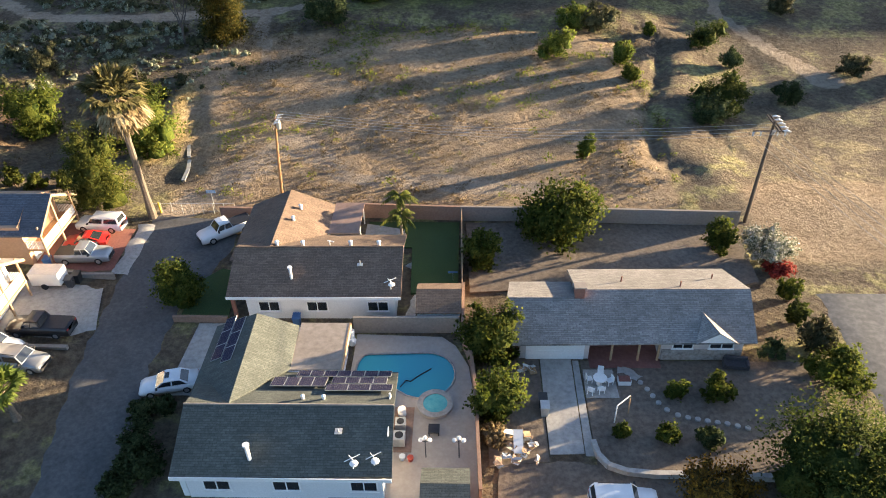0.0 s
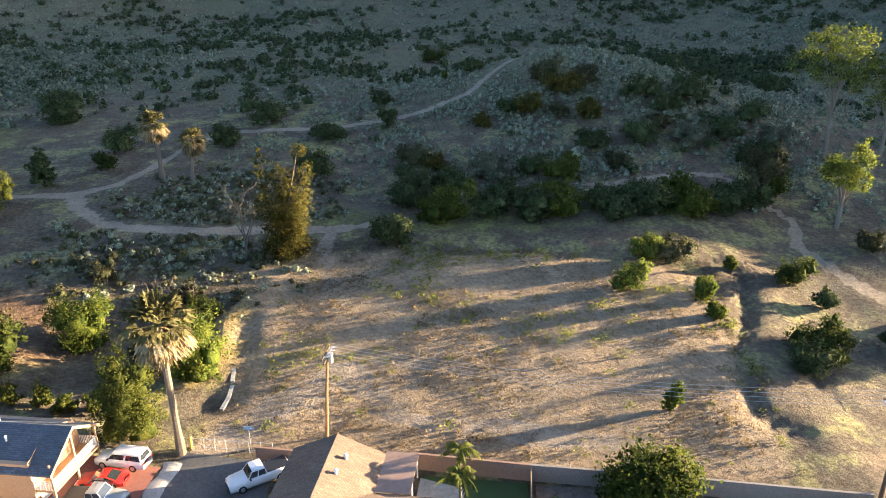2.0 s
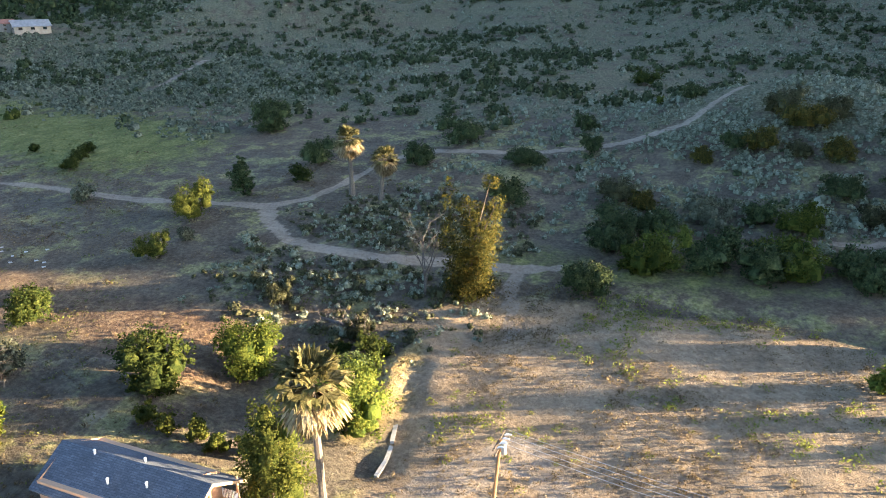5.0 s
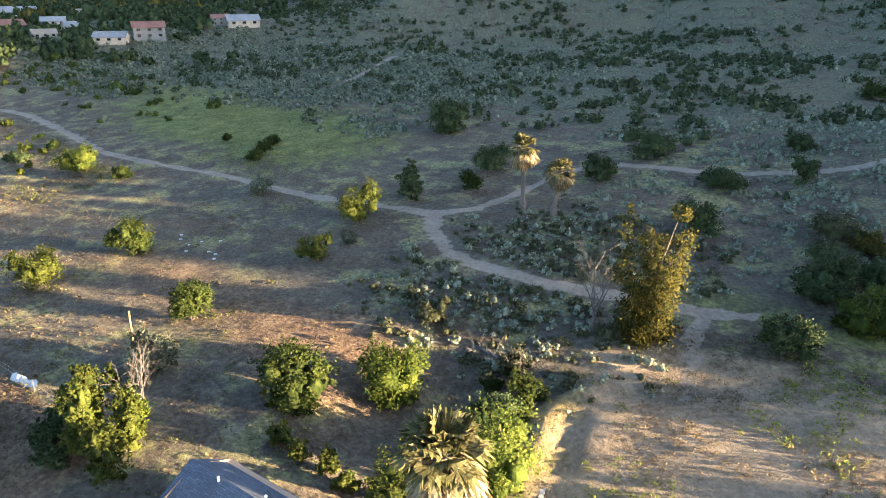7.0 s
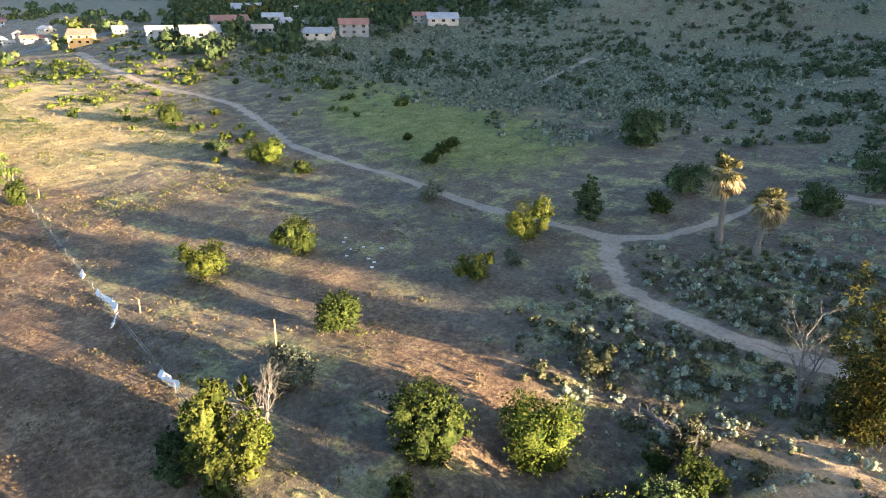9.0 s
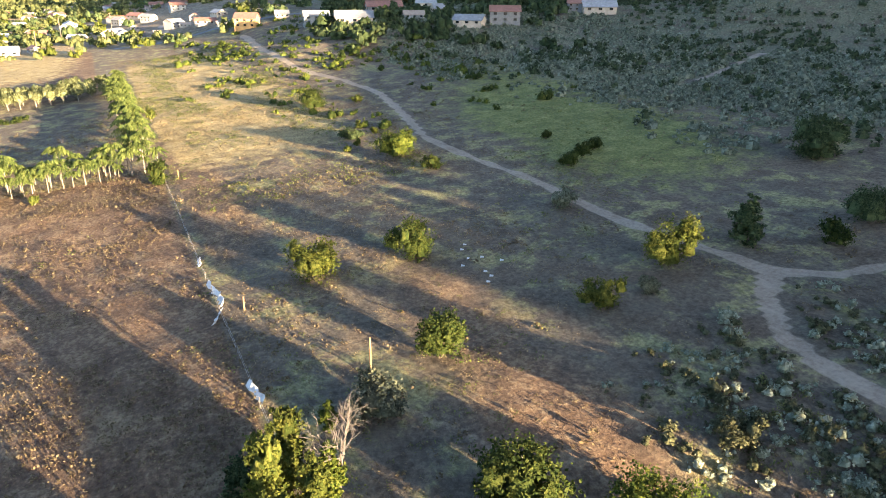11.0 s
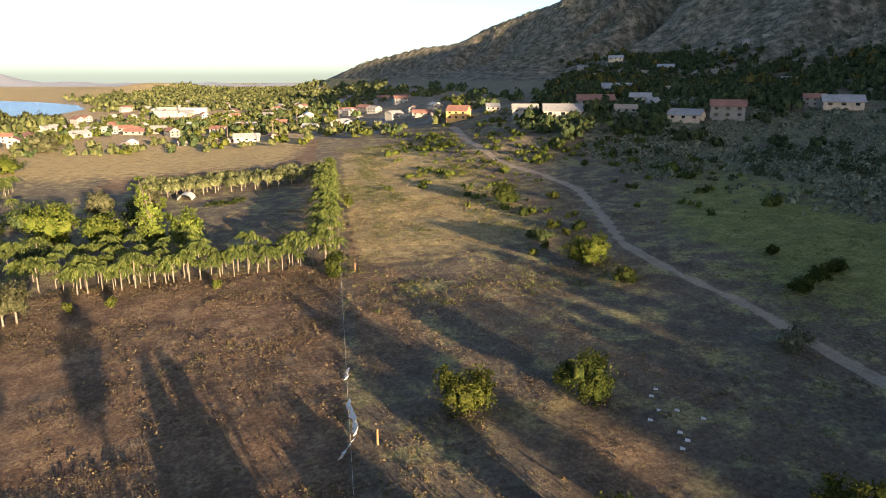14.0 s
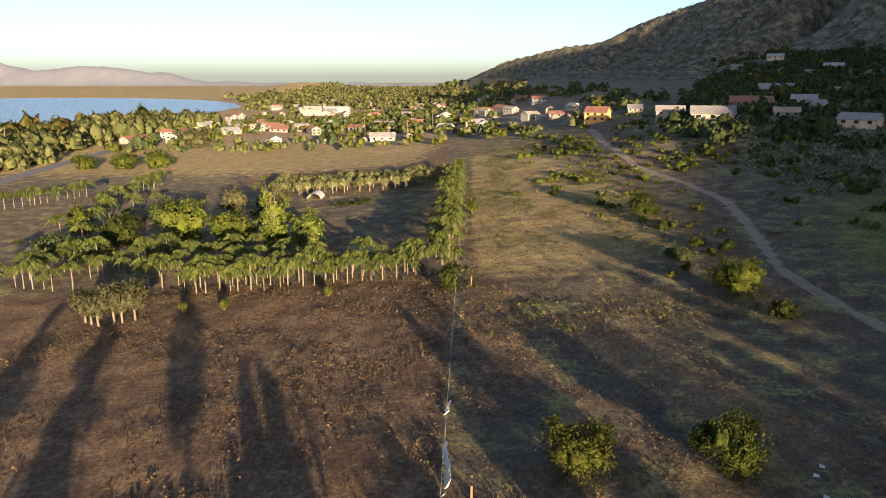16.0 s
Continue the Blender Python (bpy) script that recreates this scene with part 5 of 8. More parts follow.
roof_slope(h3, [(5.0, 41.3, 2.6), (24.5, 41.6, 2.6), (24.9, 46.1, 4.42), (10.5, 46.0, 4.42), (10.0, 45.3, 4.15), (4.7, 45.3, 4.15)], mat_roof_grey)
roof_slope(h3, [(10.5, 46.0, 4.42), (24.9, 46.1, 4.42), (24.2, 50.9, 2.75), (10.4, 50.8, 2.75)], mat_roof_grey)
roof_slope(h3, [(4.7, 45.3, 4.15), (10.45, 45.3, 4.15), (10.45, 49.0, 2.8), (5.1, 49.0, 2.8)], mat_roof_grey)
roof_slope(h3, [(19.6, 41.4, 2.62), (21.3, 41.4, 3.75), (20.6, 44.0, 3.68)], mat_roof_grey, 0.05)
roof_slope(h3, [(21.3, 41.4, 3.75), (23.0, 41.4, 2.62), (20.6, 44.0, 3.68)], mat_roof_grey, 0.05)
Shape(True).add([(19.8, 41.55, 2.6), (22.8, 41.55, 2.6), (21.3, 41.55, 3.6), (19.8, 42.0, 2.6), (22.8, 42.0, 2.6), (21.3, 42.0, 3.6)], [(0, 1, 2), (5, 4, 3), (0, 3, 4, 1)]).part("gable", mat_trim, h3)
ch = Shape(True).box(10.3, 11.1, 45.2, 45.8, 3.6, 5.2).part("chimney", mat_brick, h3, "red brick chimney")
Shape(True).box(10.2, 11.2, 45.1, 45.9, 5.2, 5.3).part("cap", mat_flat_roof, h3).parent = ch
for x, y, z in ((14.6, 47.8, 3.9), (19.3, 46.7, 4.3), (22.5, 48.5, 3.6)):
    Shape(True).tube([(x, y, z - 0.3), (x, y, z + 0.45)], 0.07, 6).part("pipe_vent", mat_brick, h3, "dark plumbing vent")
gd = Shape(True).box(6.2, 11.0, 42.22, 42.3, 0.02, 2.2).part("garage_door", mat_trim, h3, "wide white garage door")
for k in range(4):
    Shape(True).box(6.25, 10.95, 42.19, 42.22, 0.06 + 0.54 * k, 0.52 + 0.54 * k).part("door_panel", mat_trim, h3).parent = gd
for x in (13.2, 15.4, 17.0):
    Shape(True).box(x - 0.08, x + 0.08, 42.0, 42.16, 0, 2.5).part("porch_post", mat_wood, h3)
Shape(True).box(11.4, 17.2, 41.2, 44.4, 0.02, 0.12).part("porch_floor", surface("red_concrete", [(0.17, 0.07, 0.055), (0.25, 0.11, 0.09)], 3, 0.85), h3, "dull red concrete porch floor")
add_window(h3, 18.9, 42.2, 1.35, 2.4, 1.7)
add_window(h3, 22.0, 42.2, 1.35, 2.4, 2.0)

# west houses across the street
def timber_house(name, label, x0, x1, y0, y1, zg, roof_mat, wall_mat, eave, ridge, over):
    """A two-storey house with its gable and balcony to the east."""
    b = thing(name, label, "house", (x0 + x1) / 2, (y0 + y1) / 2, zg)
    ym = (y0 + y1) / 2
    Shape(True).box(x0, x1, y0, y1, zg - 1.5, zg + eave).part("wall", wall_mat, b)
    for sx in (x1 - 0.1, x0 + 0.1):
        Shape(True).add([(sx, y0, zg + eave), (sx, y1, zg + eave), (sx, ym, zg + ridge - 0.15)], [(0, 1, 2)]).part("gable", wall_mat, b)
    e = eave - over * (ridge - eave) / (ym - y0) * 0.5
    roof_slope(b, [(x0 - 0.5, y0 - 0.5, zg + e), (x1 + over, y0 - 0.5, zg + e), (x1 + over, ym, zg + ridge), (x0 - 0.5, ym, zg + ridge)], roof_mat)
    roof_slope(b, [(x0 - 0.5, ym, zg + ridge), (x1 + over, ym, zg + ridge), (x1 + over, y1 + 0.5, zg + e), (x0 - 0.5, y1 + 0.5, zg + e)], roof_mat)
    for sg, ye in ((1, y0 - 0.5), (-1, y1 + 0.5)):
        Shape(True).slab([(x1 + over - 0.05, ye, zg + e - 0.02), (x1 + over + 0.04, ye, zg + e - 0.02), (x1 + over + 0.04, ym, zg + ridge - 0.02), (x1 + over - 0.05, ym, zg + ridge - 0.02)], 0.28).part("barge_board", mat_wood, b)
    dk = Shape(True).box(x1, x1 + over - 0.3, y0, y1, zg + eave - 2.75, zg + eave - 2.55).part("balcony_floor", mat_wood, b)
    for y in (y0 + 0.1, ym, y1 - 0.1):
        Shape(True).box(x1 + over - 0.5, x1 + over - 0.34, y - 0.08, y + 0.08, zg - 0.5, zg + (eave if y != ym else ridge - 0.2)).part("post", mat_wood, b)
    r = Shape(True).box(x1 + over - 0.44, x1 + over - 0.38, y0, y1, zg + eave - 1.62, zg + eave - 1.54).part("handrail", mat_trim, b, "white balcony railing")
    n = int((y1 - y0) / 0.16)
    for k in range(n):
        y = y0 + (k + 0.5) * (y1 - y0) / n
        Shape(True).box(x1 + over - 0.43, x1 + over - 0.39, y - 0.04, y + 0.04, zg + eave - 2.5, zg + eave - 1.62).part("baluster", mat_trim, b).parent = r
    for k in range(int((over - 0.3) / 0.16)):
        x = x1 + 0.1 + k * 0.16
        for y in (y0 + 0.05, y1 - 0.05):
            Shape(True).box(x - 0.04, x + 0.04, y - 0.02, y + 0.02, zg + eave - 2.5, zg + eave - 1.6).part("baluster", mat_trim, b).parent = r
    gdoor = Shape(True).box(x1, x1 + 0.06, y0 + 0.6, y1 - 0.6, zg + 0.02, zg + 2.15).part("garage_door", mat_trim, b, "white garage door")
    for k in range(4):
        Shape(True).box(x1 + 0.06, x1 + 0.09, y0 + 0.65, y1 - 0.65, zg + 0.06 + 0.53 * k, zg + 0.5 + 0.53 * k).part("door_panel", mat_trim, b).parent = gdoor
    return b


west = timber_house("balcony_house", "two-storey orange stucco house with blue roof and timber balcony", -54.0, -40.9, 53.6, 60.2, 0.8, mat_roof_blue, mat_tan_wall, 4.7, 6.4, 2.2)
for x, y, z in ((-44.0, 55.5, 6.5), (-47.5, 54.9, 6.3), (-46.0, 57.5, 6.9), (-50.5, 56.6, 7.1)):
    vent_cap(west, x, y, z, 0.13, 0.4)
timber_house("white_balcony_house", "two-storey white stucco house with beige gable roof and balcony", -53.0, -40.4, 43.4, 49.4, 0.8, mat_flat_roof, mat_white_wall, 4.4, 5.9, 1.7)


# ---- roads, drives, walls and pool ----
mat_asphalt = surface("asphalt", [(0.06, 0.059, 0.058), (0.088, 0.086, 0.084), (0.125, 0.12, 0.115)], 3, 0.9, stain=0.35, stain_scale=0.3, bump=0.3)
mat_old_asphalt = surface("pale_asphalt", [(0.1, 0.098, 0.095), (0.14, 0.137, 0.13), (0.2, 0.19, 0.18)], 2, 0.9, stain=0.3, bump=0.3)
mat_concrete = surface("concrete", [(0.24, 0.23, 0.215), (0.34, 0.325, 0.3), (0.42, 0.4, 0.37)], 2.5, 0.85, stain=0.3)
mat_deck = surface("pool_deck", [(0.36, 0.31, 0.265), (0.45, 0.395, 0.34)], 2.5, 0.8, stain=0.2)
mat_red_paving = surface("red_paving", [(0.16, 0.06, 0.045), (0.25, 0.1, 0.075)], 5, 0.85, stain=0.25)
mat_block = surface("concrete_block", [(0.2, 0.175, 0.15), (0.3, 0.265, 0.23)], 5, 0.9, stain=0.25)
mat_block_brown = surface("brown_block", [(0.24, 0.14, 0.095), (0.34, 0.21, 0.15)], 5, 0.9, stain=0.25)
mat_lawn = surface("lawn", [(0.02, 0.045, 0.012), (0.04, 0.075, 0.02), (0.07, 0.11, 0.03)], 9, 0.95, bump=0.9, depth=0.05, stain=0.3)
mat_soil = surface("yard_soil", [(0.085, 0.065, 0.05), (0.14, 0.11, 0.085), (0.2, 0.16, 0.125)], 2.5, 0.95, stain=0.45, bump=0.8, depth=0.06)
mat_pool, _n, _l, _b = nodes_of("pool_water")
_b.inputs["Base Color"].default_value, _b.inputs["Roughness"].default_value = (0.03, 0.33, 0.42, 1), 0.06
bump_of(_n, _l, noise_of(_n, _l, _n.new("ShaderNodeNewGeometry").outputs["Position"], 1.5, 3), _b, 0.08, 0.05)


def ribbon(name, label, line, mat, lift=0.06, across=6, kind="structure", category="road"):
    """A road along points of x, y and half width, lying on the ground."""
    v, f = [], []
    pts = []
    for (ax, ay, aw), (bx, by, bw) in zip(line, line[1:]):
        n = max(2, int(math.hypot(bx - ax, by - ay)))
        pts += [(ax + (bx - ax) * k / n, ay + (by - ay) * k / n, aw + (bw - aw) * k / n) for k in range(n)]
    pts.append(line[-1])
    for i, (x, y, w) in enumerate(pts):
        a, b = pts[max(0, i - 1)], pts[min(len(pts) - 1, i + 1)]
        d = Vector((b[0] - a[0], b[1] - a[1], 0)).normalized()
        for k in range(across + 1):
            o = (k / across * 2 - 1) * (w + 0.25 * math.sin(i * 1.7 + k))
            px, py = x + d.y * o, y - d.x * o
            v.append((px, py, float(height(px, py)) + (lift if 0 < k < across else -0.04)))
    for i in range(len(pts) - 1):
        for k in range(across):
            o = i * (across + 1) + k
            f.append((o, o + 1, o + across + 2, o + across + 1))
    ob = mesh_object(name, v, f, mat, smooth=True)
    return tagged(ob, label, category, kind=kind)


def slab_on(name, label, poly, mat, lift=0.06, category="paving"):
    z = max(float(height(x, y)) for x, y in poly)
    ob = Shape().prism(poly, z - 0.5, z + lift).part(name, mat)
    return tagged(ob, label, category, kind="structure")


ribbon("road", "dark asphalt residential street", [(-24.0, 5, 3.2), (-26.2, 28.6, 3.1), (-28.3, 41, 3.3), (-28.5, 50, 3.8), (-27.6, 57, 5.2), (-27.4, 62.6, 5.4)], mat_asphalt, 0.1, 8)
ribbon("road", "pale patched asphalt lane with worn markings", [(37, 5, 4.5), (37, 30, 4.6), (37.2, 50.5, 4.4)], mat_old_asphalt, 0.08)
ribbon("pavement", "pale concrete apron beside the street", [(-32.4, 53.0, 1.1), (-32.4, 61.2, 1.2)], mat_concrete, 0.14, 3)
ribbon("driveway", "red paved driveway in front of the balcony house", [(-40.9, 56.8, 4.0), (-33.4, 57.0, 3.8)], mat_red_paving, 0.12)
ribbon("driveway", "stained concrete driveway with broken edge", [(-40.4, 47.6, 4.1), (-33.8, 47.8, 3.6), (-32.4, 48.2, 3.0)], mat_concrete, 0.12)
slab_on("driveway", "grey concrete driveway to the garage", [(7.4, 32.6), (9.9, 32.7), (9.95, 42.2), (7.4, 42.2)], mat_concrete, 0.07)
slab_on("driveway", "narrow concrete strip beside the driveway", [(9.98, 32.5), (10.6, 32.5), (10.55, 42.0), (10.05, 42.0)], mat_concrete, 0.05)
ribbon("yard", "dark stained parking yard below the drive", [(3.5, 29.0, 3.6), (10, 28.6, 3.9), (20, 27.4, 3.0)], mat_soil, 0.05, category="yard")
slab_on("yard", "bare brown yard soil", [(3.0, 31.5), (7.3, 32.0), (7.3, 42.2), (2.6, 44)], mat_soil, 0.03, "yard")
slab_on("yard", "bare brown front yard soil", [(10.7, 31.6), (28.5, 30.5), (28.8, 42.0), (10.7, 42.0)], mat_soil, 0.03, "yard")
slab_on("yard", "bare brown back yard soil with dry leaves", [(1.6, 50.5), (10.3, 51.2), (25, 51.2), (28.5, 52.0), (28.8, 61.2), (1.2, 61.8)], mat_soil, 0.02, "yard")
slab_on("patio", "pinkish concrete slab in the back yard", [(20.0, 52.6), (25.6, 52.2), (24.4, 56.6), (21.4, 56.0)], surface("pink_concrete", [(0.26, 0.17, 0.14), (0.36, 0.25, 0.21)], 3, 0.85), 0.06, "patio")
slab_on("lawn", "square of clipped dark green lawn", [(-3.9, 50.4), (0.5, 50.4), (0.5, 61.8), (-9.0, 62.0), (-9.0, 57.5), (-4.2, 57.5)], mat_lawn, 0.05, "lawn")
slab_on("lawn", "small dark lawn beside the street", [(-24.6, 47.2), (-20.2, 47.2), (-20.6, 53.4), (-22.6, 54.2), (-24.2, 52.4)], mat_lawn, 0.12, "lawn")
slab_on("patio", "concrete patio behind the brown-roofed house", [(-9.2, 56.8), (-5.0, 56.8), (-5.0, 60.5), (-9.2, 61.6)], mat_concrete, 0.08, "patio")
ribbon("path", "curved concrete garden path", [(-4.3, 55.0, 0.6), (-3.2, 53.6, 0.65), (-2.7, 52.0, 0.65), (-3.0, 50.2, 0.6), (-3.6, 48.6, 0.55), (-4.1, 46.4, 0.6)], mat_concrete, 0.1, 3, category="path")
slab_on("driveway", "grey concrete drive beside the street", [(-22.9, 38.0), (-19.6, 38.0), (-19.6, 46.4), (-22.6, 46.4)], mat_concrete, 0.06)

# pool with its deck
deck = [(-8.2, 28.5), (2.3, 28.5), (1.9, 38.0), (1.5, 41.2), (0.4, 43.6), (-0.8, 44.7), (-8.2, 45.0)]
pool = [(-6.9 + 0.9 * math.cos(a), 40.9 + 1.7 * math.sin(a)) for a in np.linspace(math.pi * 0.5, math.pi * 1.5, 9)] + \
       [(-4.4, 38.7), (-3.4, 38.0), (-2.6, 37.75)] + [(-1.9 + 2.3 * math.cos(a), 40.3 + 2.5 * math.sin(a)) for a in np.linspace(-math.pi * 0.42, math.pi * 0.5, 11)]
zp = 0.16
bm = bmesh.new()
outer = [bm.verts.new((x, y, zp)) for x, y in deck]
inner = [bm.verts.new((x, y, zp)) for x, y in pool]
edges = [bm.edges.new((r[k], r[(k + 1) % len(r)])) for r in (outer, inner) for k in range(len(r))]
bmesh.ops.triangle_fill(bm, use_beauty=True, use_dissolve=False, edges=edges)
for r, z1 in ((outer, -0.3), (inner, -0.6)):
    low = [bm.verts.new((v.co.x, v.co.y, z1)) for v in r]
    for k in range(len(r)):
        bm.faces.new((r[k], r[(k + 1) % len(r)], low[(k + 1) % len(r)], low[k]))
bmesh.ops.recalc_face_normals(bm, faces=bm.faces)
me = bpy.data.meshes.new("pool_deck")
bm.to_mesh(me)
bm.free()
me.materials.append(mat_deck)
tagged(new("pool_deck", me), "warm grey concrete deck round the pool", "deck", kind="structure")
pl = thing("swimming_pool", "kidney-shaped swimming pool filled with turquoise water", "pool", -3, 40.5, 0)
Shape(True).add([(x, y, zp - 0.1) for x, y in pool], [tuple(range(len(pool)))]).part("water", mat_pool, pl)
rim = Shape(True)
rim.tube([(x, y, zp + 0.01) for x, y in pool + pool[:1]], 0.09, 6)
rim.part("coping", mat_concrete, pl, "pale concrete coping")
hose = Shape(True).tube([(-4.0, 39.0, zp - 0.06), (-3.6, 39.7, zp - 0.06), (-3.2, 39.6, zp - 0.06), (-2.6, 40.2, zp - 0.06), (-1.6, 41.0, zp - 0.06)], 0.05, 6)
tagged(hose.part("pool_hose", surface("black_rubber", [(0.015, 0.015, 0.017), (0.03, 0.03, 0.032)], 5, 0.6)), "dark cleaning hose floating in the pool", "hose")
spa = thing("spa", "round raised spa with turquoise water and concrete rim", "spa", -1.1, 37.0, zp)
Shape().tube([(0, 0, 0), (0, 0, 0.36)], [1.35, 1.35], 28, False).part("wall", mat_deck, spa)
ring = Shape()
for k in range(28):
    a, b = 2 * math.pi * k / 28, 2 * math.pi * (k + 1) / 28
    ring.add([(r * math.cos(t), r * math.sin(t), 0.37) for r, t in ((0.95, a), (1.4, a), (1.4, b), (0.95, b))] + [(r * math.cos(t), r * math.sin(t), 0.28) for r, t in ((0.95, a), (1.4, a), (1.4, b), (0.95, b))],
             [(0, 1, 2, 3), (1, 5, 6, 2), (0, 3, 7, 4)])
ring.part("rim", mat_concrete, spa)
Shape().add([(0.97 * math.cos(2 * math.pi * k / 28), 0.97 * math.sin(2 * math.pi * k / 28), 0.3) for k in range(28)], [tuple(range(28))]).part("water", surface("spa_water", [(0.06, 0.36, 0.38), (0.16, 0.5, 0.48)], 3, 0.08), spa)


def block_wall(name, label, line, h, mat, thick=0.2, step_every=0.0):
    """A garden wall along points, with a cap course."""
    body, cap = Shape(), Shape()
    for (ax, ay), (bx, by) in zip(line, line[1:]):
        d = Vector((bx - ax, by - ay, 0))
        n = max(1, int(d.length / 3.2))
        nrm = Vector((-d.y, d.x, 0)).normalized() * thick / 2
        for k in range(n):
            p, q = Vector((ax, ay, 0)) + d * k / n, Vector((ax, ay, 0)) + d * (k + 1) / n
            z = min(float(height(p.x, p.y)), float(height(q.x, q.y)))
            body.prism([(p - nrm).xy[:], (q - nrm).xy[:], (q + nrm).xy[:], (p + nrm).xy[:]], z - 0.3, z + h - 0.07)
            cap.prism([(p - nrm * 1.25).xy[:], (q - nrm * 1.25).xy[:], (q + nrm * 1.25).xy[:], (p + nrm * 1.25).xy[:]], z + h - 0.07, z + h)
    ob = tagged(body.part(name, mat), label, "wall", kind="structure")
    cap.part("cap", mat, ob)
    return ob


block_wall("wall_north", "brown block wall along the vacant lot", [(-10.2, 62.9), (0.6, 62.3)], 1.75, mat_block_brown)
block_wall("wall_north_east", "grey concrete block wall along the vacant lot", [(0.6, 62.3), (14, 61.9), (29.2, 61.2)], 1.75, mat_block)
block_wall("wall_north_west", "brown block wall beside the street end", [(-25.0, 62.6), (-20.4, 62.4)], 1.6, mat_block_brown)
block_wall("wall_pool", "grey block wall behind the pool", [(-8.5, 45.4), (0.6, 45.4)], 1.8, mat_block)
block_wall("wall_side", "tall block wall between pool and fruit trees", [(2.3, 28.5), (2.0, 38.0), (1.7, 41.2), (1.0, 44.0), (1.0, 50.2)], 1.7, mat_block_brown)
block_wall("wall_lawn", "pale timber fence beside the lawn", [(0.9, 50.2), (0.75, 62.2)], 1.7, mat_wood, 0.08)
block_wall("wall_street", "low brown wall round the small lawn", [(-25.0, 46.7), (-20.0, 46.6)], 0.7, mat_block_brown)
block_wall("wall_drive", "low concrete wall between the driveways", [(-39.5, 52.4), (-32.6, 52.4)], 0.7, mat_block, 0.25)
block_wall("wall_drive_south", "low concrete kerb beside the black pickup", [(-40.0, 43.2), (-33.0, 43.0)], 0.35, mat_block, 0.3)
block_wall("wall_curved", "low curved concrete retaining wall in the yard", [(10.6, 33.6), (10.8, 32.4), (11.4, 31.5), (12.6, 31.0), (14.5, 30.8), (18.5, 30.8), (23.5, 30.6)], 0.55, mat_concrete, 0.3)
block_wall("wall_bank", "broken white concrete kerb along the track", [(-31.6, 70.0), (-31.8, 72.5), (-32.4, 75.0), (-33.4, 78.0)], 0.3, mat_concrete, 0.35)

# stepping stones
stone = tagged(Shape().tube([(0, 0, -0.06), (0, 0, 0.05), (0, 0, 0.07)], [0.22, 0.22, 0.19], 10).part("stepping_stone", mat_concrete), "round concrete stepping stone on bare soil", "stepping stone", "stepping stones")
places = [(15.2, 39.6), (15.6, 38.9), (15.9, 38.2), (16.2, 37.5), (16.7, 36.8), (17.4, 36.3), (18.1, 36.05), (18.8, 35.9), (19.5, 35.75), (20.2, 35.6), (20.9, 35.5), (21.6, 35.3), (22.3, 35.1)]
stone.location = (*places[0], 0.13)
for x, y in places[1:]:
    copy_thing(stone, Matrix.Translation((x, y, 0.13)))
ribbon("path", "short curved flagstone path at the porch", [(13.6, 41.0, 0.5), (14.6, 40.8, 0.55), (15.2, 40.0, 0.5)], mat_concrete, 0.16, 3, category="path")


# ---- vehicles ----
mat_tyre = surface("tyre_rubber", [(0.015, 0.015, 0.016), (0.03, 0.03, 0.03)], 8, 0.85)
mat_chrome = surface("alloy", [(0.5, 0.5, 0.5), (0.65, 0.65, 0.65)], 6, 0.3, 0.8, 0, 0)
mat_black_trim = surface("black_trim", [(0.012, 0.012, 0.013), (0.03, 0.03, 0.032)], 5, 0.5)
mat_lamp_red = paint("tail_lamp", (0.4, 0.02, 0.02))
mat_lamp_clear = paint("head_lamp", (0.7, 0.7, 0.68), 0.1)


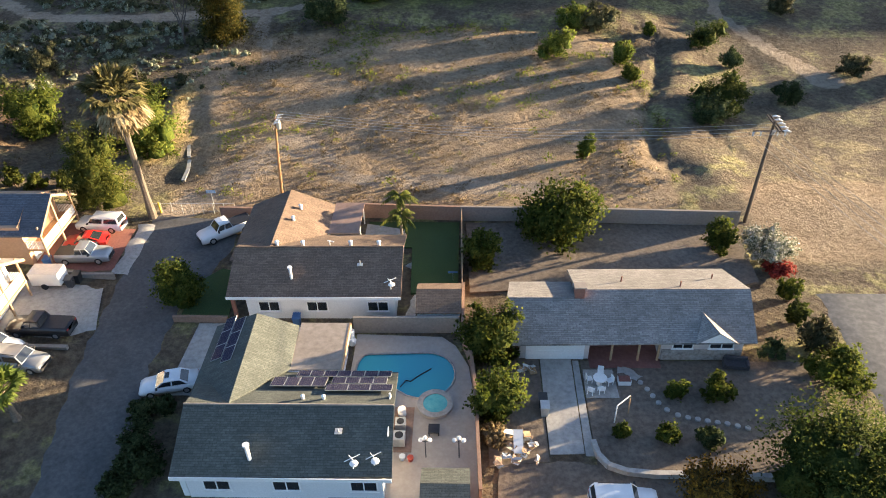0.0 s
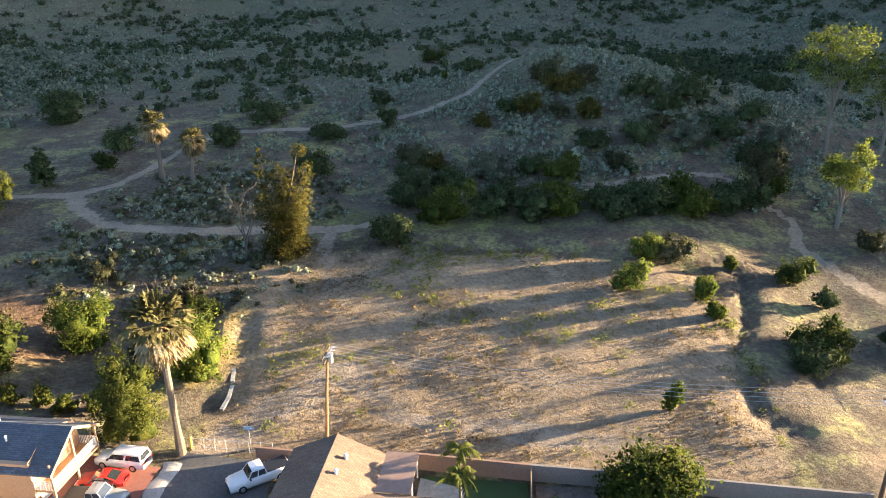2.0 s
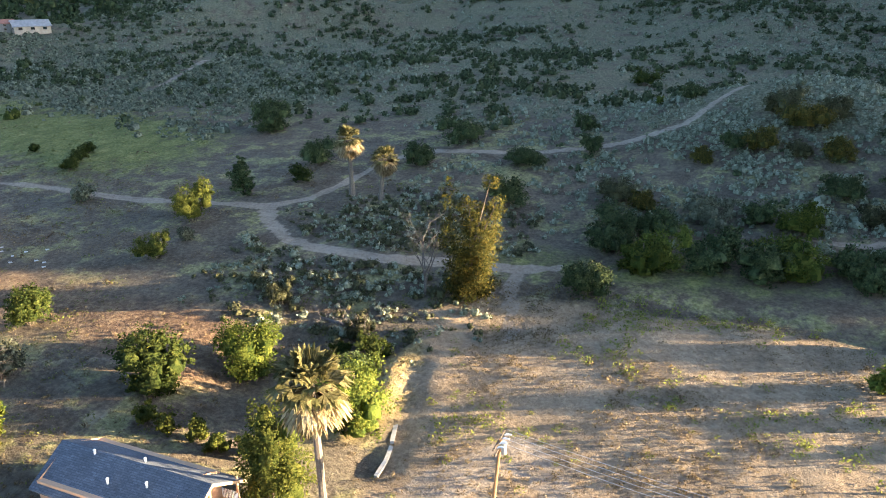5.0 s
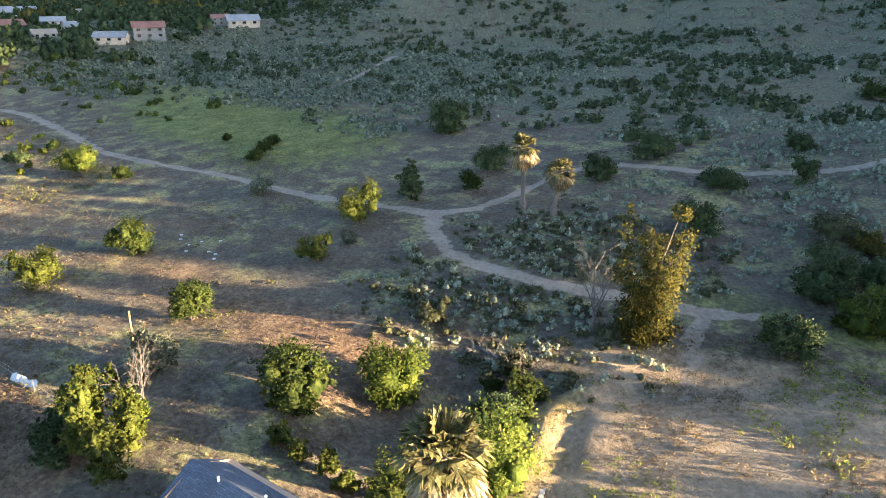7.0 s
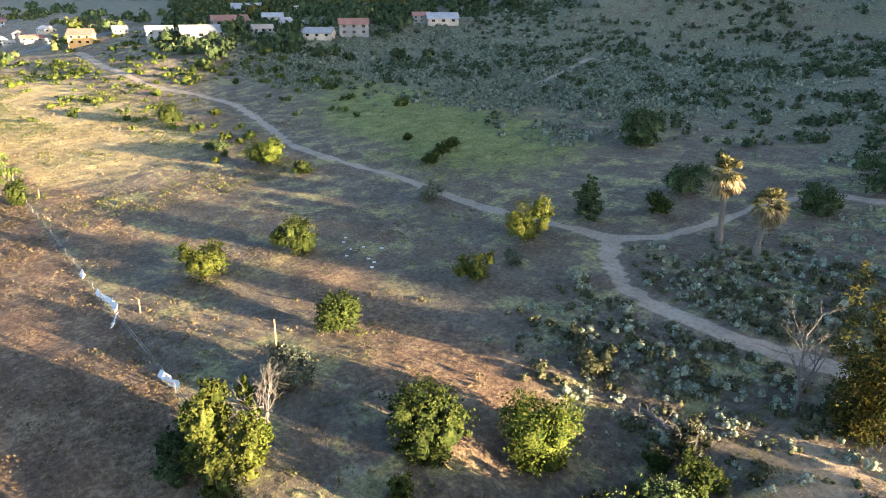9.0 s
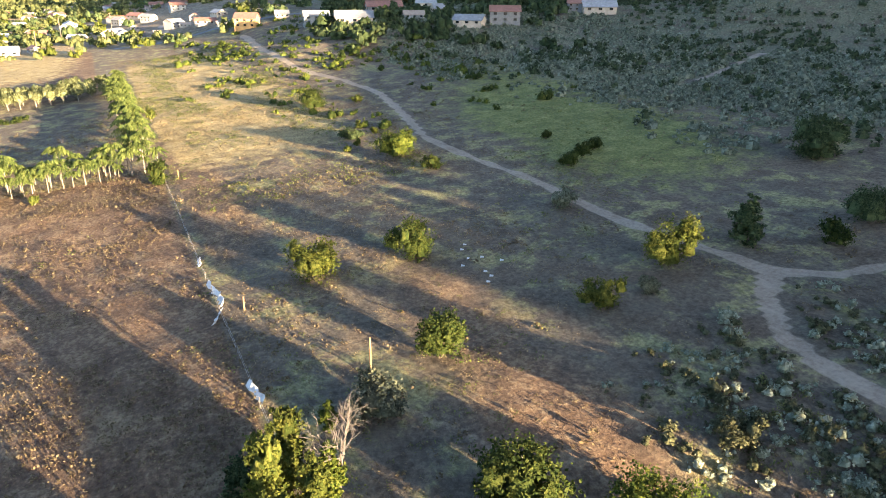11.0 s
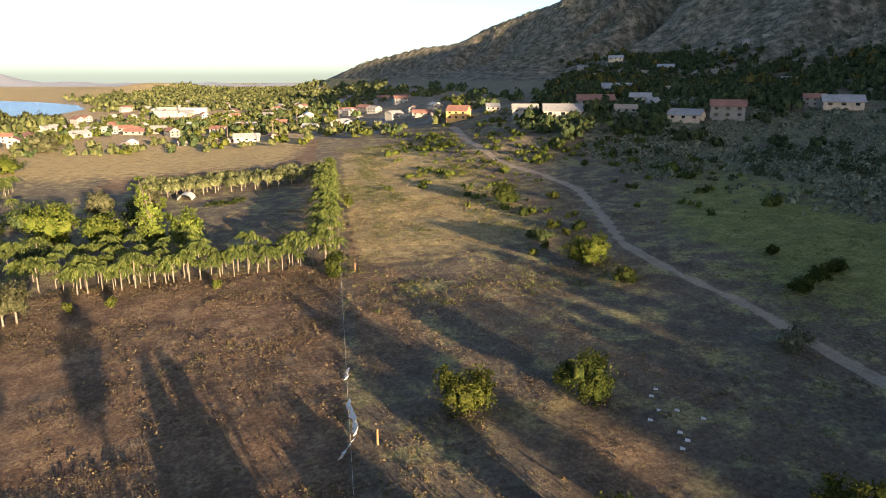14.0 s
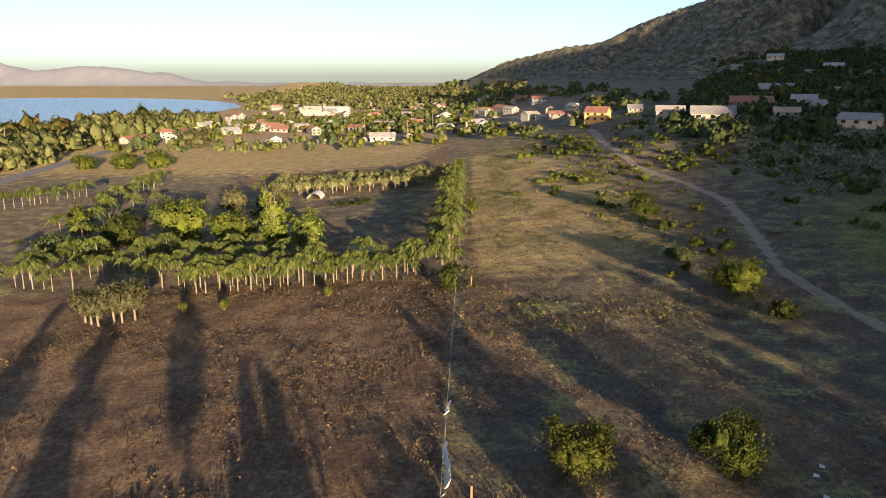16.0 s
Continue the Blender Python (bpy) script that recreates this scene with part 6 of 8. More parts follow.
def vehicle(name, label, x, y, turn, kind, color, length=4.6, width=1.82, lift=0.1, roof_color=None):
    """A parked car: body lofted along its length, cabin, glass, wheels and lamps. It faces +x."""
    v = thing(name, label, "car" if kind != "pickup" else "pickup truck", x, y, float(height(x, y)) + lift, turn)
    hl, hw = length / 2, width / 2
    tall = {"sedan": 1.42, "sport": 1.22, "suv": 1.72, "wagon": 1.75, "pickup": 1.82}[kind]
    belt = {"sedan": 0.92, "sport": 0.8, "suv": 1.08, "wagon": 1.08, "pickup": 1.12}[kind]
    hood = belt - (0.06 if kind in ("suv", "wagon", "pickup") else 0.12)
    # stations from the tail to the nose: place, half width, top
    rear_top = {"sedan": belt, "sport": belt + 0.02, "suv": belt, "wagon": belt, "pickup": belt}[kind]
    st = [(-hl, hw * 0.82, rear_top - 0.14), (-hl + 0.12, hw * 0.95, rear_top - 0.02), (-hl * 0.5, hw, belt), (hl * 0.15, hw, belt), (hl * 0.42, hw * 0.99, hood + 0.03), (hl * 0.85, hw * 0.95, hood - 0.06), (hl - 0.08, hw * 0.86, hood - 0.2), (hl, hw * 0.74, hood - 0.36)]
    ring = lambda px, w, top: [(px, -w * 0.92, 0.24), (px, -w, 0.45), (px, -w, top - 0.2), (px, -w * 0.9, top), (px, 0, top + 0.03), (px, w * 0.9, top), (px, w, top - 0.2), (px, w, 0.45), (px, w * 0.92, 0.24)]
    b, n = Shape(), 9
    b.add([p for s in st for p in ring(*s)], [(i * n + k, i * n + (k + 1) % n, (i + 1) * n + (k + 1) % n, (i + 1) * n + k) for i in range(len(st) - 1) for k in range(n)] + [tuple(range(n)), tuple(range((len(st) - 1) * n, len(st) * n))[::-1]])
    b.part("body", color, v, "", True)
    # cabin: base and roof corners
    f0, f1 = {"sedan": (0.42, 0.08), "sport": (0.36, 0.0), "suv": (0.42, 0.2), "wagon": (0.4, 0.2), "pickup": (0.42, 0.24)}[kind]
    r0, r1 = {"sedan": (-0.72, -0.42), "sport": (-0.78, -0.3), "suv": (-0.97, -0.86), "wagon": (-0.97, -0.9), "pickup": (-0.2, -0.14)}[kind]
    bw, tw = hw * 0.92, hw * 0.76
    base = [(f0 * hl, -bw, belt - 0.02), (f0 * hl, bw, belt - 0.02), (r0 * hl, bw, belt - 0.02), (r0 * hl, -bw, belt - 0.02)]
    top = [(f1 * hl, -tw, tall - 0.05), (f1 * hl, tw, tall - 0.05), (r1 * hl, tw, tall - 0.05), (r1 * hl, -tw, tall - 0.05)]
    mid = [((f1 + r1) / 2 * hl, -tw * 0.7, tall), ((f1 + r1) / 2 * hl, tw * 0.7, tall)]
    Shape().add(base + top + mid, [(0, 1, 5, 4), (1, 2, 6, 5), (2, 3, 7, 6), (3, 0, 4, 7), (4, 5, 9, 8), (5, 6, 9), (6, 7, 8, 9), (7, 4, 8)]).part("cabin", roof_color or color, v)

    def glass(nm, a, b2, c, d, e=0.1, lo=0.12, hi=0.86):
        a, b2, c, d = (Vector(p) for p in (a, b2, c, d))
        nrm = (b2 - a).cross(d - a).normalized() * 0.012
        q = []
        for s, t in ((e, lo), (1 - e, lo), (1 - e, hi), (e, hi)):
            q.append(a.lerp(b2, s).lerp(d.lerp(c, s), t) + nrm)
        Shape().add(q, [(0, 1, 2, 3)]).part(nm, mat_dark_glass, v)

    glass("windscreen", base[0], base[1], top[1], top[0], 0.06, 0.1, 0.95)
    glass("rear_window", base[2], base[3], top[3], top[2], 0.1, 0.12, 0.9)
    for p0, p1, t1, t0 in ((base[1], base[2], top[2], top[1]), (base[3], base[0], top[0], top[3])):
        p0, p1, t1, t0 = (Vector(p) for p in (p0, p1, t1, t0))
        glass("side_window", p0, p0.lerp(p1, 0.5), t0.lerp(t1, 0.5), t0, 0.06)
        glass("side_window", p0.lerp(p1, 0.5), p1, t1, t0.lerp(t1, 0.5), 0.06)
    if kind == "pickup":
        Shape().box(-hl * 0.95, r0 * hl - 0.05, -hw * 0.82, hw * 0.82, belt + 0.03, belt + 0.045).part("bed_cover", mat_black_trim, v, "black cargo bed")
    if kind == "sedan":
        Shape().box(r1 * hl * 0.2, f1 * hl * 0.8, -tw * 0.45, tw * 0.45, tall + 0.0, tall + 0.012).part("sunroof", mat_dark_glass, v)
    if kind == "suv":
        for s in (-1, 1):
            Shape().tube([(r1 * hl * 0.9, s * tw * 0.85, tall + 0.05), (f1 * hl * 0.8, s * tw * 0.85, tall + 0.05)], 0.03, 5).part("roof_rail", mat_black_trim, v)
    wr = 0.36 if kind in ("pickup", "suv", "wagon") else 0.31
    for sx in (-0.6, 0.62):
        for s in (-1, 1):
            w = Shape().tube([(sx * hl, s * (hw - 0.2), wr), (sx * hl, s * (hw + 0.015), wr)], wr, 14).part("tyre", mat_tyre, v)
            Shape().tube([(sx * hl, s * (hw - 0.02), wr), (sx * hl, s * (hw + 0.025), wr)], wr * 0.62, 10).part("rim", mat_chrome, v).parent = w
    for s in (-1, 1):
        Shape().box(hl - 0.2, hl - 0.05, s * hw * 0.62 - 0.17, s * hw * 0.62 + 0.17, hood - 0.34, hood - 0.2).part("headlight", mat_lamp_clear, v)
        Shape().box(-hl - 0.01, -hl + 0.1, s * hw * 0.7 - 0.12, s * hw * 0.7 + 0.12, belt - 0.3, belt - 0.14).part("tail_light", mat_lamp_red, v)
        Shape().box(f0 * hl - 0.25, f0 * hl - 0.1, s * (hw + 0.1) - 0.1, s * (hw + 0.1) + 0.1, belt + 0.02, belt + 0.16).part("mirror", mat_black_trim, v)
    Shape().box(hl - 0.06, hl + 0.03, -hw * 0.7, hw * 0.7, 0.3, 0.5).part("bumper", mat_black_trim if kind != "sedan" else color, v)
    return v


p_white, p_red, p_silver, p_black, p_grey = paint("white_paint", (0.75, 0.75, 0.75)), paint("red_paint", (0.55, 0.02, 0.015)), paint("silver_paint", (0.42, 0.43, 0.44), 0.3, 0.6, 0.5), paint("black_paint", (0.015, 0.015, 0.017)), paint("grey_paint", (0.28, 0.29, 0.3), 0.3, 0.6, 0.4)
vehicle("white_sedan", "white sedan parked across the driveway mouth", -22.6, 38.8, 193, "sedan", p_white, 4.6, lift=0.09)
vehicle("white_pickup", "white pickup truck with dark bed on the street", -23.8, 59.9, 218, "pickup", p_white, 5.7, 2.0, 0.1)
vehicle("silver_pickup", "silver pickup truck parked on red paving", -36.4, 54.9, 2, "pickup", p_silver, 5.3, 1.9, 0.13)
vehicle("red_sports_car", "low red sports car parked on red paving", -37.3, 57.3, 186, "sport", p_red, 4.4, 1.8, 0.13)
vehicle("white_wagon", "white estate car parked beside the pine", -36.8, 60.0, 176, "wagon", p_white, 5.0, 1.85, 0.13)
vehicle("black_pickup", "dusty black pickup truck on the concrete drive", -36.0, 44.9, 178, "pickup", p_black, 5.8, 2.0, 0.13)
vehicle("grey_suv", "grey sport utility car parked on dirt", -36.0, 41.0, -8, "suv", p_grey, 4.9, 1.9, 0.0)
vehicle("white_van", "white car parked behind the grey one", -38.8, 42.4, -8, "wagon", p_white, 4.8, 1.85, 0.0)
vehicle("white_suv", "white sport utility car with black roof rails", 11.9, 28.4, 0, "suv", p_white, 4.6, 1.85, 0.06)
tr = thing("box_trailer", "white box trailer with a grey roof", "trailer", -37.9, 51.0, float(height(-37.9, 51.0)) + 0.12, 0)
Shape().box(-1.5, 1.3, -0.8, 0.8, 0.45, 1.75).part("box", p_white, tr)
Shape().box(-1.52, 1.32, -0.82, 0.82, 1.75, 1.82).part("roof", mat_metal, tr)
Shape().tube([(1.3, 0, 0.5), (2.3, 0, 0.5)], 0.05, 6).part("drawbar", mat_black_trim, tr)
for s in (-1, 1):
    Shape().tube([(-0.3, s * 0.7, 0.32), (-0.3, s * 0.86, 0.32)], 0.32, 12).part("wheel", mat_tyre, tr)


# ---- poles, fences and yard things ----
mat_pole = surface("pole_timber", [(0.2, 0.1, 0.045), (0.36, 0.2, 0.09)], 6, 0.85, bump=0.4)
mat_dark_pole = surface("creosoted_timber", [(0.06, 0.045, 0.035), (0.12, 0.085, 0.06)], 6, 0.85, bump=0.4)
mat_insulator = surface("glazed_white", [(0.7, 0.7, 0.7), (0.8, 0.8, 0.8)], 5, 0.2, 0, 0, 0)
mat_blue = surface("blue_plastic", [(0.03, 0.09, 0.22), (0.05, 0.14, 0.32)], 5, 0.5, 0, 0, 0)
mat_rust = surface("rusty_junk", [(0.1, 0.06, 0.04), (0.3, 0.2, 0.13), (0.5, 0.45, 0.4)], 4, 0.8)
mat_rattan = surface("dark_fabric", [(0.03, 0.03, 0.035), (0.08, 0.075, 0.08)], 8, 0.9)

pole_a = thing("utility_pole", "orange-brown timber utility pole with transformer and white insulators", "utility pole", -19.3, 66.6)
Shape().tube([(0, 0, -0.5), (0.35, 0, 5), (0.75, 0, 9.6)], [0.17, 0.15, 0.12], 9).part("mast", mat_pole, pole_a)
Shape().tube([(1.05, -0.1, 8.5), (1.05, -0.1, 9.5)], 0.24, 10).part("transformer", mat_metal, pole_a, "pale grey transformer can")
for dx, z in ((0.55, 9.3), (0.7, 8.9)):
    Shape().box(dx - 0.05, dx + 0.05, -1.3, 1.5, z, z + 0.12).part("crossarm", mat_dark_pole, pole_a)
for k in range(4):
    Shape().tube([(0.75, -0.9 + 0.6 * k, 9.4), (0.95, -0.9 + 0.6 * k, 9.55), (1.35, -0.9 + 0.6 * k, 9.6)], [0.05, 0.1, 0.05], 7).part("insulator", mat_insulator, pole_a)
pole_b = thing("utility_pole", "dark timber utility pole with two crossarms and white insulators", "utility pole", 30.1, 61.8)
Shape().tube([(0, 0, -0.5), (0.1, 0, 5), (0.25, 0, 11.6)], [0.2, 0.17, 0.14], 9).part("mast", mat_dark_pole, pole_b)
Shape().box(-1.5, 1.7, 0.1, 0.22, 10.4, 10.54).part("crossarm", mat_dark_pole, pole_b)
Shape().box(0.15, 0.27, -1.6, 1.8, 11.2, 11.34).part("crossarm", mat_dark_pole, pole_b)
Shape().box(0.45, 0.57, -1.6, 1.8, 11.2, 11.34).part("crossarm", mat_dark_pole, pole_b)
for k in range(5):
    Shape().tube([(0.5, -1.5 + 0.75 * k, 11.3), (0.9, -1.5 + 0.75 * k, 11.35), (1.3, -1.5 + 0.75 * k, 11.2)], [0.05, 0.12, 0.06], 7).part("insulator", mat_insulator, pole_b)
for x in (-1.4, -0.7, 0.9, 1.6):
    Shape().tube([(x, 0.16, 10.4), (x, 0.16, 9.9)], [0.1, 0.05], 7).part("insulator", mat_insulator, pole_b)
Shape().tube([(0.3, 0.0, 10.2), (0.3, -0.3, 10.7)], 0.16, 8).part("transformer", mat_metal, pole_b)


def wire(x0, y0, z0, x1, y1, z1, sag):
    pts = [(x0 + (x1 - x0) * f, y0 + (y1 - y0) * f, z0 + (z1 - z0) * f - sag * 4 * f * (1 - f)) for f in np.linspace(0, 1, 15)]
    tagged(Shape().tube(pts, 0.016, 3, False).part("power_line", mat_metal), "thin power line slung between the poles", "power line", "power lines")


for k in range(4):
    wire(-18.3, 65.7 + 0.6 * k, 10.0 + float(height(-19.3, 66.6)), 31.2, 60.4 + 0.75 * k, 11.2, 1.3)
    wire(29.0 + 0.9 * k, 61.9, 9.9, 44.0 + 0.9 * k, 12.0, 10.6, 1.0)

# chain-link gate at the street end
gate = thing("chain_link_fence", "rusty chain-link fence and gate at the street end", "fence", -28, 63.6)
for k in range(9):
    x = -5 + k * 1.15
    z = float(height(-28 + x, 63.6)) - float(height(-28, 63.6))
    Shape().tube([(x, 0.1 * math.sin(k), z - 0.2), (x, 0.1 * math.sin(k), z + 1.3)], 0.035, 5).part("post", mat_metal, gate)
Shape().tube([(-5, 0, 1.3), (4.2, 0, 1.25)], 0.025, 5).part("rail", mat_metal, gate)
Shape().tube([(-5, 0, 0.35), (4.2, 0, 0.3)], 0.02, 5).part("rail", mat_metal, gate)
Shape().box(-4.0, -3.85, -0.2, -0.05, -0.2, 1.5).part("bollard", surface("yellow_paint", [(0.5, 0.35, 0.03), (0.65, 0.48, 0.06)], 6, 0.6), gate, "yellow bollard")
sign = thing("street_sign", "blue street sign on a thin metal post", "sign", -26.2, 64.2)
Shape().tube([(0, 0, -0.2), (0, 0, 2.3)], 0.035, 6).part("post", mat_metal, sign)
Shape().box(-0.5, 0.5, -0.02, 0.02, 2.2, 2.55).part("plate", surface("pale_blue_sign", [(0.25, 0.4, 0.55), (0.35, 0.5, 0.65)], 6, 0.4), sign)
for k in range(3):
    Shape().box(-0.36 + 0.25 * k, -0.18 + 0.25 * k, -0.03, -0.02, 2.33, 2.42).part("bar", mat_trim, sign)

# poolside
for x in (-1.6, 0.8):
    lamp = thing("garden_lamp", "black garden lamp with white glass globes", "lamp", x, 32.2, 0.16, group="globe lamps by the pool")
    Shape().tube([(0, 0, 0), (0, 0, 2.0)], 0.04, 7).part("stem", mat_black_trim, lamp)
    for dx, dz in ((-0.33, 1.95), (0.33, 1.95), (0, 2.2)):
        Shape().tube([(0, 0, 1.75), (dx, 0, dz - 0.15)], 0.025, 5).part("arm", mat_black_trim, lamp)
        Shape().dome((dx, 0, dz), 0.17, 0.17, 0.17, 12, 6, -0.99).part("globe", mat_insulator, lamp, "white glass globe", True)
fire = thing("fire_pit", "square dark metal fire pit on the deck", "fire pit", -1.1, 34.5, 0.16)
Shape().box(-0.42, 0.42, -0.42, 0.42, 0.3, 0.42).part("top", mat_black_trim, fire)
for sx in (-0.36, 0.36):
    for sy in (-0.36, 0.36):
        Shape().box(sx - 0.04, sx + 0.04, sy - 0.04, sy + 0.04, 0, 0.3).part("leg", mat_black_trim, fire)
slab_on("equipment_pad", "dark recess for pool equipment", [(-4.2, 32.6), (-2.7, 32.6), (-2.7, 36.8), (-4.2, 36.8)], mat_block_brown, 0.18, "pad")
for nm, lab, y, w, h in (("air_conditioner", "pale grey air conditioner beside the house", 33.4, 0.42, 0.85), ("pool_heater", "beige pool heater beside the house", 34.7, 0.38, 0.8)):
    u = thing(nm, lab, "appliance", -3.6, y, 0.3)
    Shape().box(-w, w, -w, w, 0, h).part("case", mat_metal, u)
    Shape().tube([(0, 0, h), (0, 0, h + 0.03)], w * 0.75, 14).part("grille", mat_black_trim, u)
tank = thing("filter_tank", "white round pool filter tank", "tank", -3.6, 36.0, 0.3)
Shape().tube([(0, 0, 0), (0, 0, 0.6)], 0.32, 12).dome((0, 0, 0.6), 0.32, 0.32, 0.25, 12, 4, 0.0).part("shell", mat_white_metal, tank, "", True)
for nm, x, y, m in (("flower_pot", -3.3, 32.0, mat_white_metal), ("flower_pot", -2.7, 31.9, surface("red_clay", [(0.4, 0.05, 0.03), (0.55, 0.1, 0.06)], 6, 0.7))):
    tagged(Shape().tube([(x, y, 0.16), (x, y, 0.55)], [0.16, 0.24], 10).part(nm, m), "small round pot on the pool deck", "pot")
ch = thing("slide_chair", "white curved plastic pool chair", "chair", -8.5, 43.8 - 0.3, 0.16)
Shape().tube([(0, 0, 0.3), (0.1, 0.5, 0.35)], [0.35, 0.3], 10).part("seat", mat_white_metal, ch)
Shape().tube([(-0.1, 0.5, 0.3), (-0.1, 0.7, 1.2)], [0.32, 0.36], 10).part("backrest", mat_white_metal, ch)


def shed(name, label, x0, x1, y0, y1, h, roof_mat, wall_mat):
    b = thing(name, label, "shed", (x0 + x1) / 2, (y0 + y1) / 2, 0)
    ym = y0 + (y1 - y0) * 0.62
    Shape(True).box(x0 + 0.15, x1 - 0.15, y0 + 0.15, y1 - 0.15, -0.1, h).part("wall", wall_mat, b)
    roof_slope(b, [(x0, y0, h), (x1, y0, h), (x1, ym, h + 0.75), (x0, ym, h + 0.75)], roof_mat, 0.1)
    roof_slope(b, [(x0, ym, h + 0.75), (x1, ym, h + 0.75), (x1, y1, h + 0.2), (x0, y1, h + 0.2)], roof_mat, 0.1)
    return b


shed("garden_shed", "small white shed with a brown shingle roof", -3.1, 0.85, 45.7, 49.5, 2.0, mat_roof_brown, mat_white_wall)
shed("pool_shed", "small shed with a dark roof beside the pool", -1.7, 1.6, 25.6, 29.8, 2.0, mat_roof_slate, mat_wood)
bird = thing("lawn_sign", "small blue plate on a thin post on the lawn", "sign", 0.0, 52.2, 0.15)
Shape().tube([(0, 0, 0), (0, 0, 1.1)], 0.025, 5).part("post", mat_metal, bird)
Shape().box(-0.45, 0.45, -0.02, 0.02, 1.05, 1.25).part("plate", mat_blue, bird)
for x in (-5.6, -5.3):
    rng = np.random.default_rng(int(-x * 10))
    q = thing("queen_palm", "small queen palm with bright arching fronds", "palm tree", x, 61.4 if x < -5.5 else 58.6)
    hp = 3.6 if x < -5.5 else 3.2
    Shape().tube([(0, 0, -0.2), (0, 0, hp)], [0.16, 0.11], 8).part("trunk", mat_pale_bark, q)
    pinnate_crown(rng, 18, 2.0, 0.75, leaf_palm, q, (0, 0, hp), 8).part("fronds", leaf_yellow, q)

# front yard of the grey-roofed house
tb = thing("patio_table", "round white plastic patio table", "table", 11.9, 39.4, 0.15)
Shape().tube([(0, 0, 0.68), (0, 0, 0.72)], 0.55, 16).part("tabletop", mat_white_metal, tb)
Shape().tube([(0, 0, 0), (0, 0, 0.68)], [0.25, 0.05], 8).part("pedestal", mat_white_metal, tb)
slab_on("patio", "pale paved square under the garden table", [(10.7, 38.0), (13.3, 38.0), (13.2, 41.0), (10.8, 41.0)], mat_concrete, 0.06, "patio")
chair = thing("plastic_chair", "white moulded plastic garden chair", "chair", 12.7, 39.4, 0.15, 200, "plastic chairs at the table")
Shape().box(-0.24, 0.24, -0.24, 0.24, 0.4, 0.44).part("seat", mat_white_metal, chair)
Shape().box(-0.26, -0.21, -0.24, 0.24, 0.44, 0.86).part("backrest", mat_white_metal, chair)
for sx in (-0.2, 0.2):
    for sy in (-0.2, 0.2):
        Shape().box(sx - 0.025, sx + 0.025, sy - 0.025, sy + 0.025, 0, 0.4).part("leg", mat_white_metal, chair)
for x, y, a in ((11.1, 39.6, 10), (11.9, 38.5, 100), (12.1, 40.3, 260), (11.1, 38.4, 60)):
    copy_thing(chair, pose(x, y, 0.15, 0, 0, a))
bn = thing("bench_box", "weathered white crate with a red cushion", "crate", 13.9, 39.6, 0.12)
Shape().box(-0.5, 0.5, -0.35, 0.35, 0, 0.4).part("body", mat_trim, bn)
Shape().box(-0.45, 0.45, -0.3, 0.3, 0.4, 0.46).part("cushion", mat_red_paving, bn)
sw = thing("swing_frame", "white bent pipe frame standing on bare soil", "frame", 12.5, 35.6, 0.05)
Shape().tube([(0, 0, 0), (0, 0, 1.9)], 0.05, 6).part("upright", mat_white_metal, sw)
Shape().tube([(0, 0, 1.9), (1.1, 0.9, 2.0)], 0.05, 6).part("bar", mat_white_metal, sw)
Shape().tube([(1.1, 0.9, 2.0), (1.2, 0.9, 0)], 0.05, 6).part("upright", mat_wood, sw, "orange upright")
so = thing("sofa", "old dark fabric sofa against the house wall", "sofa", 23.2, 41.4, 0.05, -6)
Shape().box(-0.9, 0.9, -0.4, 0.4, 0.1, 0.45).part("seat", mat_rattan, so)
Shape().box(-0.9, 0.9, 0.25, 0.45, 0.45, 0.85).part("backrest", mat_rattan, so)
for s in (-1, 1):
    Shape().box(s * 0.9 - 0.1, s * 0.9 + 0.1, -0.4, 0.4, 0.1, 0.62).part("armrest", mat_rattan, so)
for x, y in ((11.1, 58.6), (12.2, 58.6)):
    c = copy_thing(chair, pose(x, y, 0.2, 0, 0, 80))
    c.name, c["label"], c["group"] = "garden_chair", "faded blue garden chair on dry leaves", "chairs in the back yard"
    for o in c.children:
        o.data = o.data.copy()
        o.data.materials[0] = mat_blue
for k, (x, y, m, lab) in enumerate(((-39.4, 53.6, mat_blue, "blue plastic wheelie bin beside the garage"), (-36.2, 51.0, mat_rattan, "dark grey wheelie bin beside the trailer"), (-35.8, 51.7, mat_black_trim, "black wheelie bin beside the trailer"),
                                    (7.3, 36.4, mat_metal, "grey bin beside the driveway"), (7.2, 37.2, mat_black_trim, "black bin beside the driveway"), (-13.7, 46.3, mat_blue, "blue bin behind the white wall"))):
    b = thing("wheelie_bin", lab, "bin", x, y, group="bins")
    Shape().add([(-0.25, -0.3, 0), (0.25, -0.3, 0), (0.25, 0.3, 0), (-0.25, 0.3, 0), (-0.32, -0.36, 1.0), (0.32, -0.36, 1.0), (0.32, 0.36, 1.0), (-0.32, 0.36, 1.0)], [(3, 2, 1, 0), (0, 1, 5, 4), (1, 2, 6, 5), (2, 3, 7, 6), (3, 0, 4, 7)]).part("body", m, b)
    Shape().slab([(-0.35, -0.4, 1.04), (0.35, -0.4, 1.04), (0.35, 0.4, 1.12), (-0.35, 0.4, 1.12)], 0.06).part("lid", m, b)
rng = np.random.default_rng(5)
junk = ((4.6, 33.0), (5.2, 33.6), (5.6, 32.4), (4.9, 31.8), (5.8, 34.0), (4.2, 32.2), (6.2, 33.2), (5.3, 34.6), (3.6, 31.6), (6.4, 31.8), (6.2, 41.0), (5.8, 40.6), (6.7, 40.8), (4.4, 34.2))
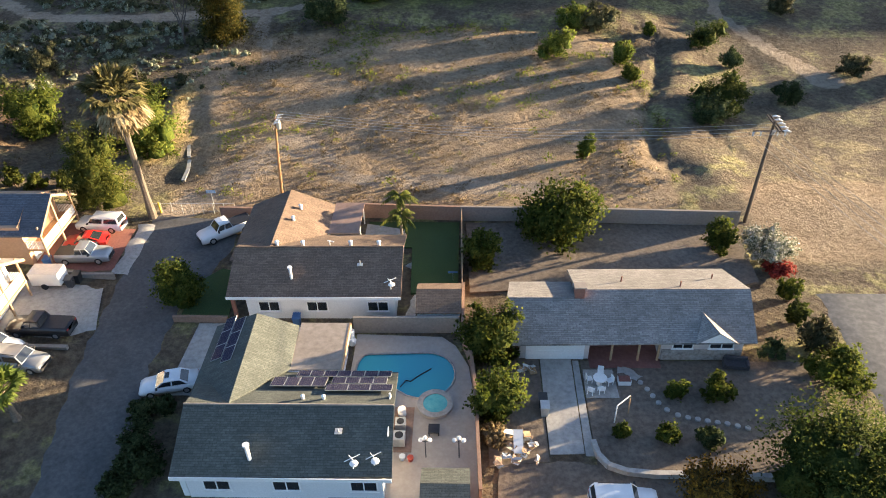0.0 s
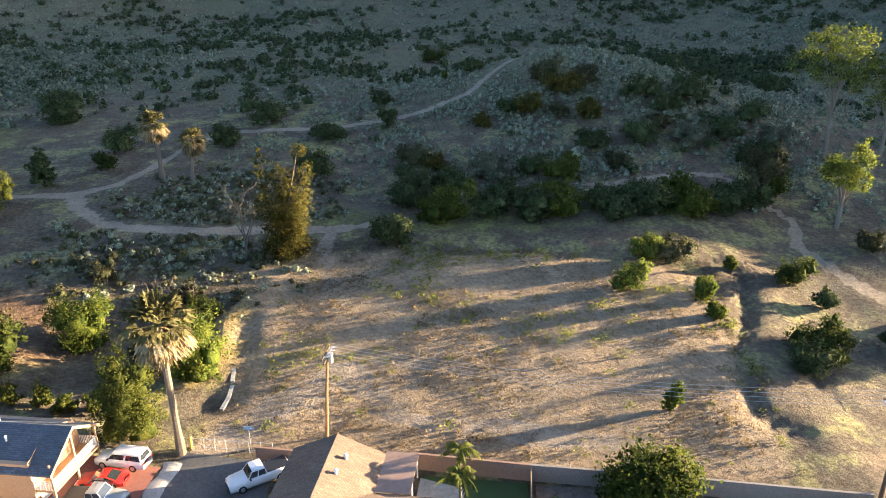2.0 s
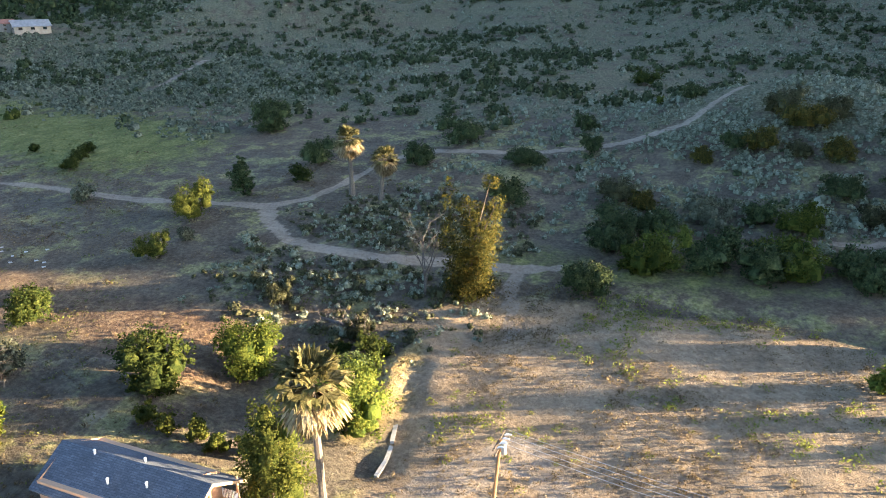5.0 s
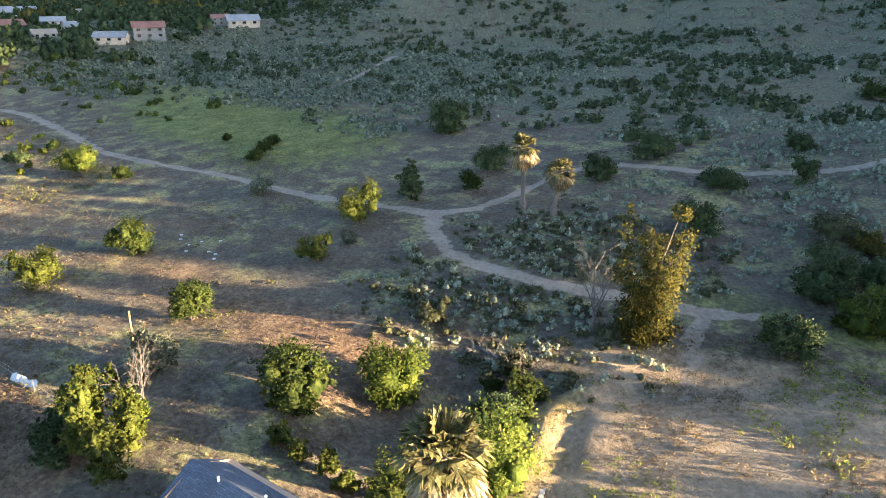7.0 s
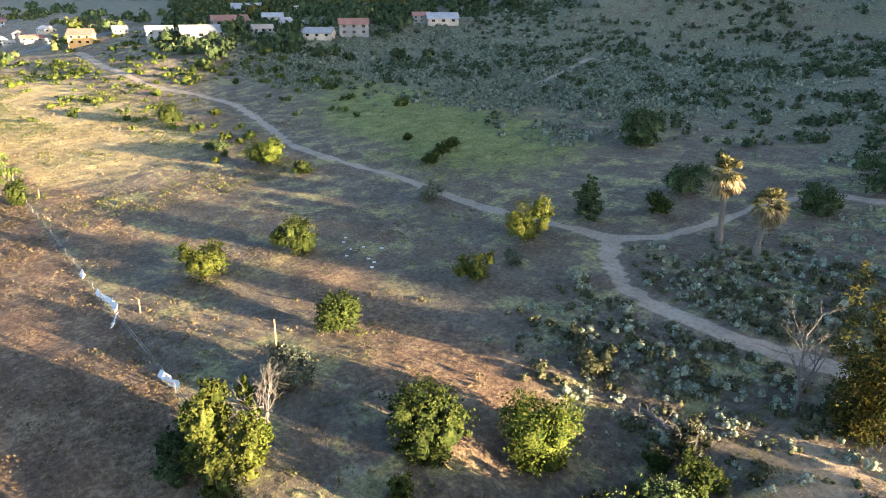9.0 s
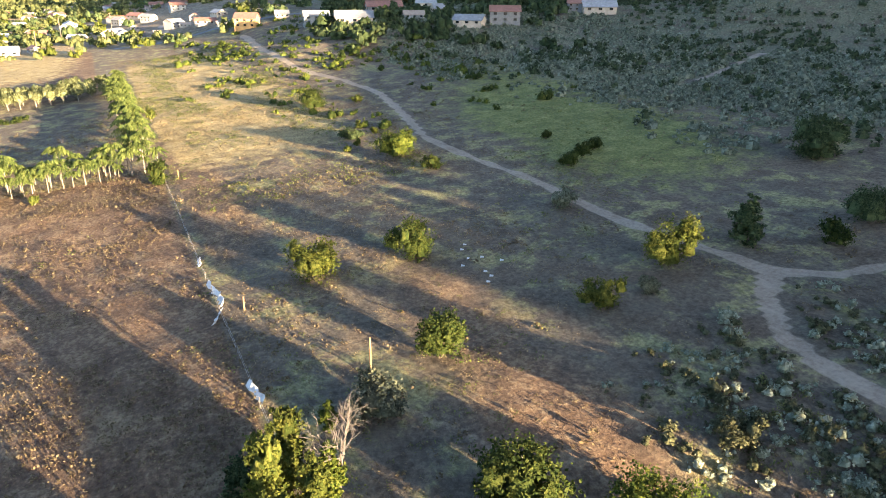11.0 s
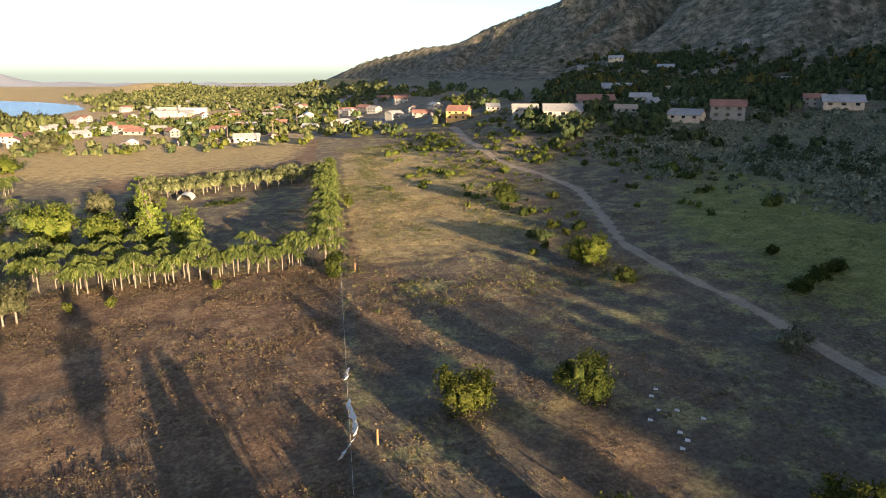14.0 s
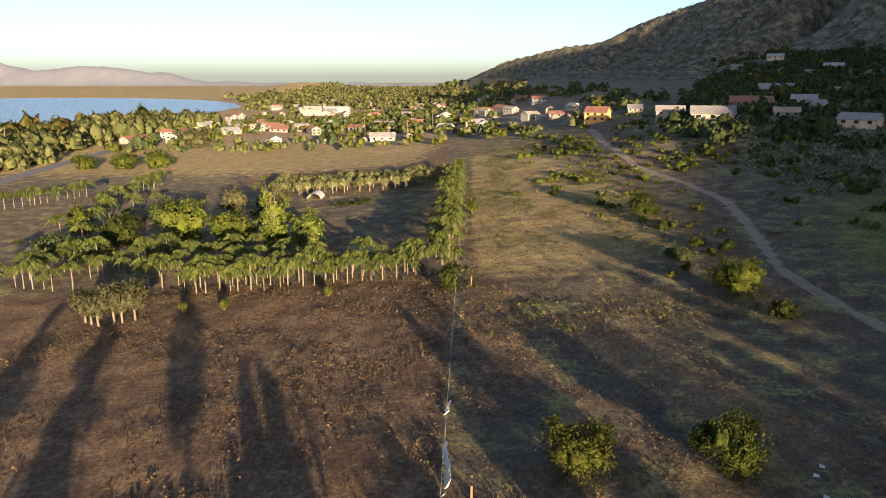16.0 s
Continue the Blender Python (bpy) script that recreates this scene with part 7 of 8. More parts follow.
for k, (x, y) in enumerate(junk):
    b = thing("scrap_pile", "heap of broken boards and scrap on bare soil", "scrap", x, y, 0.05, rng.uniform(0, 180), "scrap beside the wall")
    for j in range(4):
        a, q = rng.uniform(0, 3.1), rng.uniform(0.3, 0.95)
        z = rng.uniform(0.05, 0.5)
        c, s_ = math.cos(a) * q / 2, math.sin(a) * q / 2
        wv = Vector((-s_, c, 0)).normalized() * rng.uniform(0.05, 0.3)
        Shape().slab([(-c - wv.x, -s_ - wv.y, z + 0.06), (c - wv.x, s_ - wv.y, z + rng.uniform(0, 0.4)), (c + wv.x, s_ + wv.y, z + rng.uniform(0, 0.4)), (-c + wv.x, -s_ + wv.y, z + 0.1)], 0.05).part("board", (mat_trim, mat_rust, mat_wood, mat_metal)[(k + j) % 4], b)
panel_w = thing("leaning_door", "white door leaning on the scrap heap", "door", 5.1, 33.2, 0.1)
Shape().slab([(-0.35, -0.9, 0.5), (0.35, -0.9, 0.5), (0.35, 0.9, 0.9), (-0.35, 0.9, 0.9)], 0.06).part("leaf", mat_trim, panel_w)
bush("dry_bush", "dry straw-coloured bush beside the wall", 3.2, 33.6, 2.2, 2.0, leaf_straw, 301, 900, 0.22)

# valley fence with tarpaulins, posts and litter
mat_tarp = surface("white_tarpaulin", [(0.42, 0.4, 0.37), (0.66, 0.64, 0.6)], 3, 0.7, stain=0.3)
fence = thing("wire_fence", "old wire fence along the valley field", "fence", -120, 57.3)
zf = fence.location.z
for k in range(44):
    x = -66 - k * 6.0
    Shape(True).tube([(x, 57.3, float(height(x, 57.3)) - 0.2), (x, 57.3, float(height(x, 57.3)) + 1.3)], 0.05, 5).part("post", mat_dead, fence)
for dz in (0.5, 1.1):
    Shape(True).tube([(-66 - k * 6.0, 57.3, float(height(-66 - k * 6.0, 57.3)) + dz) for k in range(44)], 0.012, 3, False).part("wire", mat_metal, fence)
for x0, y0, x1, y1, h in ((-128.5, 57.7, -125.6, 57.5, 0.7), (-118.0, 57.5, -112.5, 58.1, 0.75), (-112.4, 58.1, -109.6, 58.2, 1.1), (-108.8, 57.9, -105.0, 56.4, 0.7), (-88.6, 57.2, -84.2, 58.0, 0.9)):
    t = thing("tarpaulin", "torn white tarpaulin hanging on the fence", "tarpaulin", (x0 + x1) / 2, (y0 + y1) / 2, group="tarpaulins on the fence")
    s = Shape(True)
    n = 8
    top, low = [], []
    for k in range(n + 1):
        f = k / n
        x, y = x0 + (x1 - x0) * f, y0 + (y1 - y0) * f + 0.12 * math.sin(f * 17)
        z = float(height(x, y))
        top.append((x, y, z + h * (0.85 + 0.15 * math.sin(f * 9 + x0))))
        low.append((x + 0.1, y - 0.45 - 0.15 * math.sin(f * 13), z + 0.08))
    s.add(top + low, [(k, k + 1, n + 2 + k, n + 1 + k) for k in range(n)])
    s.part("sheet", mat_tarp, t)
for x, y, h in ((-84.2, 69.0, 4.4), (-107.0, 60.2, 1.9), (-178.0, 60.2, 1.8)):
    tagged(Shape().tube([(x, y, float(height(x, y)) - 0.3), (x + 0.05, y, float(height(x, y)) + h)], [0.13, 0.11], 7).part("old_post", mat_pole), "old weathered timber post in dry grass", "post")
rng = np.random.default_rng(9)
for k in range(9):
    x, y = -102 + rng.normal() * 4, 91 + rng.normal() * 1.6
    tagged(Shape().slab([(x - 0.4, y, float(height(x, y)) + 0.15), (x + 0.1, y - 0.3, float(height(x, y)) + 0.12), (x + 0.45, y + 0.1, float(height(x, y)) + 0.2), (x, y + 0.35, float(height(x, y)) + 0.14)], 0.06).part("litter", mat_tarp), "scrap of white litter on the grass", "litter", "litter on the slope")


# ---- palm nursery across the field ----
leaf_fronds = foliage("leaf_fronds", [(0.034, 0.053, 0.014), (0.087, 0.113, 0.029), (0.172, 0.191, 0.055)], 0.3)


leaf_poplar = foliage("leaf_poplar", [(0.072, 0.109, 0.02), (0.16, 0.21, 0.041), (0.275, 0.312, 0.072)], 0.35)


def nursery_palm(seed, h):
    rng = np.random.default_rng(seed)
    q = thing("nursery_palm", "slender queen palm with pale trunk in a nursery row", "palm tree", -186, 40, group="nursery palms in rows")
    Shape().tube([(0, 0, -0.4), (0.05, 0, h * 0.5), (0, 0.05, h)], [0.15, 0.11, 0.08], 6).part("trunk", mat_pale_bark, q)
    pinnate_crown(rng, 30, 3.1, 0.75, leaf_palm, q, (0, 0, h), 6, 1.1).part("fronds", leaf_fronds, q)
    return q


rng = np.random.default_rng(33)
masters = [nursery_palm(400 + k, h) for k, h in enumerate((4.4, 5.0, 5.6, 4.0))]
spots = []
for row, (x, lo, hi) in enumerate(((-186.5, 4, 57), (-190, 0, 56), (-194, -8, 48))):
    spots += [(x + 0.035 * (30 - y), y) for y in np.arange(lo, hi, 2.7 if row else 2.4)]
spots += [(x, 55.2) for x in np.arange(-199, -345, -2.6)] + [(x, 52.4) for x in np.arange(-201, -330, -4.2)]
spots += [(x, y) for x in (-201, -207, -213) for y in np.arange(-40, 24, 4.4)]
spots += [(x, -70 + 0.06 * (x + 300)) for x in np.arange(-285, -352, -3.0)] + [(-285 - k * 2.2, -108 + k * 1.2) for k in range(16)] + [(-192 - 0.4 * k, -26 - 2.8 * k) for k in range(9)]
spots += [(-228 - 5 * k, -60 + 3 * ((k * 7) % 5)) for k in range(14)]
for k, (x, y) in enumerate(spots):
    x, y = x + rng.uniform(-0.9, 0.9), y + rng.uniform(-0.8, 0.8)
    s = rng.uniform(0.72, 1.2)
    m = pose(x, y, float(height(x, y)), 0, 0, rng.uniform(0, 360)) @ Matrix.Diagonal((s, s, s, 1))
    if k < 4:
        masters[k].matrix_basis = m
    else:
        copy_thing(masters[k % 4], m)

# olive block behind the clearing
leaf_silver = foliage("leaf_silver", [(0.088, 0.1, 0.037), (0.163, 0.175, 0.075), (0.275, 0.275, 0.138)], 0.3)
ot = tree("nursery_olive", "round grey-green olive tree with pale trunk in a row", "tree", -312, 50, 5.2, 5.8, leaf_silver, 450, 0.16, 900, 0.42, bark=mat_pale_bark, clear=0.3, group="olive trees in rows")
for k in range(4):
    for j in range(15):
        if k + j == 0:
            continue
        x, y = -312 - 6.5 * k + rng.uniform(-0.8, 0.8), 50 - 4.6 * j + rng.uniform(-0.8, 0.8)
        s = rng.uniform(0.85, 1.2)
        copy_thing(ot, pose(x, y, float(height(x, y)), 0, 0, rng.uniform(0, 360)) @ Matrix.Diagonal((s, s, s, 1)))

GROVE = (("poplar", "tall bright green poplar rising over the palms", -224, 10.5, 14, 18.5, leaf_poplar, "plume"), ("grove_tree", "broad bright green tree beside the poplar", -222, 19, 9, 10.5, leaf_poplar, "round"),
         ("grove_tree", "wide spreading tree among the palms", -240, -20, 17, 12.5, leaf_bright, "round"), ("grove_tree", "broad flat-topped tree among the palms", -232, -4, 14, 10, leaf_bright, "round"),
         ("grove_tree", "rounded tree at the nursery edge", -236, -36, 13, 9.5, leaf_pepper, "round"), ("grove_tree", "round bright green tree at the nursery edge", -252, -56, 8, 9, leaf_citrus, "round"),
         ("grove_tree", "reddish-brown tree behind the palms", -284, -20, 10, 9, leaf_olive, "round"), ("grove_tree", "dark tree among the palms", -216, -34, 11, 7, leaf_dark, "round"),
         ("grove_tree", "dark tree among the palms", -212, -14, 10, 6.5, leaf_dark, "round"), ("grove_tree", "dark tree among the palms", -225, -48, 12, 7, leaf_dark, "round"),
         ("grove_tree", "dark tree behind the nursery", -262, -2, 11, 8, leaf_dark, "round"), ("grove_tree", "dark tree behind the nursery", -268, -38, 12, 8, leaf_dark, "round"),
         ("grove_tree", "pale green tree behind the nursery", -296, -8, 8, 7, leaf_olive, "round"), ("field_tree", "round dark bush in the tan field", -404, -136, 13, 8, leaf_citrus, "round"),
         ("field_tree", "wide green tree in the tan field", -407, -117, 16, 10, leaf_citrus, "round"), ("field_tree", "wide green tree in the tan field", -411, -101, 17, 11, leaf_citrus, "round"),
         ("field_tree", "large pale tree at the field edge", -520, -122, 22, 14, leaf_olive, "round"))
for k, (nm, lab, x, y, w, h, lf, shp) in enumerate(GROVE):
    tree(nm, lab, "tree", x, y, w, h, lf, 460 + k, 0.3, 2400 if shp != "plume" else 5200, 0.6, shape=shp, clear=0.02, group="trees in the nursery")
for k in range(6):
    tree("paperbark", "sunlit small tree with pale trunk at the field edge", "tree", -168.3 + rng.uniform(-1.5, 1.5), -10.5 + 1.9 * k, 5.4, rng.uniform(6.5, 8.5), leaf_olive, 480 + k, 0.18, 1300, 0.36, bark=mat_pale_bark, clear=0.22, group="small stand at the field edge")
tree("corner_tree", "bushy sunlit tree at the fence corner", "tree", -176.5, 56.0, 5.2, 5.6, leaf_pepper, 490, 0.16, 1500, 0.36)
for x, y, w, h in ((-177.5, 33.0, 2.2, 2.6), (-173.5, 14.0, 2.4, 2.4), (-250, 60.5, 3.6, 4.0), (-172.4, 6.8, 2.2, 2.4), (-178, 100, 2.0, 2.0), (-173, 96, 2.0, 1.8), (-188, 108, 2.2, 2.0), (-196, 107, 2.6, 2.2), (-230, 118, 4.0, 2.6)):
    bush("field_bush", "small round bright bush on dry ground", x, y, w, h, leaf_yellow, int(500 - x), 500, 0.3, group="bushes on the field")
slab = thing("greenhouse", "low pale plastic greenhouse behind the palms", "greenhouse", -304, 3.5)
gh = Shape()
for k in range(9):
    a0, a1 = math.pi * k / 9, math.pi * (k + 1) / 9
    gh.add([(-4, -2.6 * math.cos(a0), 2.2 * math.sin(a0)), (4, -2.6 * math.cos(a0), 2.2 * math.sin(a0)), (4, -2.6 * math.cos(a1), 2.2 * math.sin(a1)), (-4, -2.6 * math.cos(a1), 2.2 * math.sin(a1))], [(0, 1, 2, 3)])
gh.part("cover", mat_tarp, slab)
xy = np.column_stack([rng.uniform(-292, -280, 60), rng.uniform(14, 26, 60)])
scatter("potted_stock", "low potted nursery stock beside the clearing", "plants", leaf_pepper, on_ground(xy), np.full(60, 1.4), np.full(60, 1.0), 34, 14, 0.3)


# ---- town, shore and far trees ----
TOWN_ROOFS = [surface("town_roof_red", [(0.17, 0.075, 0.055), (0.25, 0.12, 0.085)], 1, 0.9, random_shade=0.2), surface("town_roof_grey", [(0.2, 0.2, 0.2), (0.32, 0.31, 0.3)], 1, 0.9, random_shade=0.25),
              surface("town_roof_tan", [(0.26, 0.2, 0.15), (0.36, 0.29, 0.23)], 1, 0.9, random_shade=0.2), surface("town_roof_pale", [(0.2, 0.18, 0.165), (0.3, 0.275, 0.255)], 1, 0.8, random_shade=0.1)]
TOWN_WALLS = [surface("town_wall_white", [(0.2, 0.19, 0.17), (0.29, 0.275, 0.25)], 1, 0.85, random_shade=0.3), surface("town_wall_tan", [(0.42, 0.33, 0.24), (0.52, 0.42, 0.32)], 1, 0.85, random_shade=0.15),
              surface("town_wall_orange", [(0.5, 0.27, 0.09), (0.6, 0.34, 0.13)], 1, 0.85)]


def town_house(label, l, w, storeys, roof, wall):
    """A house far off: walls with real window and door leaves, and a gabled roof with eaves."""
    b = thing("town_house", label, "house", -500, 150, group="houses of the town")
    h = 2.8 * storeys
    Shape().box(-l / 2, l / 2, -w / 2, w / 2, -2.5, h).part("wall", wall, b)
    for sg in (-1, 1):
        Shape().add([(sg * l / 2, -sg * w / 2, h), (sg * l / 2, sg * w / 2, h), (sg * l / 2, 0, h + w * 0.28)], [(0, 1, 2)]).part("gable", wall, b)
    for sg in (-1, 1):
        Shape().slab([(-l / 2 - 0.6, sg * (w / 2 + 0.6), h - 0.15), (l / 2 + 0.6, sg * (w / 2 + 0.6), h - 0.15), (l / 2 + 0.6, 0, h + w * 0.3), (-l / 2 - 0.6, 0, h + w * 0.3)][::sg], 0.25).part("roof_slope", roof, b)
    for st in range(storeys):
        for k in range(3):
            x = -l / 2 + l * (k + 0.5) / 3
            for sg in (-1, 1):
                Shape().box(x - 0.8, x + 0.8, sg * (w / 2 + 0.03) - 0.03, sg * (w / 2 + 0.03) + 0.03, st * 2.8 + 1.0, st * 2.8 + 2.2).part("window", mat_dark_glass, b)
        for y in (-w / 4, w / 4):
            Shape().box(l / 2, l / 2 + 0.06, y - 0.8, y + 0.8, st * 2.8 + 1.0, st * 2.8 + 2.2).part("window", mat_dark_glass, b)
    Shape().box(l / 2, l / 2 + 0.07, -0.5, 0.5, 0, 2.1).part("door", mat_wood, b)
    return b


kinds = [town_house("white town house with a tan roof among trees", 14, 9, 1, TOWN_ROOFS[2], TOWN_WALLS[0]), town_house("white town house with a red roof among trees", 16, 9, 1, TOWN_ROOFS[0], TOWN_WALLS[0]),
         town_house("tan town house with a grey roof among trees", 15, 10, 1, TOWN_ROOFS[1], TOWN_WALLS[1]), town_house("white two-storey town house with a red roof", 15, 9, 2, TOWN_ROOFS[0], TOWN_WALLS[0]),
         town_house("two-storey white town house with a pale roof", 16, 10, 2, TOWN_ROOFS[3], TOWN_WALLS[0]), town_house("two-storey orange house with a red roof beside the scrub", 13, 11, 2, TOWN_ROOFS[0], TOWN_WALLS[2])]
NEAR = ((-459, 131, 13.8, 5), (-396, 154, 14.5, 4), (-372, 166, 20.1, 2), (-417, 199, 22.0, 1), (-416, 225, 11.3, 2), (-356, 191, 11.2, 0), (-374, 215, 10.1, 2), (-320, 221, 15.4, 3), (-484,
        323, 15.5, 1), (-459, 283, 14.2, 0), (-455, 263, 15.0, 0), (-491, 241, 17.8, 2), (-318, 259, 11.0, 3), (-310, 266, 14.5, 2), (-500, 371, 12.6, 2), (-549, 387, 7.9, 0), (-639, 409,
        7.6, 4), (-717, 485, 9.6, 0), (-738, 477, 9.7, 4), (-540, 401, 6.0, 0), (-932, 373, 16.9, 4), (-967, 331, 14.2, 0), (-623, 355, 9.8, 0), (-680, 414, 10.9, 0), (-767, 406, 16.0, 2),
        (-783, 390, 12.2, 0), (-890, 378, 11.7, 0), (-870, 392, 16.0, 2), (-842, 359, 12.8, 0), (-847, 344, 15.3, 0), (-324, 205, 12.9, 2), (-466, 153, 7.9, 2), (-508, 124, 9.4, 0), (-545,
        120, 12.7, 1), (-565, 109, 11.9, 0))
FAR = ((-547, -13, 0), (-546, 16, 1), (-595, 69, 2), (-586, 96, 0), (-570, 133, 2), (-599, 120, 1), (-658, 19, 2), (-589, -28, 0), (-542, -43, 0), (-525, 152, 0),
       (-560, -80, 2), (-1044, 64, 0), (-1123, 9, 4), (-610, 40, 2), (-640, 80, 0), (-700, -60, 0), (-760, 30, 2))
used = set()
SIZE = {0: 14, 1: 16, 2: 15, 3: 15, 4: 16, 5: 13}
lots = [(x, y, w, k, math.degrees(math.atan2(y - 55, x + 40)) + 90 + (x * 7 + y * 13) % 36 - 18) for x, y, w, k in NEAR]
lots += [(x, y, SIZE[k] * 0.75, k, (x * 7 + y * 13) % 50 - 25 + (90 if (x + y) % 3 == 0 else 0)) for x, y, k in FAR]
for x, y, w, k, turn in lots:
    f = 0.88 * w / SIZE[k]
    m = pose(x, y, float(height(x, y)) + 0.3, 0, 0, turn) @ Matrix.Diagonal((f, max(0.7, min(f, 1.15)), max(0.7, min(f, 1.05)), 1))
    if k in used:
        copy_thing(kinds[k], m)
    else:
        kinds[k].matrix_basis = m
        used.add(k)
rng = np.random.default_rng(44)
for k in range(110):
    x, y = rng.uniform(-1300, -530), rng.uniform(-240, 130)
    copy_thing(kinds[k % 5], pose(x, y, float(height(x, y)) + 0.3, 0, 0, rng.uniform(0, 180)) @ Matrix.Diagonal((0.95, 0.95, 0.9, 1)))
for x, y, l, w in ((-920, -133, 28, 12), (-998, -112, 26, 12), (-1010, -150, 24, 12)):
    b = thing("warehouse", "long white flat-roofed warehouse in the town", "warehouse", x, y, group="warehouses")
    Shape().box(-w / 2, w / 2, -l / 2, l / 2, -2, 7).part("wall", TOWN_WALLS[0], b)
    Shape().box(-w / 2 - 0.3, w / 2 + 0.3, -l / 2 - 0.3, l / 2 + 0.3, 7, 7.4).part("roof", TOWN_ROOFS[3], b)
    for j in range(5):
        Shape().box(w / 2, w / 2 + 0.1, -l / 2 + l * (j + 0.3) / 5, -l / 2 + l * (j + 0.7) / 5, 0, 4).part("loading_door", TOWN_ROOFS[1], b)
ribbon("road", "two-lane asphalt road along the lake shore", [(-280, -165, 5), (-342, -150, 5), (-415, -160, 5), (-498, -170, 5), (-640, -182, 5), (-900, -190, 5)], mat_old_asphalt, 0.25, 4)
ribbon("road", "asphalt street at the foot of the town", [(-500, 60, 3.5), (-500, 120, 3.5), (-475, 160, 3.5), (-430, 208, 3.5), (-380, 245, 3.5)], mat_old_asphalt, 0.25, 4)


def woods(name, label, leaf, n, x0, x1, y0, y1, w0, w1, seed, per, size, keep=None):
    r = np.random.default_rng(seed)
    xy = np.column_stack([r.uniform(x0, x1, n), r.uniform(y0, y1, n)])
    if keep is not None:
        xy = xy[keep(xy[:, 0], xy[:, 1]) > r.uniform(0, 1, len(xy))]
    w = r.uniform(w0, w1, len(xy))
    base, h = on_ground(xy), w * r.uniform(0.65, 1.1, len(xy))
    # each crown is a handful of lobes of differing height
    k = np.repeat(np.arange(len(xy)), 4)
    lobe = r.uniform(0.42, 0.7, len(k))
    off = r.normal(size=(len(k), 2)) * (w[k] * 0.24)[:, None]
    pts = base[k] + np.column_stack([off, h[k] * r.uniform(0.0, 0.42, len(k))])
    return scatter(name, label, "trees", leaf, pts, w[k] * lobe, h[k] * lobe * 0.95, seed, max(4, per // 5), size * 1.3, core=6)


clear_field = lambda x, y: 1.0 - step(-500, -470, x) * step(75, 60, y)
patchy = lambda x, y: clear_field(x, y) * np.clip(0.35 + 2.2 * fbm(x, y, 110, 3, 71), 0, 1)
woods("town_trees", "dense green garden trees across the town", leaf_town, 2600, -1100, -470, -170, 160, 4, 9, 600, 42, 0.42, patchy)
woods("town_trees", "dark garden trees across the town", leaf_dark, 600, -1100, -470, -170, 200, 5, 12, 601, 42, 0.42, patchy)
woods("town_trees", "yellow-green trees across the town", leaf_yellow, 500, -1000, -470, -170, 150, 5, 10, 602, 42, 0.42, patchy)


def off_lots(x, y):
    """One away from the houses and from the ground before them."""
    free = np.ones(np.shape(x))
    for hx, hy, w, k, turn in lots[:len(NEAR)]:
        a = math.atan2(55 - hy, -40 - hx)
        along, aside = (x - hx) * math.cos(a) + (y - hy) * math.sin(a), (y - hy) * math.cos(a) - (x - hx) * math.sin(a)
        free = free * (1 - (np.abs(aside) < w * 0.55 + 3) * (along > -7) * (along < 15))
    return free


town_edge = lambda x, y: step(150, 175, y + 0.35 * (x + 400))
woods("hill_town_trees", "dark trees among houses below the mountain", leaf_dark, 5200, -1050, -310, 140, 470, 4, 9.5, 603, 40, 0.42, lambda x, y: np.clip(0.6 + 2 * fbm(x, y, 60, 3, 73), 0, 1) * town_edge(x, y) * off_lots(x, y) * step(74, 60, height(x, y)))
woods("hill_town_trees", "brownish trees among houses below the mountain", leaf_gold, 300, -1000, -440, 140, 440, 6, 12, 604, 40, 0.42, lambda x, y: town_edge(x, y) * off_lots(x, y) * step(74, 60, height(x, y)))
woods("far_trees", "distant band of trees across the plain", leaf_town, 1900, -2600, -1050, -420, 320, 9, 18, 605, 16, 1.1, lambda x, y: step(26, 12, height(x, y)) - step(1.1, 1.0, np.hypot((x + 1130) / 520, (y + 720 - 0.15 * (x + 1130)) / 430)))
woods("shore_trees", "tall pale eucalyptus trees along the shore road", leaf_town, 190, -760, -430, -255, -190, 13, 20, 606, 60, 0.5)
woods("shore_trees", "brown-leaved tall trees along the lake shore", leaf_gold, 60, -720, -450, -290, -215, 13, 22, 607, 60, 0.5)
woods("shore_trees", "green trees beside the shore road", leaf_town, 170, -470, -300, -240, -170, 6, 11, 608, 50, 0.45)
woods("valley_thicket", "dark thicket at the edge of the town", leaf_dark, 110, -352, -262, 160, 226, 3, 6.5, 609, 40, 0.42, lambda x, y: step(0.62, 0.3, np.abs(y - 160 - 0.72 * (x + 345)) / 20) * off_lots(x, y))
for k, (x, y) in enumerate(((-470, -226), (-474, -222), (-462, -218), (-590, -20), (-612, 30), (-560, 62), (-500, 20))):
    fan_palm("town_palm", "tall fan palm rising over the town trees", x, y, 15 + 2 * (k % 3), 620 + k, crown_r=2.6, skirt=0.5)


# ---- growth that nobody could count ----
rng = np.random.default_rng(21)


def sprinkle(n, x0, x1, y0, y1, keep):
    xy = np.column_stack([rng.uniform(x0, x1, n), rng.uniform(y0, y1, n)])
    return xy[keep(xy[:, 0], xy[:, 1]) > rng.uniform(0, 1, n)]


def off_trail(x, y):
    d = np.full(np.shape(x), 99.0)
    for line in (TRAIL_WEST, TRAIL_EAST, TRAIL_SOUTH, TRAIL_LOT, TRAIL_KNOLL, TRAIL_FAR, TRAIL_BACK):
        dd, wd = polyline(x, y, line)
        d = np.minimum(d, dd - wd)
    return (d > 0.8) * 1.0


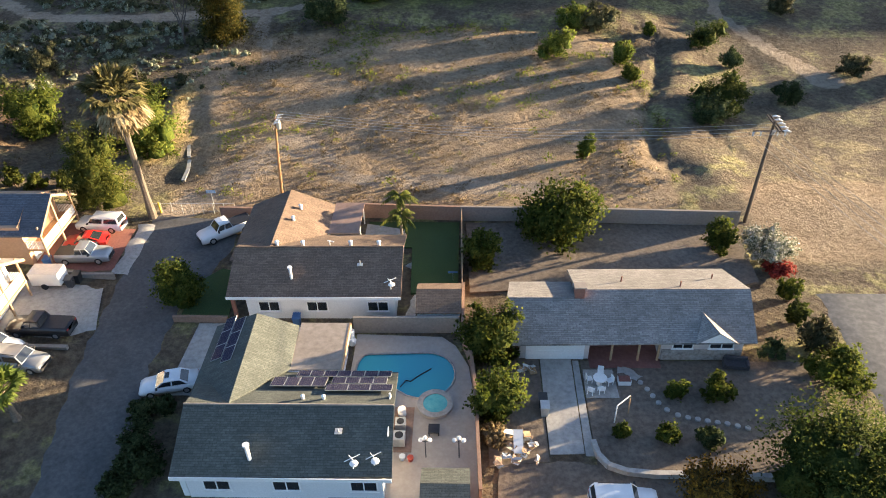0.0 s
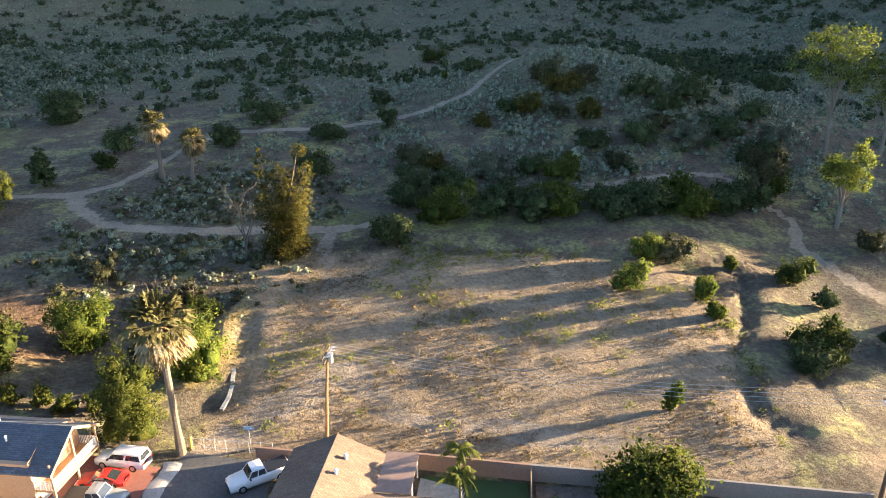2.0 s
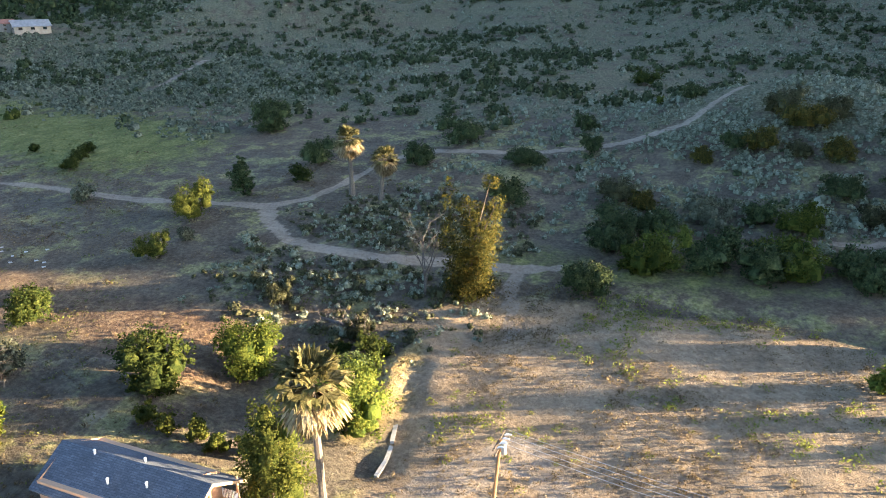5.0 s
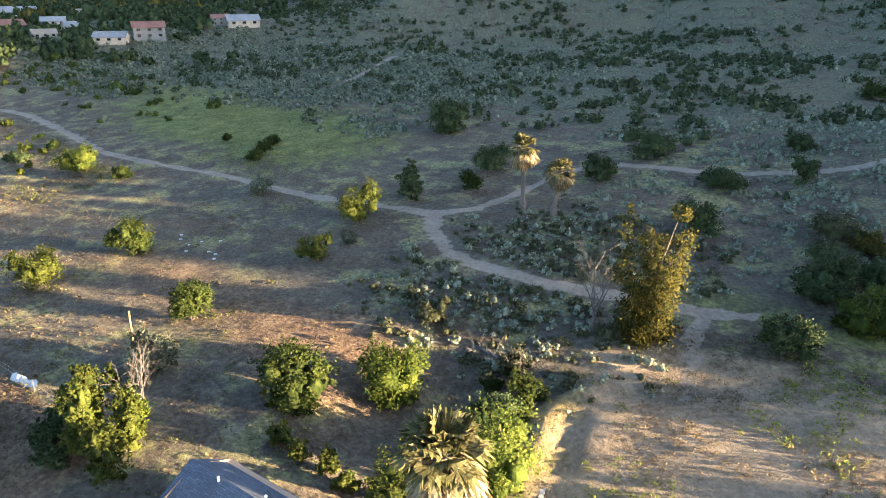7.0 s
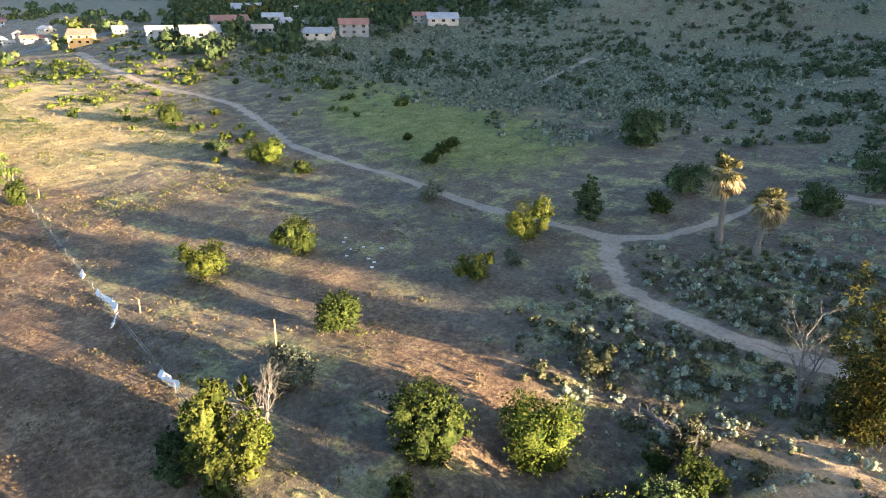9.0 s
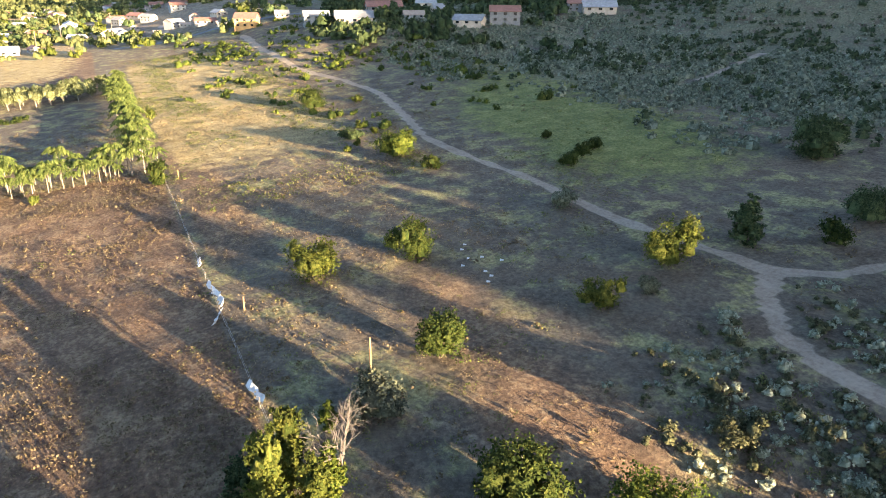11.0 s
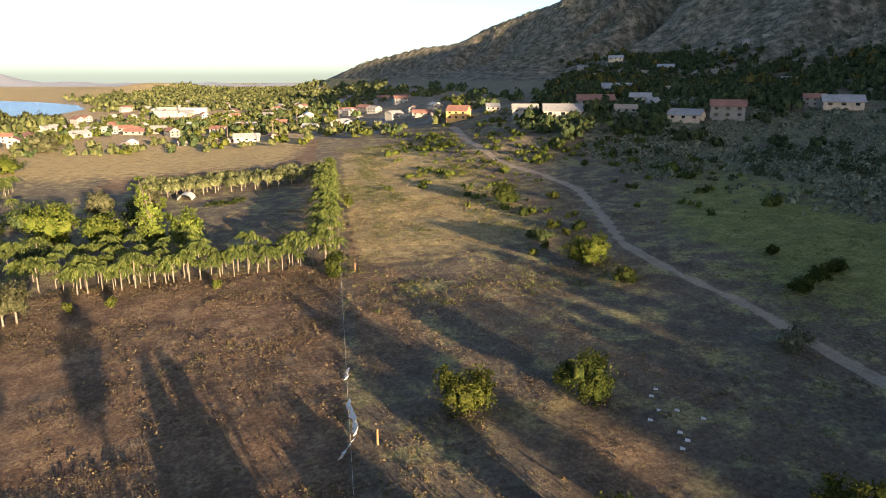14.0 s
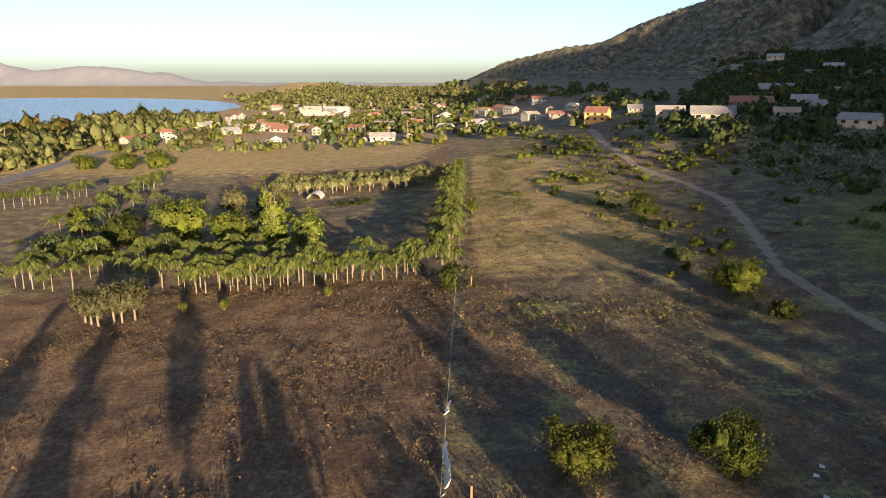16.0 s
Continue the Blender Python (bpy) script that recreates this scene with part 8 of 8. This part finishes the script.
# brush on the far slopes and the knoll
slope = lambda x, y: step(160, 205, y - 0.05 * x + 30 * fbm(x, y, 40, 3, 21)) * (1 - 0.9 * step(200, 230, y) * step(-370, -400, x))
xy = sprinkle(30000, -400, 150, 145, 480, lambda x, y: off_trail(x, y) * slope(x, y) * np.clip(0.45 + 1.8 * fbm(x, y, 30, 3, 31), 0.12, 1))
w = rng.gamma(4.0, 0.26, len(xy)) + 0.5
scatter("sage_scrub", "pale grey-green sage scrub covering the shaded hillside", "brush", leaf_pale, on_ground(xy), w, w * 0.6, 22, 8, 0.26, core=6, inner=0.82)
xy = sprinkle(21000, -460, 190, 145, 600, lambda x, y: off_trail(x, y) * slope(x, y) * np.clip(0.27 + 3.0 * fbm(x, 1.5 * y, 40, 4, 35), 0.05, 1) * (1 - 0.5 * bump(x, y, 10, 180, 60, 34)))
w = np.minimum(rng.gamma(4.0, 0.85, len(xy)) + 0.9, 5.2)
scatter("hill_brush", "dark rounded chaparral in patches over the hillside", "brush", leaf_scrub_oak, *lobed(xy, w, 0.62, 23, 2), 23, 16, 0.22, core=6, inner=0.76)
# scrub over the mountain
xy = sprinkle(20000, -2000, -330, 120, 760, lambda x, y: step(20, 45, height(x, y) - 0.09 * np.minimum(y, 260)) * np.clip(0.45 + 2.2 * fbm(x, y, 120, 4, 37), 0, 1))
w = rng.gamma(4.0, 0.9, len(xy)) + 1.0
scatter("mountain_brush", "dark brush speckling the rocky mountain", "brush", leaf_chaparral, on_ground(xy), w, w * 0.5, 38, 9, 0.5)
xy = sprinkle(14000, -430, -120, 150, 265, lambda x, y: off_trail(x, y) * step(158, 185, y - 0.03 * x + 30 * fbm(x, y, 45, 3, 25)) * np.clip(0.5 + 2.0 * fbm(x, y, 25, 3, 27), 0.1, 1))
w = rng.gamma(4.0, 0.36, len(xy)) + 0.5
scatter("valley_scrub", "grey-green scrub over the shaded valley bottom", "brush", leaf_chaparral, on_ground(xy), w, w * 0.55, 42, 10, 0.24, core=6, inner=0.84)
# sage on the knoll and beside the trail
xy = sprinkle(15000, -60, 90, 126, 222, lambda x, y: off_trail(x, y) * np.clip(bump(x, y, 10, 176, 60, 36) * 1.3, 0, 1) * np.clip(0.55 + 2.5 * fbm(x, y, 14, 3, 33), 0.15, 1))
w = rng.gamma(4.0, 0.22, len(xy)) + 0.5
scatter("knoll_scrub", "pale sage scrub over the crown of the knoll", "brush", leaf_pale, on_ground(xy), w, w * 0.6, 24, 12, 0.22, core=6, inner=0.85)
xy = sprinkle(2100, -75, -30, 86, 135, lambda x, y: off_trail(x, y) * np.clip(bump(x, y, -50, 114, 18, 9) + 0.95 * bump(x, y, -54, 99, 14, 8) + 0.7 * bump(x, y, -48, 130, 14, 12), 0, 1))
w = rng.gamma(4.0, 0.25, len(xy)) + 0.4
half = len(xy) // 2
scatter("trail_scrub", "pale grey sage clumps lining the trail", "brush", leaf_pale, *lobed(xy[:half], w[:half], 0.6, 25, 2), 25, 18, 0.17, core=6, inner=0.82)
scatter("trail_scrub", "dull green scrub lining the trail", "brush", leaf_olive, *lobed(xy[half:], w[half:], 0.6, 46, 3), 46, 18, 0.16, core=6, inner=0.82)
xy = sprinkle(700, -75, -30, 88, 120, lambda x, y: off_trail(x, y) * np.clip(0.6 * bump(x, y, -52, 98, 16, 10) + bump(x, y, -46, 84, 10, 7), 0, 1))
w = rng.gamma(4.0, 0.2, len(xy)) + 0.4
scatter("bank_weeds", "yellow-green weeds on the bank above the hollow", "weeds", leaf_grass, on_ground(xy), w, w * 0.5, 26, 34, 0.1)
# scrub where the trail runs west into the sun
xy = sprinkle(2600, -470, -190, 62, 180, lambda x, y: off_trail(x, y) * np.clip(1.0 * bump(x, y, -330, 106, 100, 18) + 0.8 * bump(x, y, -330, 152, 110, 24) + 0.12 * bump(x, y, -230, 112, 40, 14), 0, 1) * np.clip(0.5 + 3 * fbm(x, y, 25, 3, 39), 0.1, 1))
w = rng.gamma(3.0, 0.75, len(xy)) + 0.6
half = len(xy) // 2
scatter("west_scrub", "yellow-green scrub beside the western trail", "brush", leaf_bright, *lobed(xy[:half], w[:half], 0.6, 27, 3), 27, 18, 0.17, core=6, inner=0.82)
scatter("west_scrub", "olive green scrub beside the western trail", "brush", leaf_pepper, *lobed(xy[half:], w[half:], 0.6, 39, 3), 39, 18, 0.17, core=6, inner=0.82)
xy = sprinkle(22000, -420, -150, 58, 110, lambda x, y: off_trail(x, y) * np.clip(0.05 + 2.2 * fbm(0.4 * x, y, 12, 3, 49), 0, 1))
w = rng.gamma(3.0, 0.36, len(xy)) + 0.4
scatter("strip_grass", "yellow-green grass along the nursery fence", "grass", leaf_grass, on_ground(xy), w, w * 0.18, 40, 10, 0.12, lift=1.5)
xy = sprinkle(36000, -430, -60, 56, 126, lambda x, y: off_trail(x, y) * step(-60, -90, x) * np.clip(0.35 + 2.0 * fbm(0.5 * x, y, 10, 3, 50), 0, 1))
w = rng.gamma(3.0, 0.16, len(xy)) + 0.25
scatter("golden_grass", "sunlit golden dry grass over the valley floor", "grass", leaf_straw, on_ground(xy), w, w * 0.6, 41, 6, 0.15, lift=2.0)
# tufts on the lot
xy = sprinkle(12000, -37, 27, 65, 111, lambda x, y: np.clip(0.22 + 2.6 * fbm(x, y, 9, 3, 41), 0, 1))
w = rng.gamma(3.0, 0.14, len(xy)) + 0.2
scatter("lot_tufts", "dry straw tufts dotted over the bare lot", "grass", leaf_straw, on_ground(xy), w, w * 0.45, 28, 12, 0.14, lift=2.5)
xy = sprinkle(3600, -36, 26, 66, 112, lambda x, y: np.clip(-0.1 + 4.0 * fbm(x, y, 9, 3, 43), 0.03, 1))
w = rng.gamma(4.0, 0.22, len(xy)) + 0.3
scatter("lot_weeds", "yellow-green weeds dotted over the bare lot", "weeds", leaf_weed, on_ground(xy), w * 0.9, w * 0.4, 29, 26, 0.11, lift=1.5)
# dry grass over the valley floor
xy = sprinkle(24000, -260, -34, 20, 165, lambda x, y: off_trail(x, y) * np.clip(0.3 + 2.2 * fbm(x, y, 14, 3, 45), 0, 1) * (1 - 0.75 * step(125, 160, y)))
w = rng.gamma(3.0, 0.13, len(xy)) + 0.2
scatter("valley_grass", "dry straw grass over the valley floor", "grass", leaf_straw, on_ground(xy), w, w * 0.55, 30, 9, 0.22, lift=2.5)
xy = sprinkle(18000, -300, -40, 30, 185, lambda x, y: off_trail(x, y) * np.clip(-0.12 + 2.6 * fbm(x, y, 20, 3, 47) + 0.75 * bump(x, y, -165, 148, 70, 18) + 0.5 * bump(x, y, -90, 82, 40, 8), 0, 1))
w = rng.gamma(3.0, 0.3, len(xy)) + 0.3
scatter("valley_weeds", "yellow-green weeds over the valley floor", "weeds", leaf_grass, on_ground(xy), w, w * 0.16, 31, 14, 0.1, lift=1.5)
xy = sprinkle(500, -20, 110, 205, 262, lambda x, y: off_trail(x, y) * np.clip(0.2 + 2.5 * fbm(x, y, 20, 3, 57), 0, 1))
w = rng.uniform(2.5, 6.5, len(xy))
scatter("saddle_shrubs", "dark rounded shrubs in the saddle behind the knoll", "shrubs", leaf_scrub_oak, *lobed(xy, w, 0.62, 44, 4), 44, 24, 0.16, core=7, inner=0.85)
xy = sprinkle(40000, -190, -62, -18, 57, lambda x, y: np.clip(0.3 + 2.4 * fbm(x, y, 13, 3, 59), 0, 1))
w = rng.gamma(3.0, 0.16, len(xy)) + 0.25
scatter("field_stubble", "straw-coloured stubble over the ploughed red field", "grass", leaf_straw, on_ground(xy), w * 1.3, w * 0.4, 45, 5, 0.13, lift=2.0)
# larger shrubs over the knoll and the slopes behind
xy = sprinkle(240, -70, 90, 128, 225, lambda x, y: off_trail(x, y) * np.clip(0.15 + bump(x, y, 30, 160, 45, 26), 0, 1) * np.clip(0.4 + 3 * fbm(x, y, 18, 2, 51), 0, 1))
w = rng.uniform(1.6, 3.6, len(xy))
scatter("knoll_shrubs", "dark rounded shrubs over the flank of the knoll", "shrubs", leaf_scrub_oak, *lobed(xy, w, 0.7, 32, 4), 32, 24, 0.16, core=7, inner=0.85)
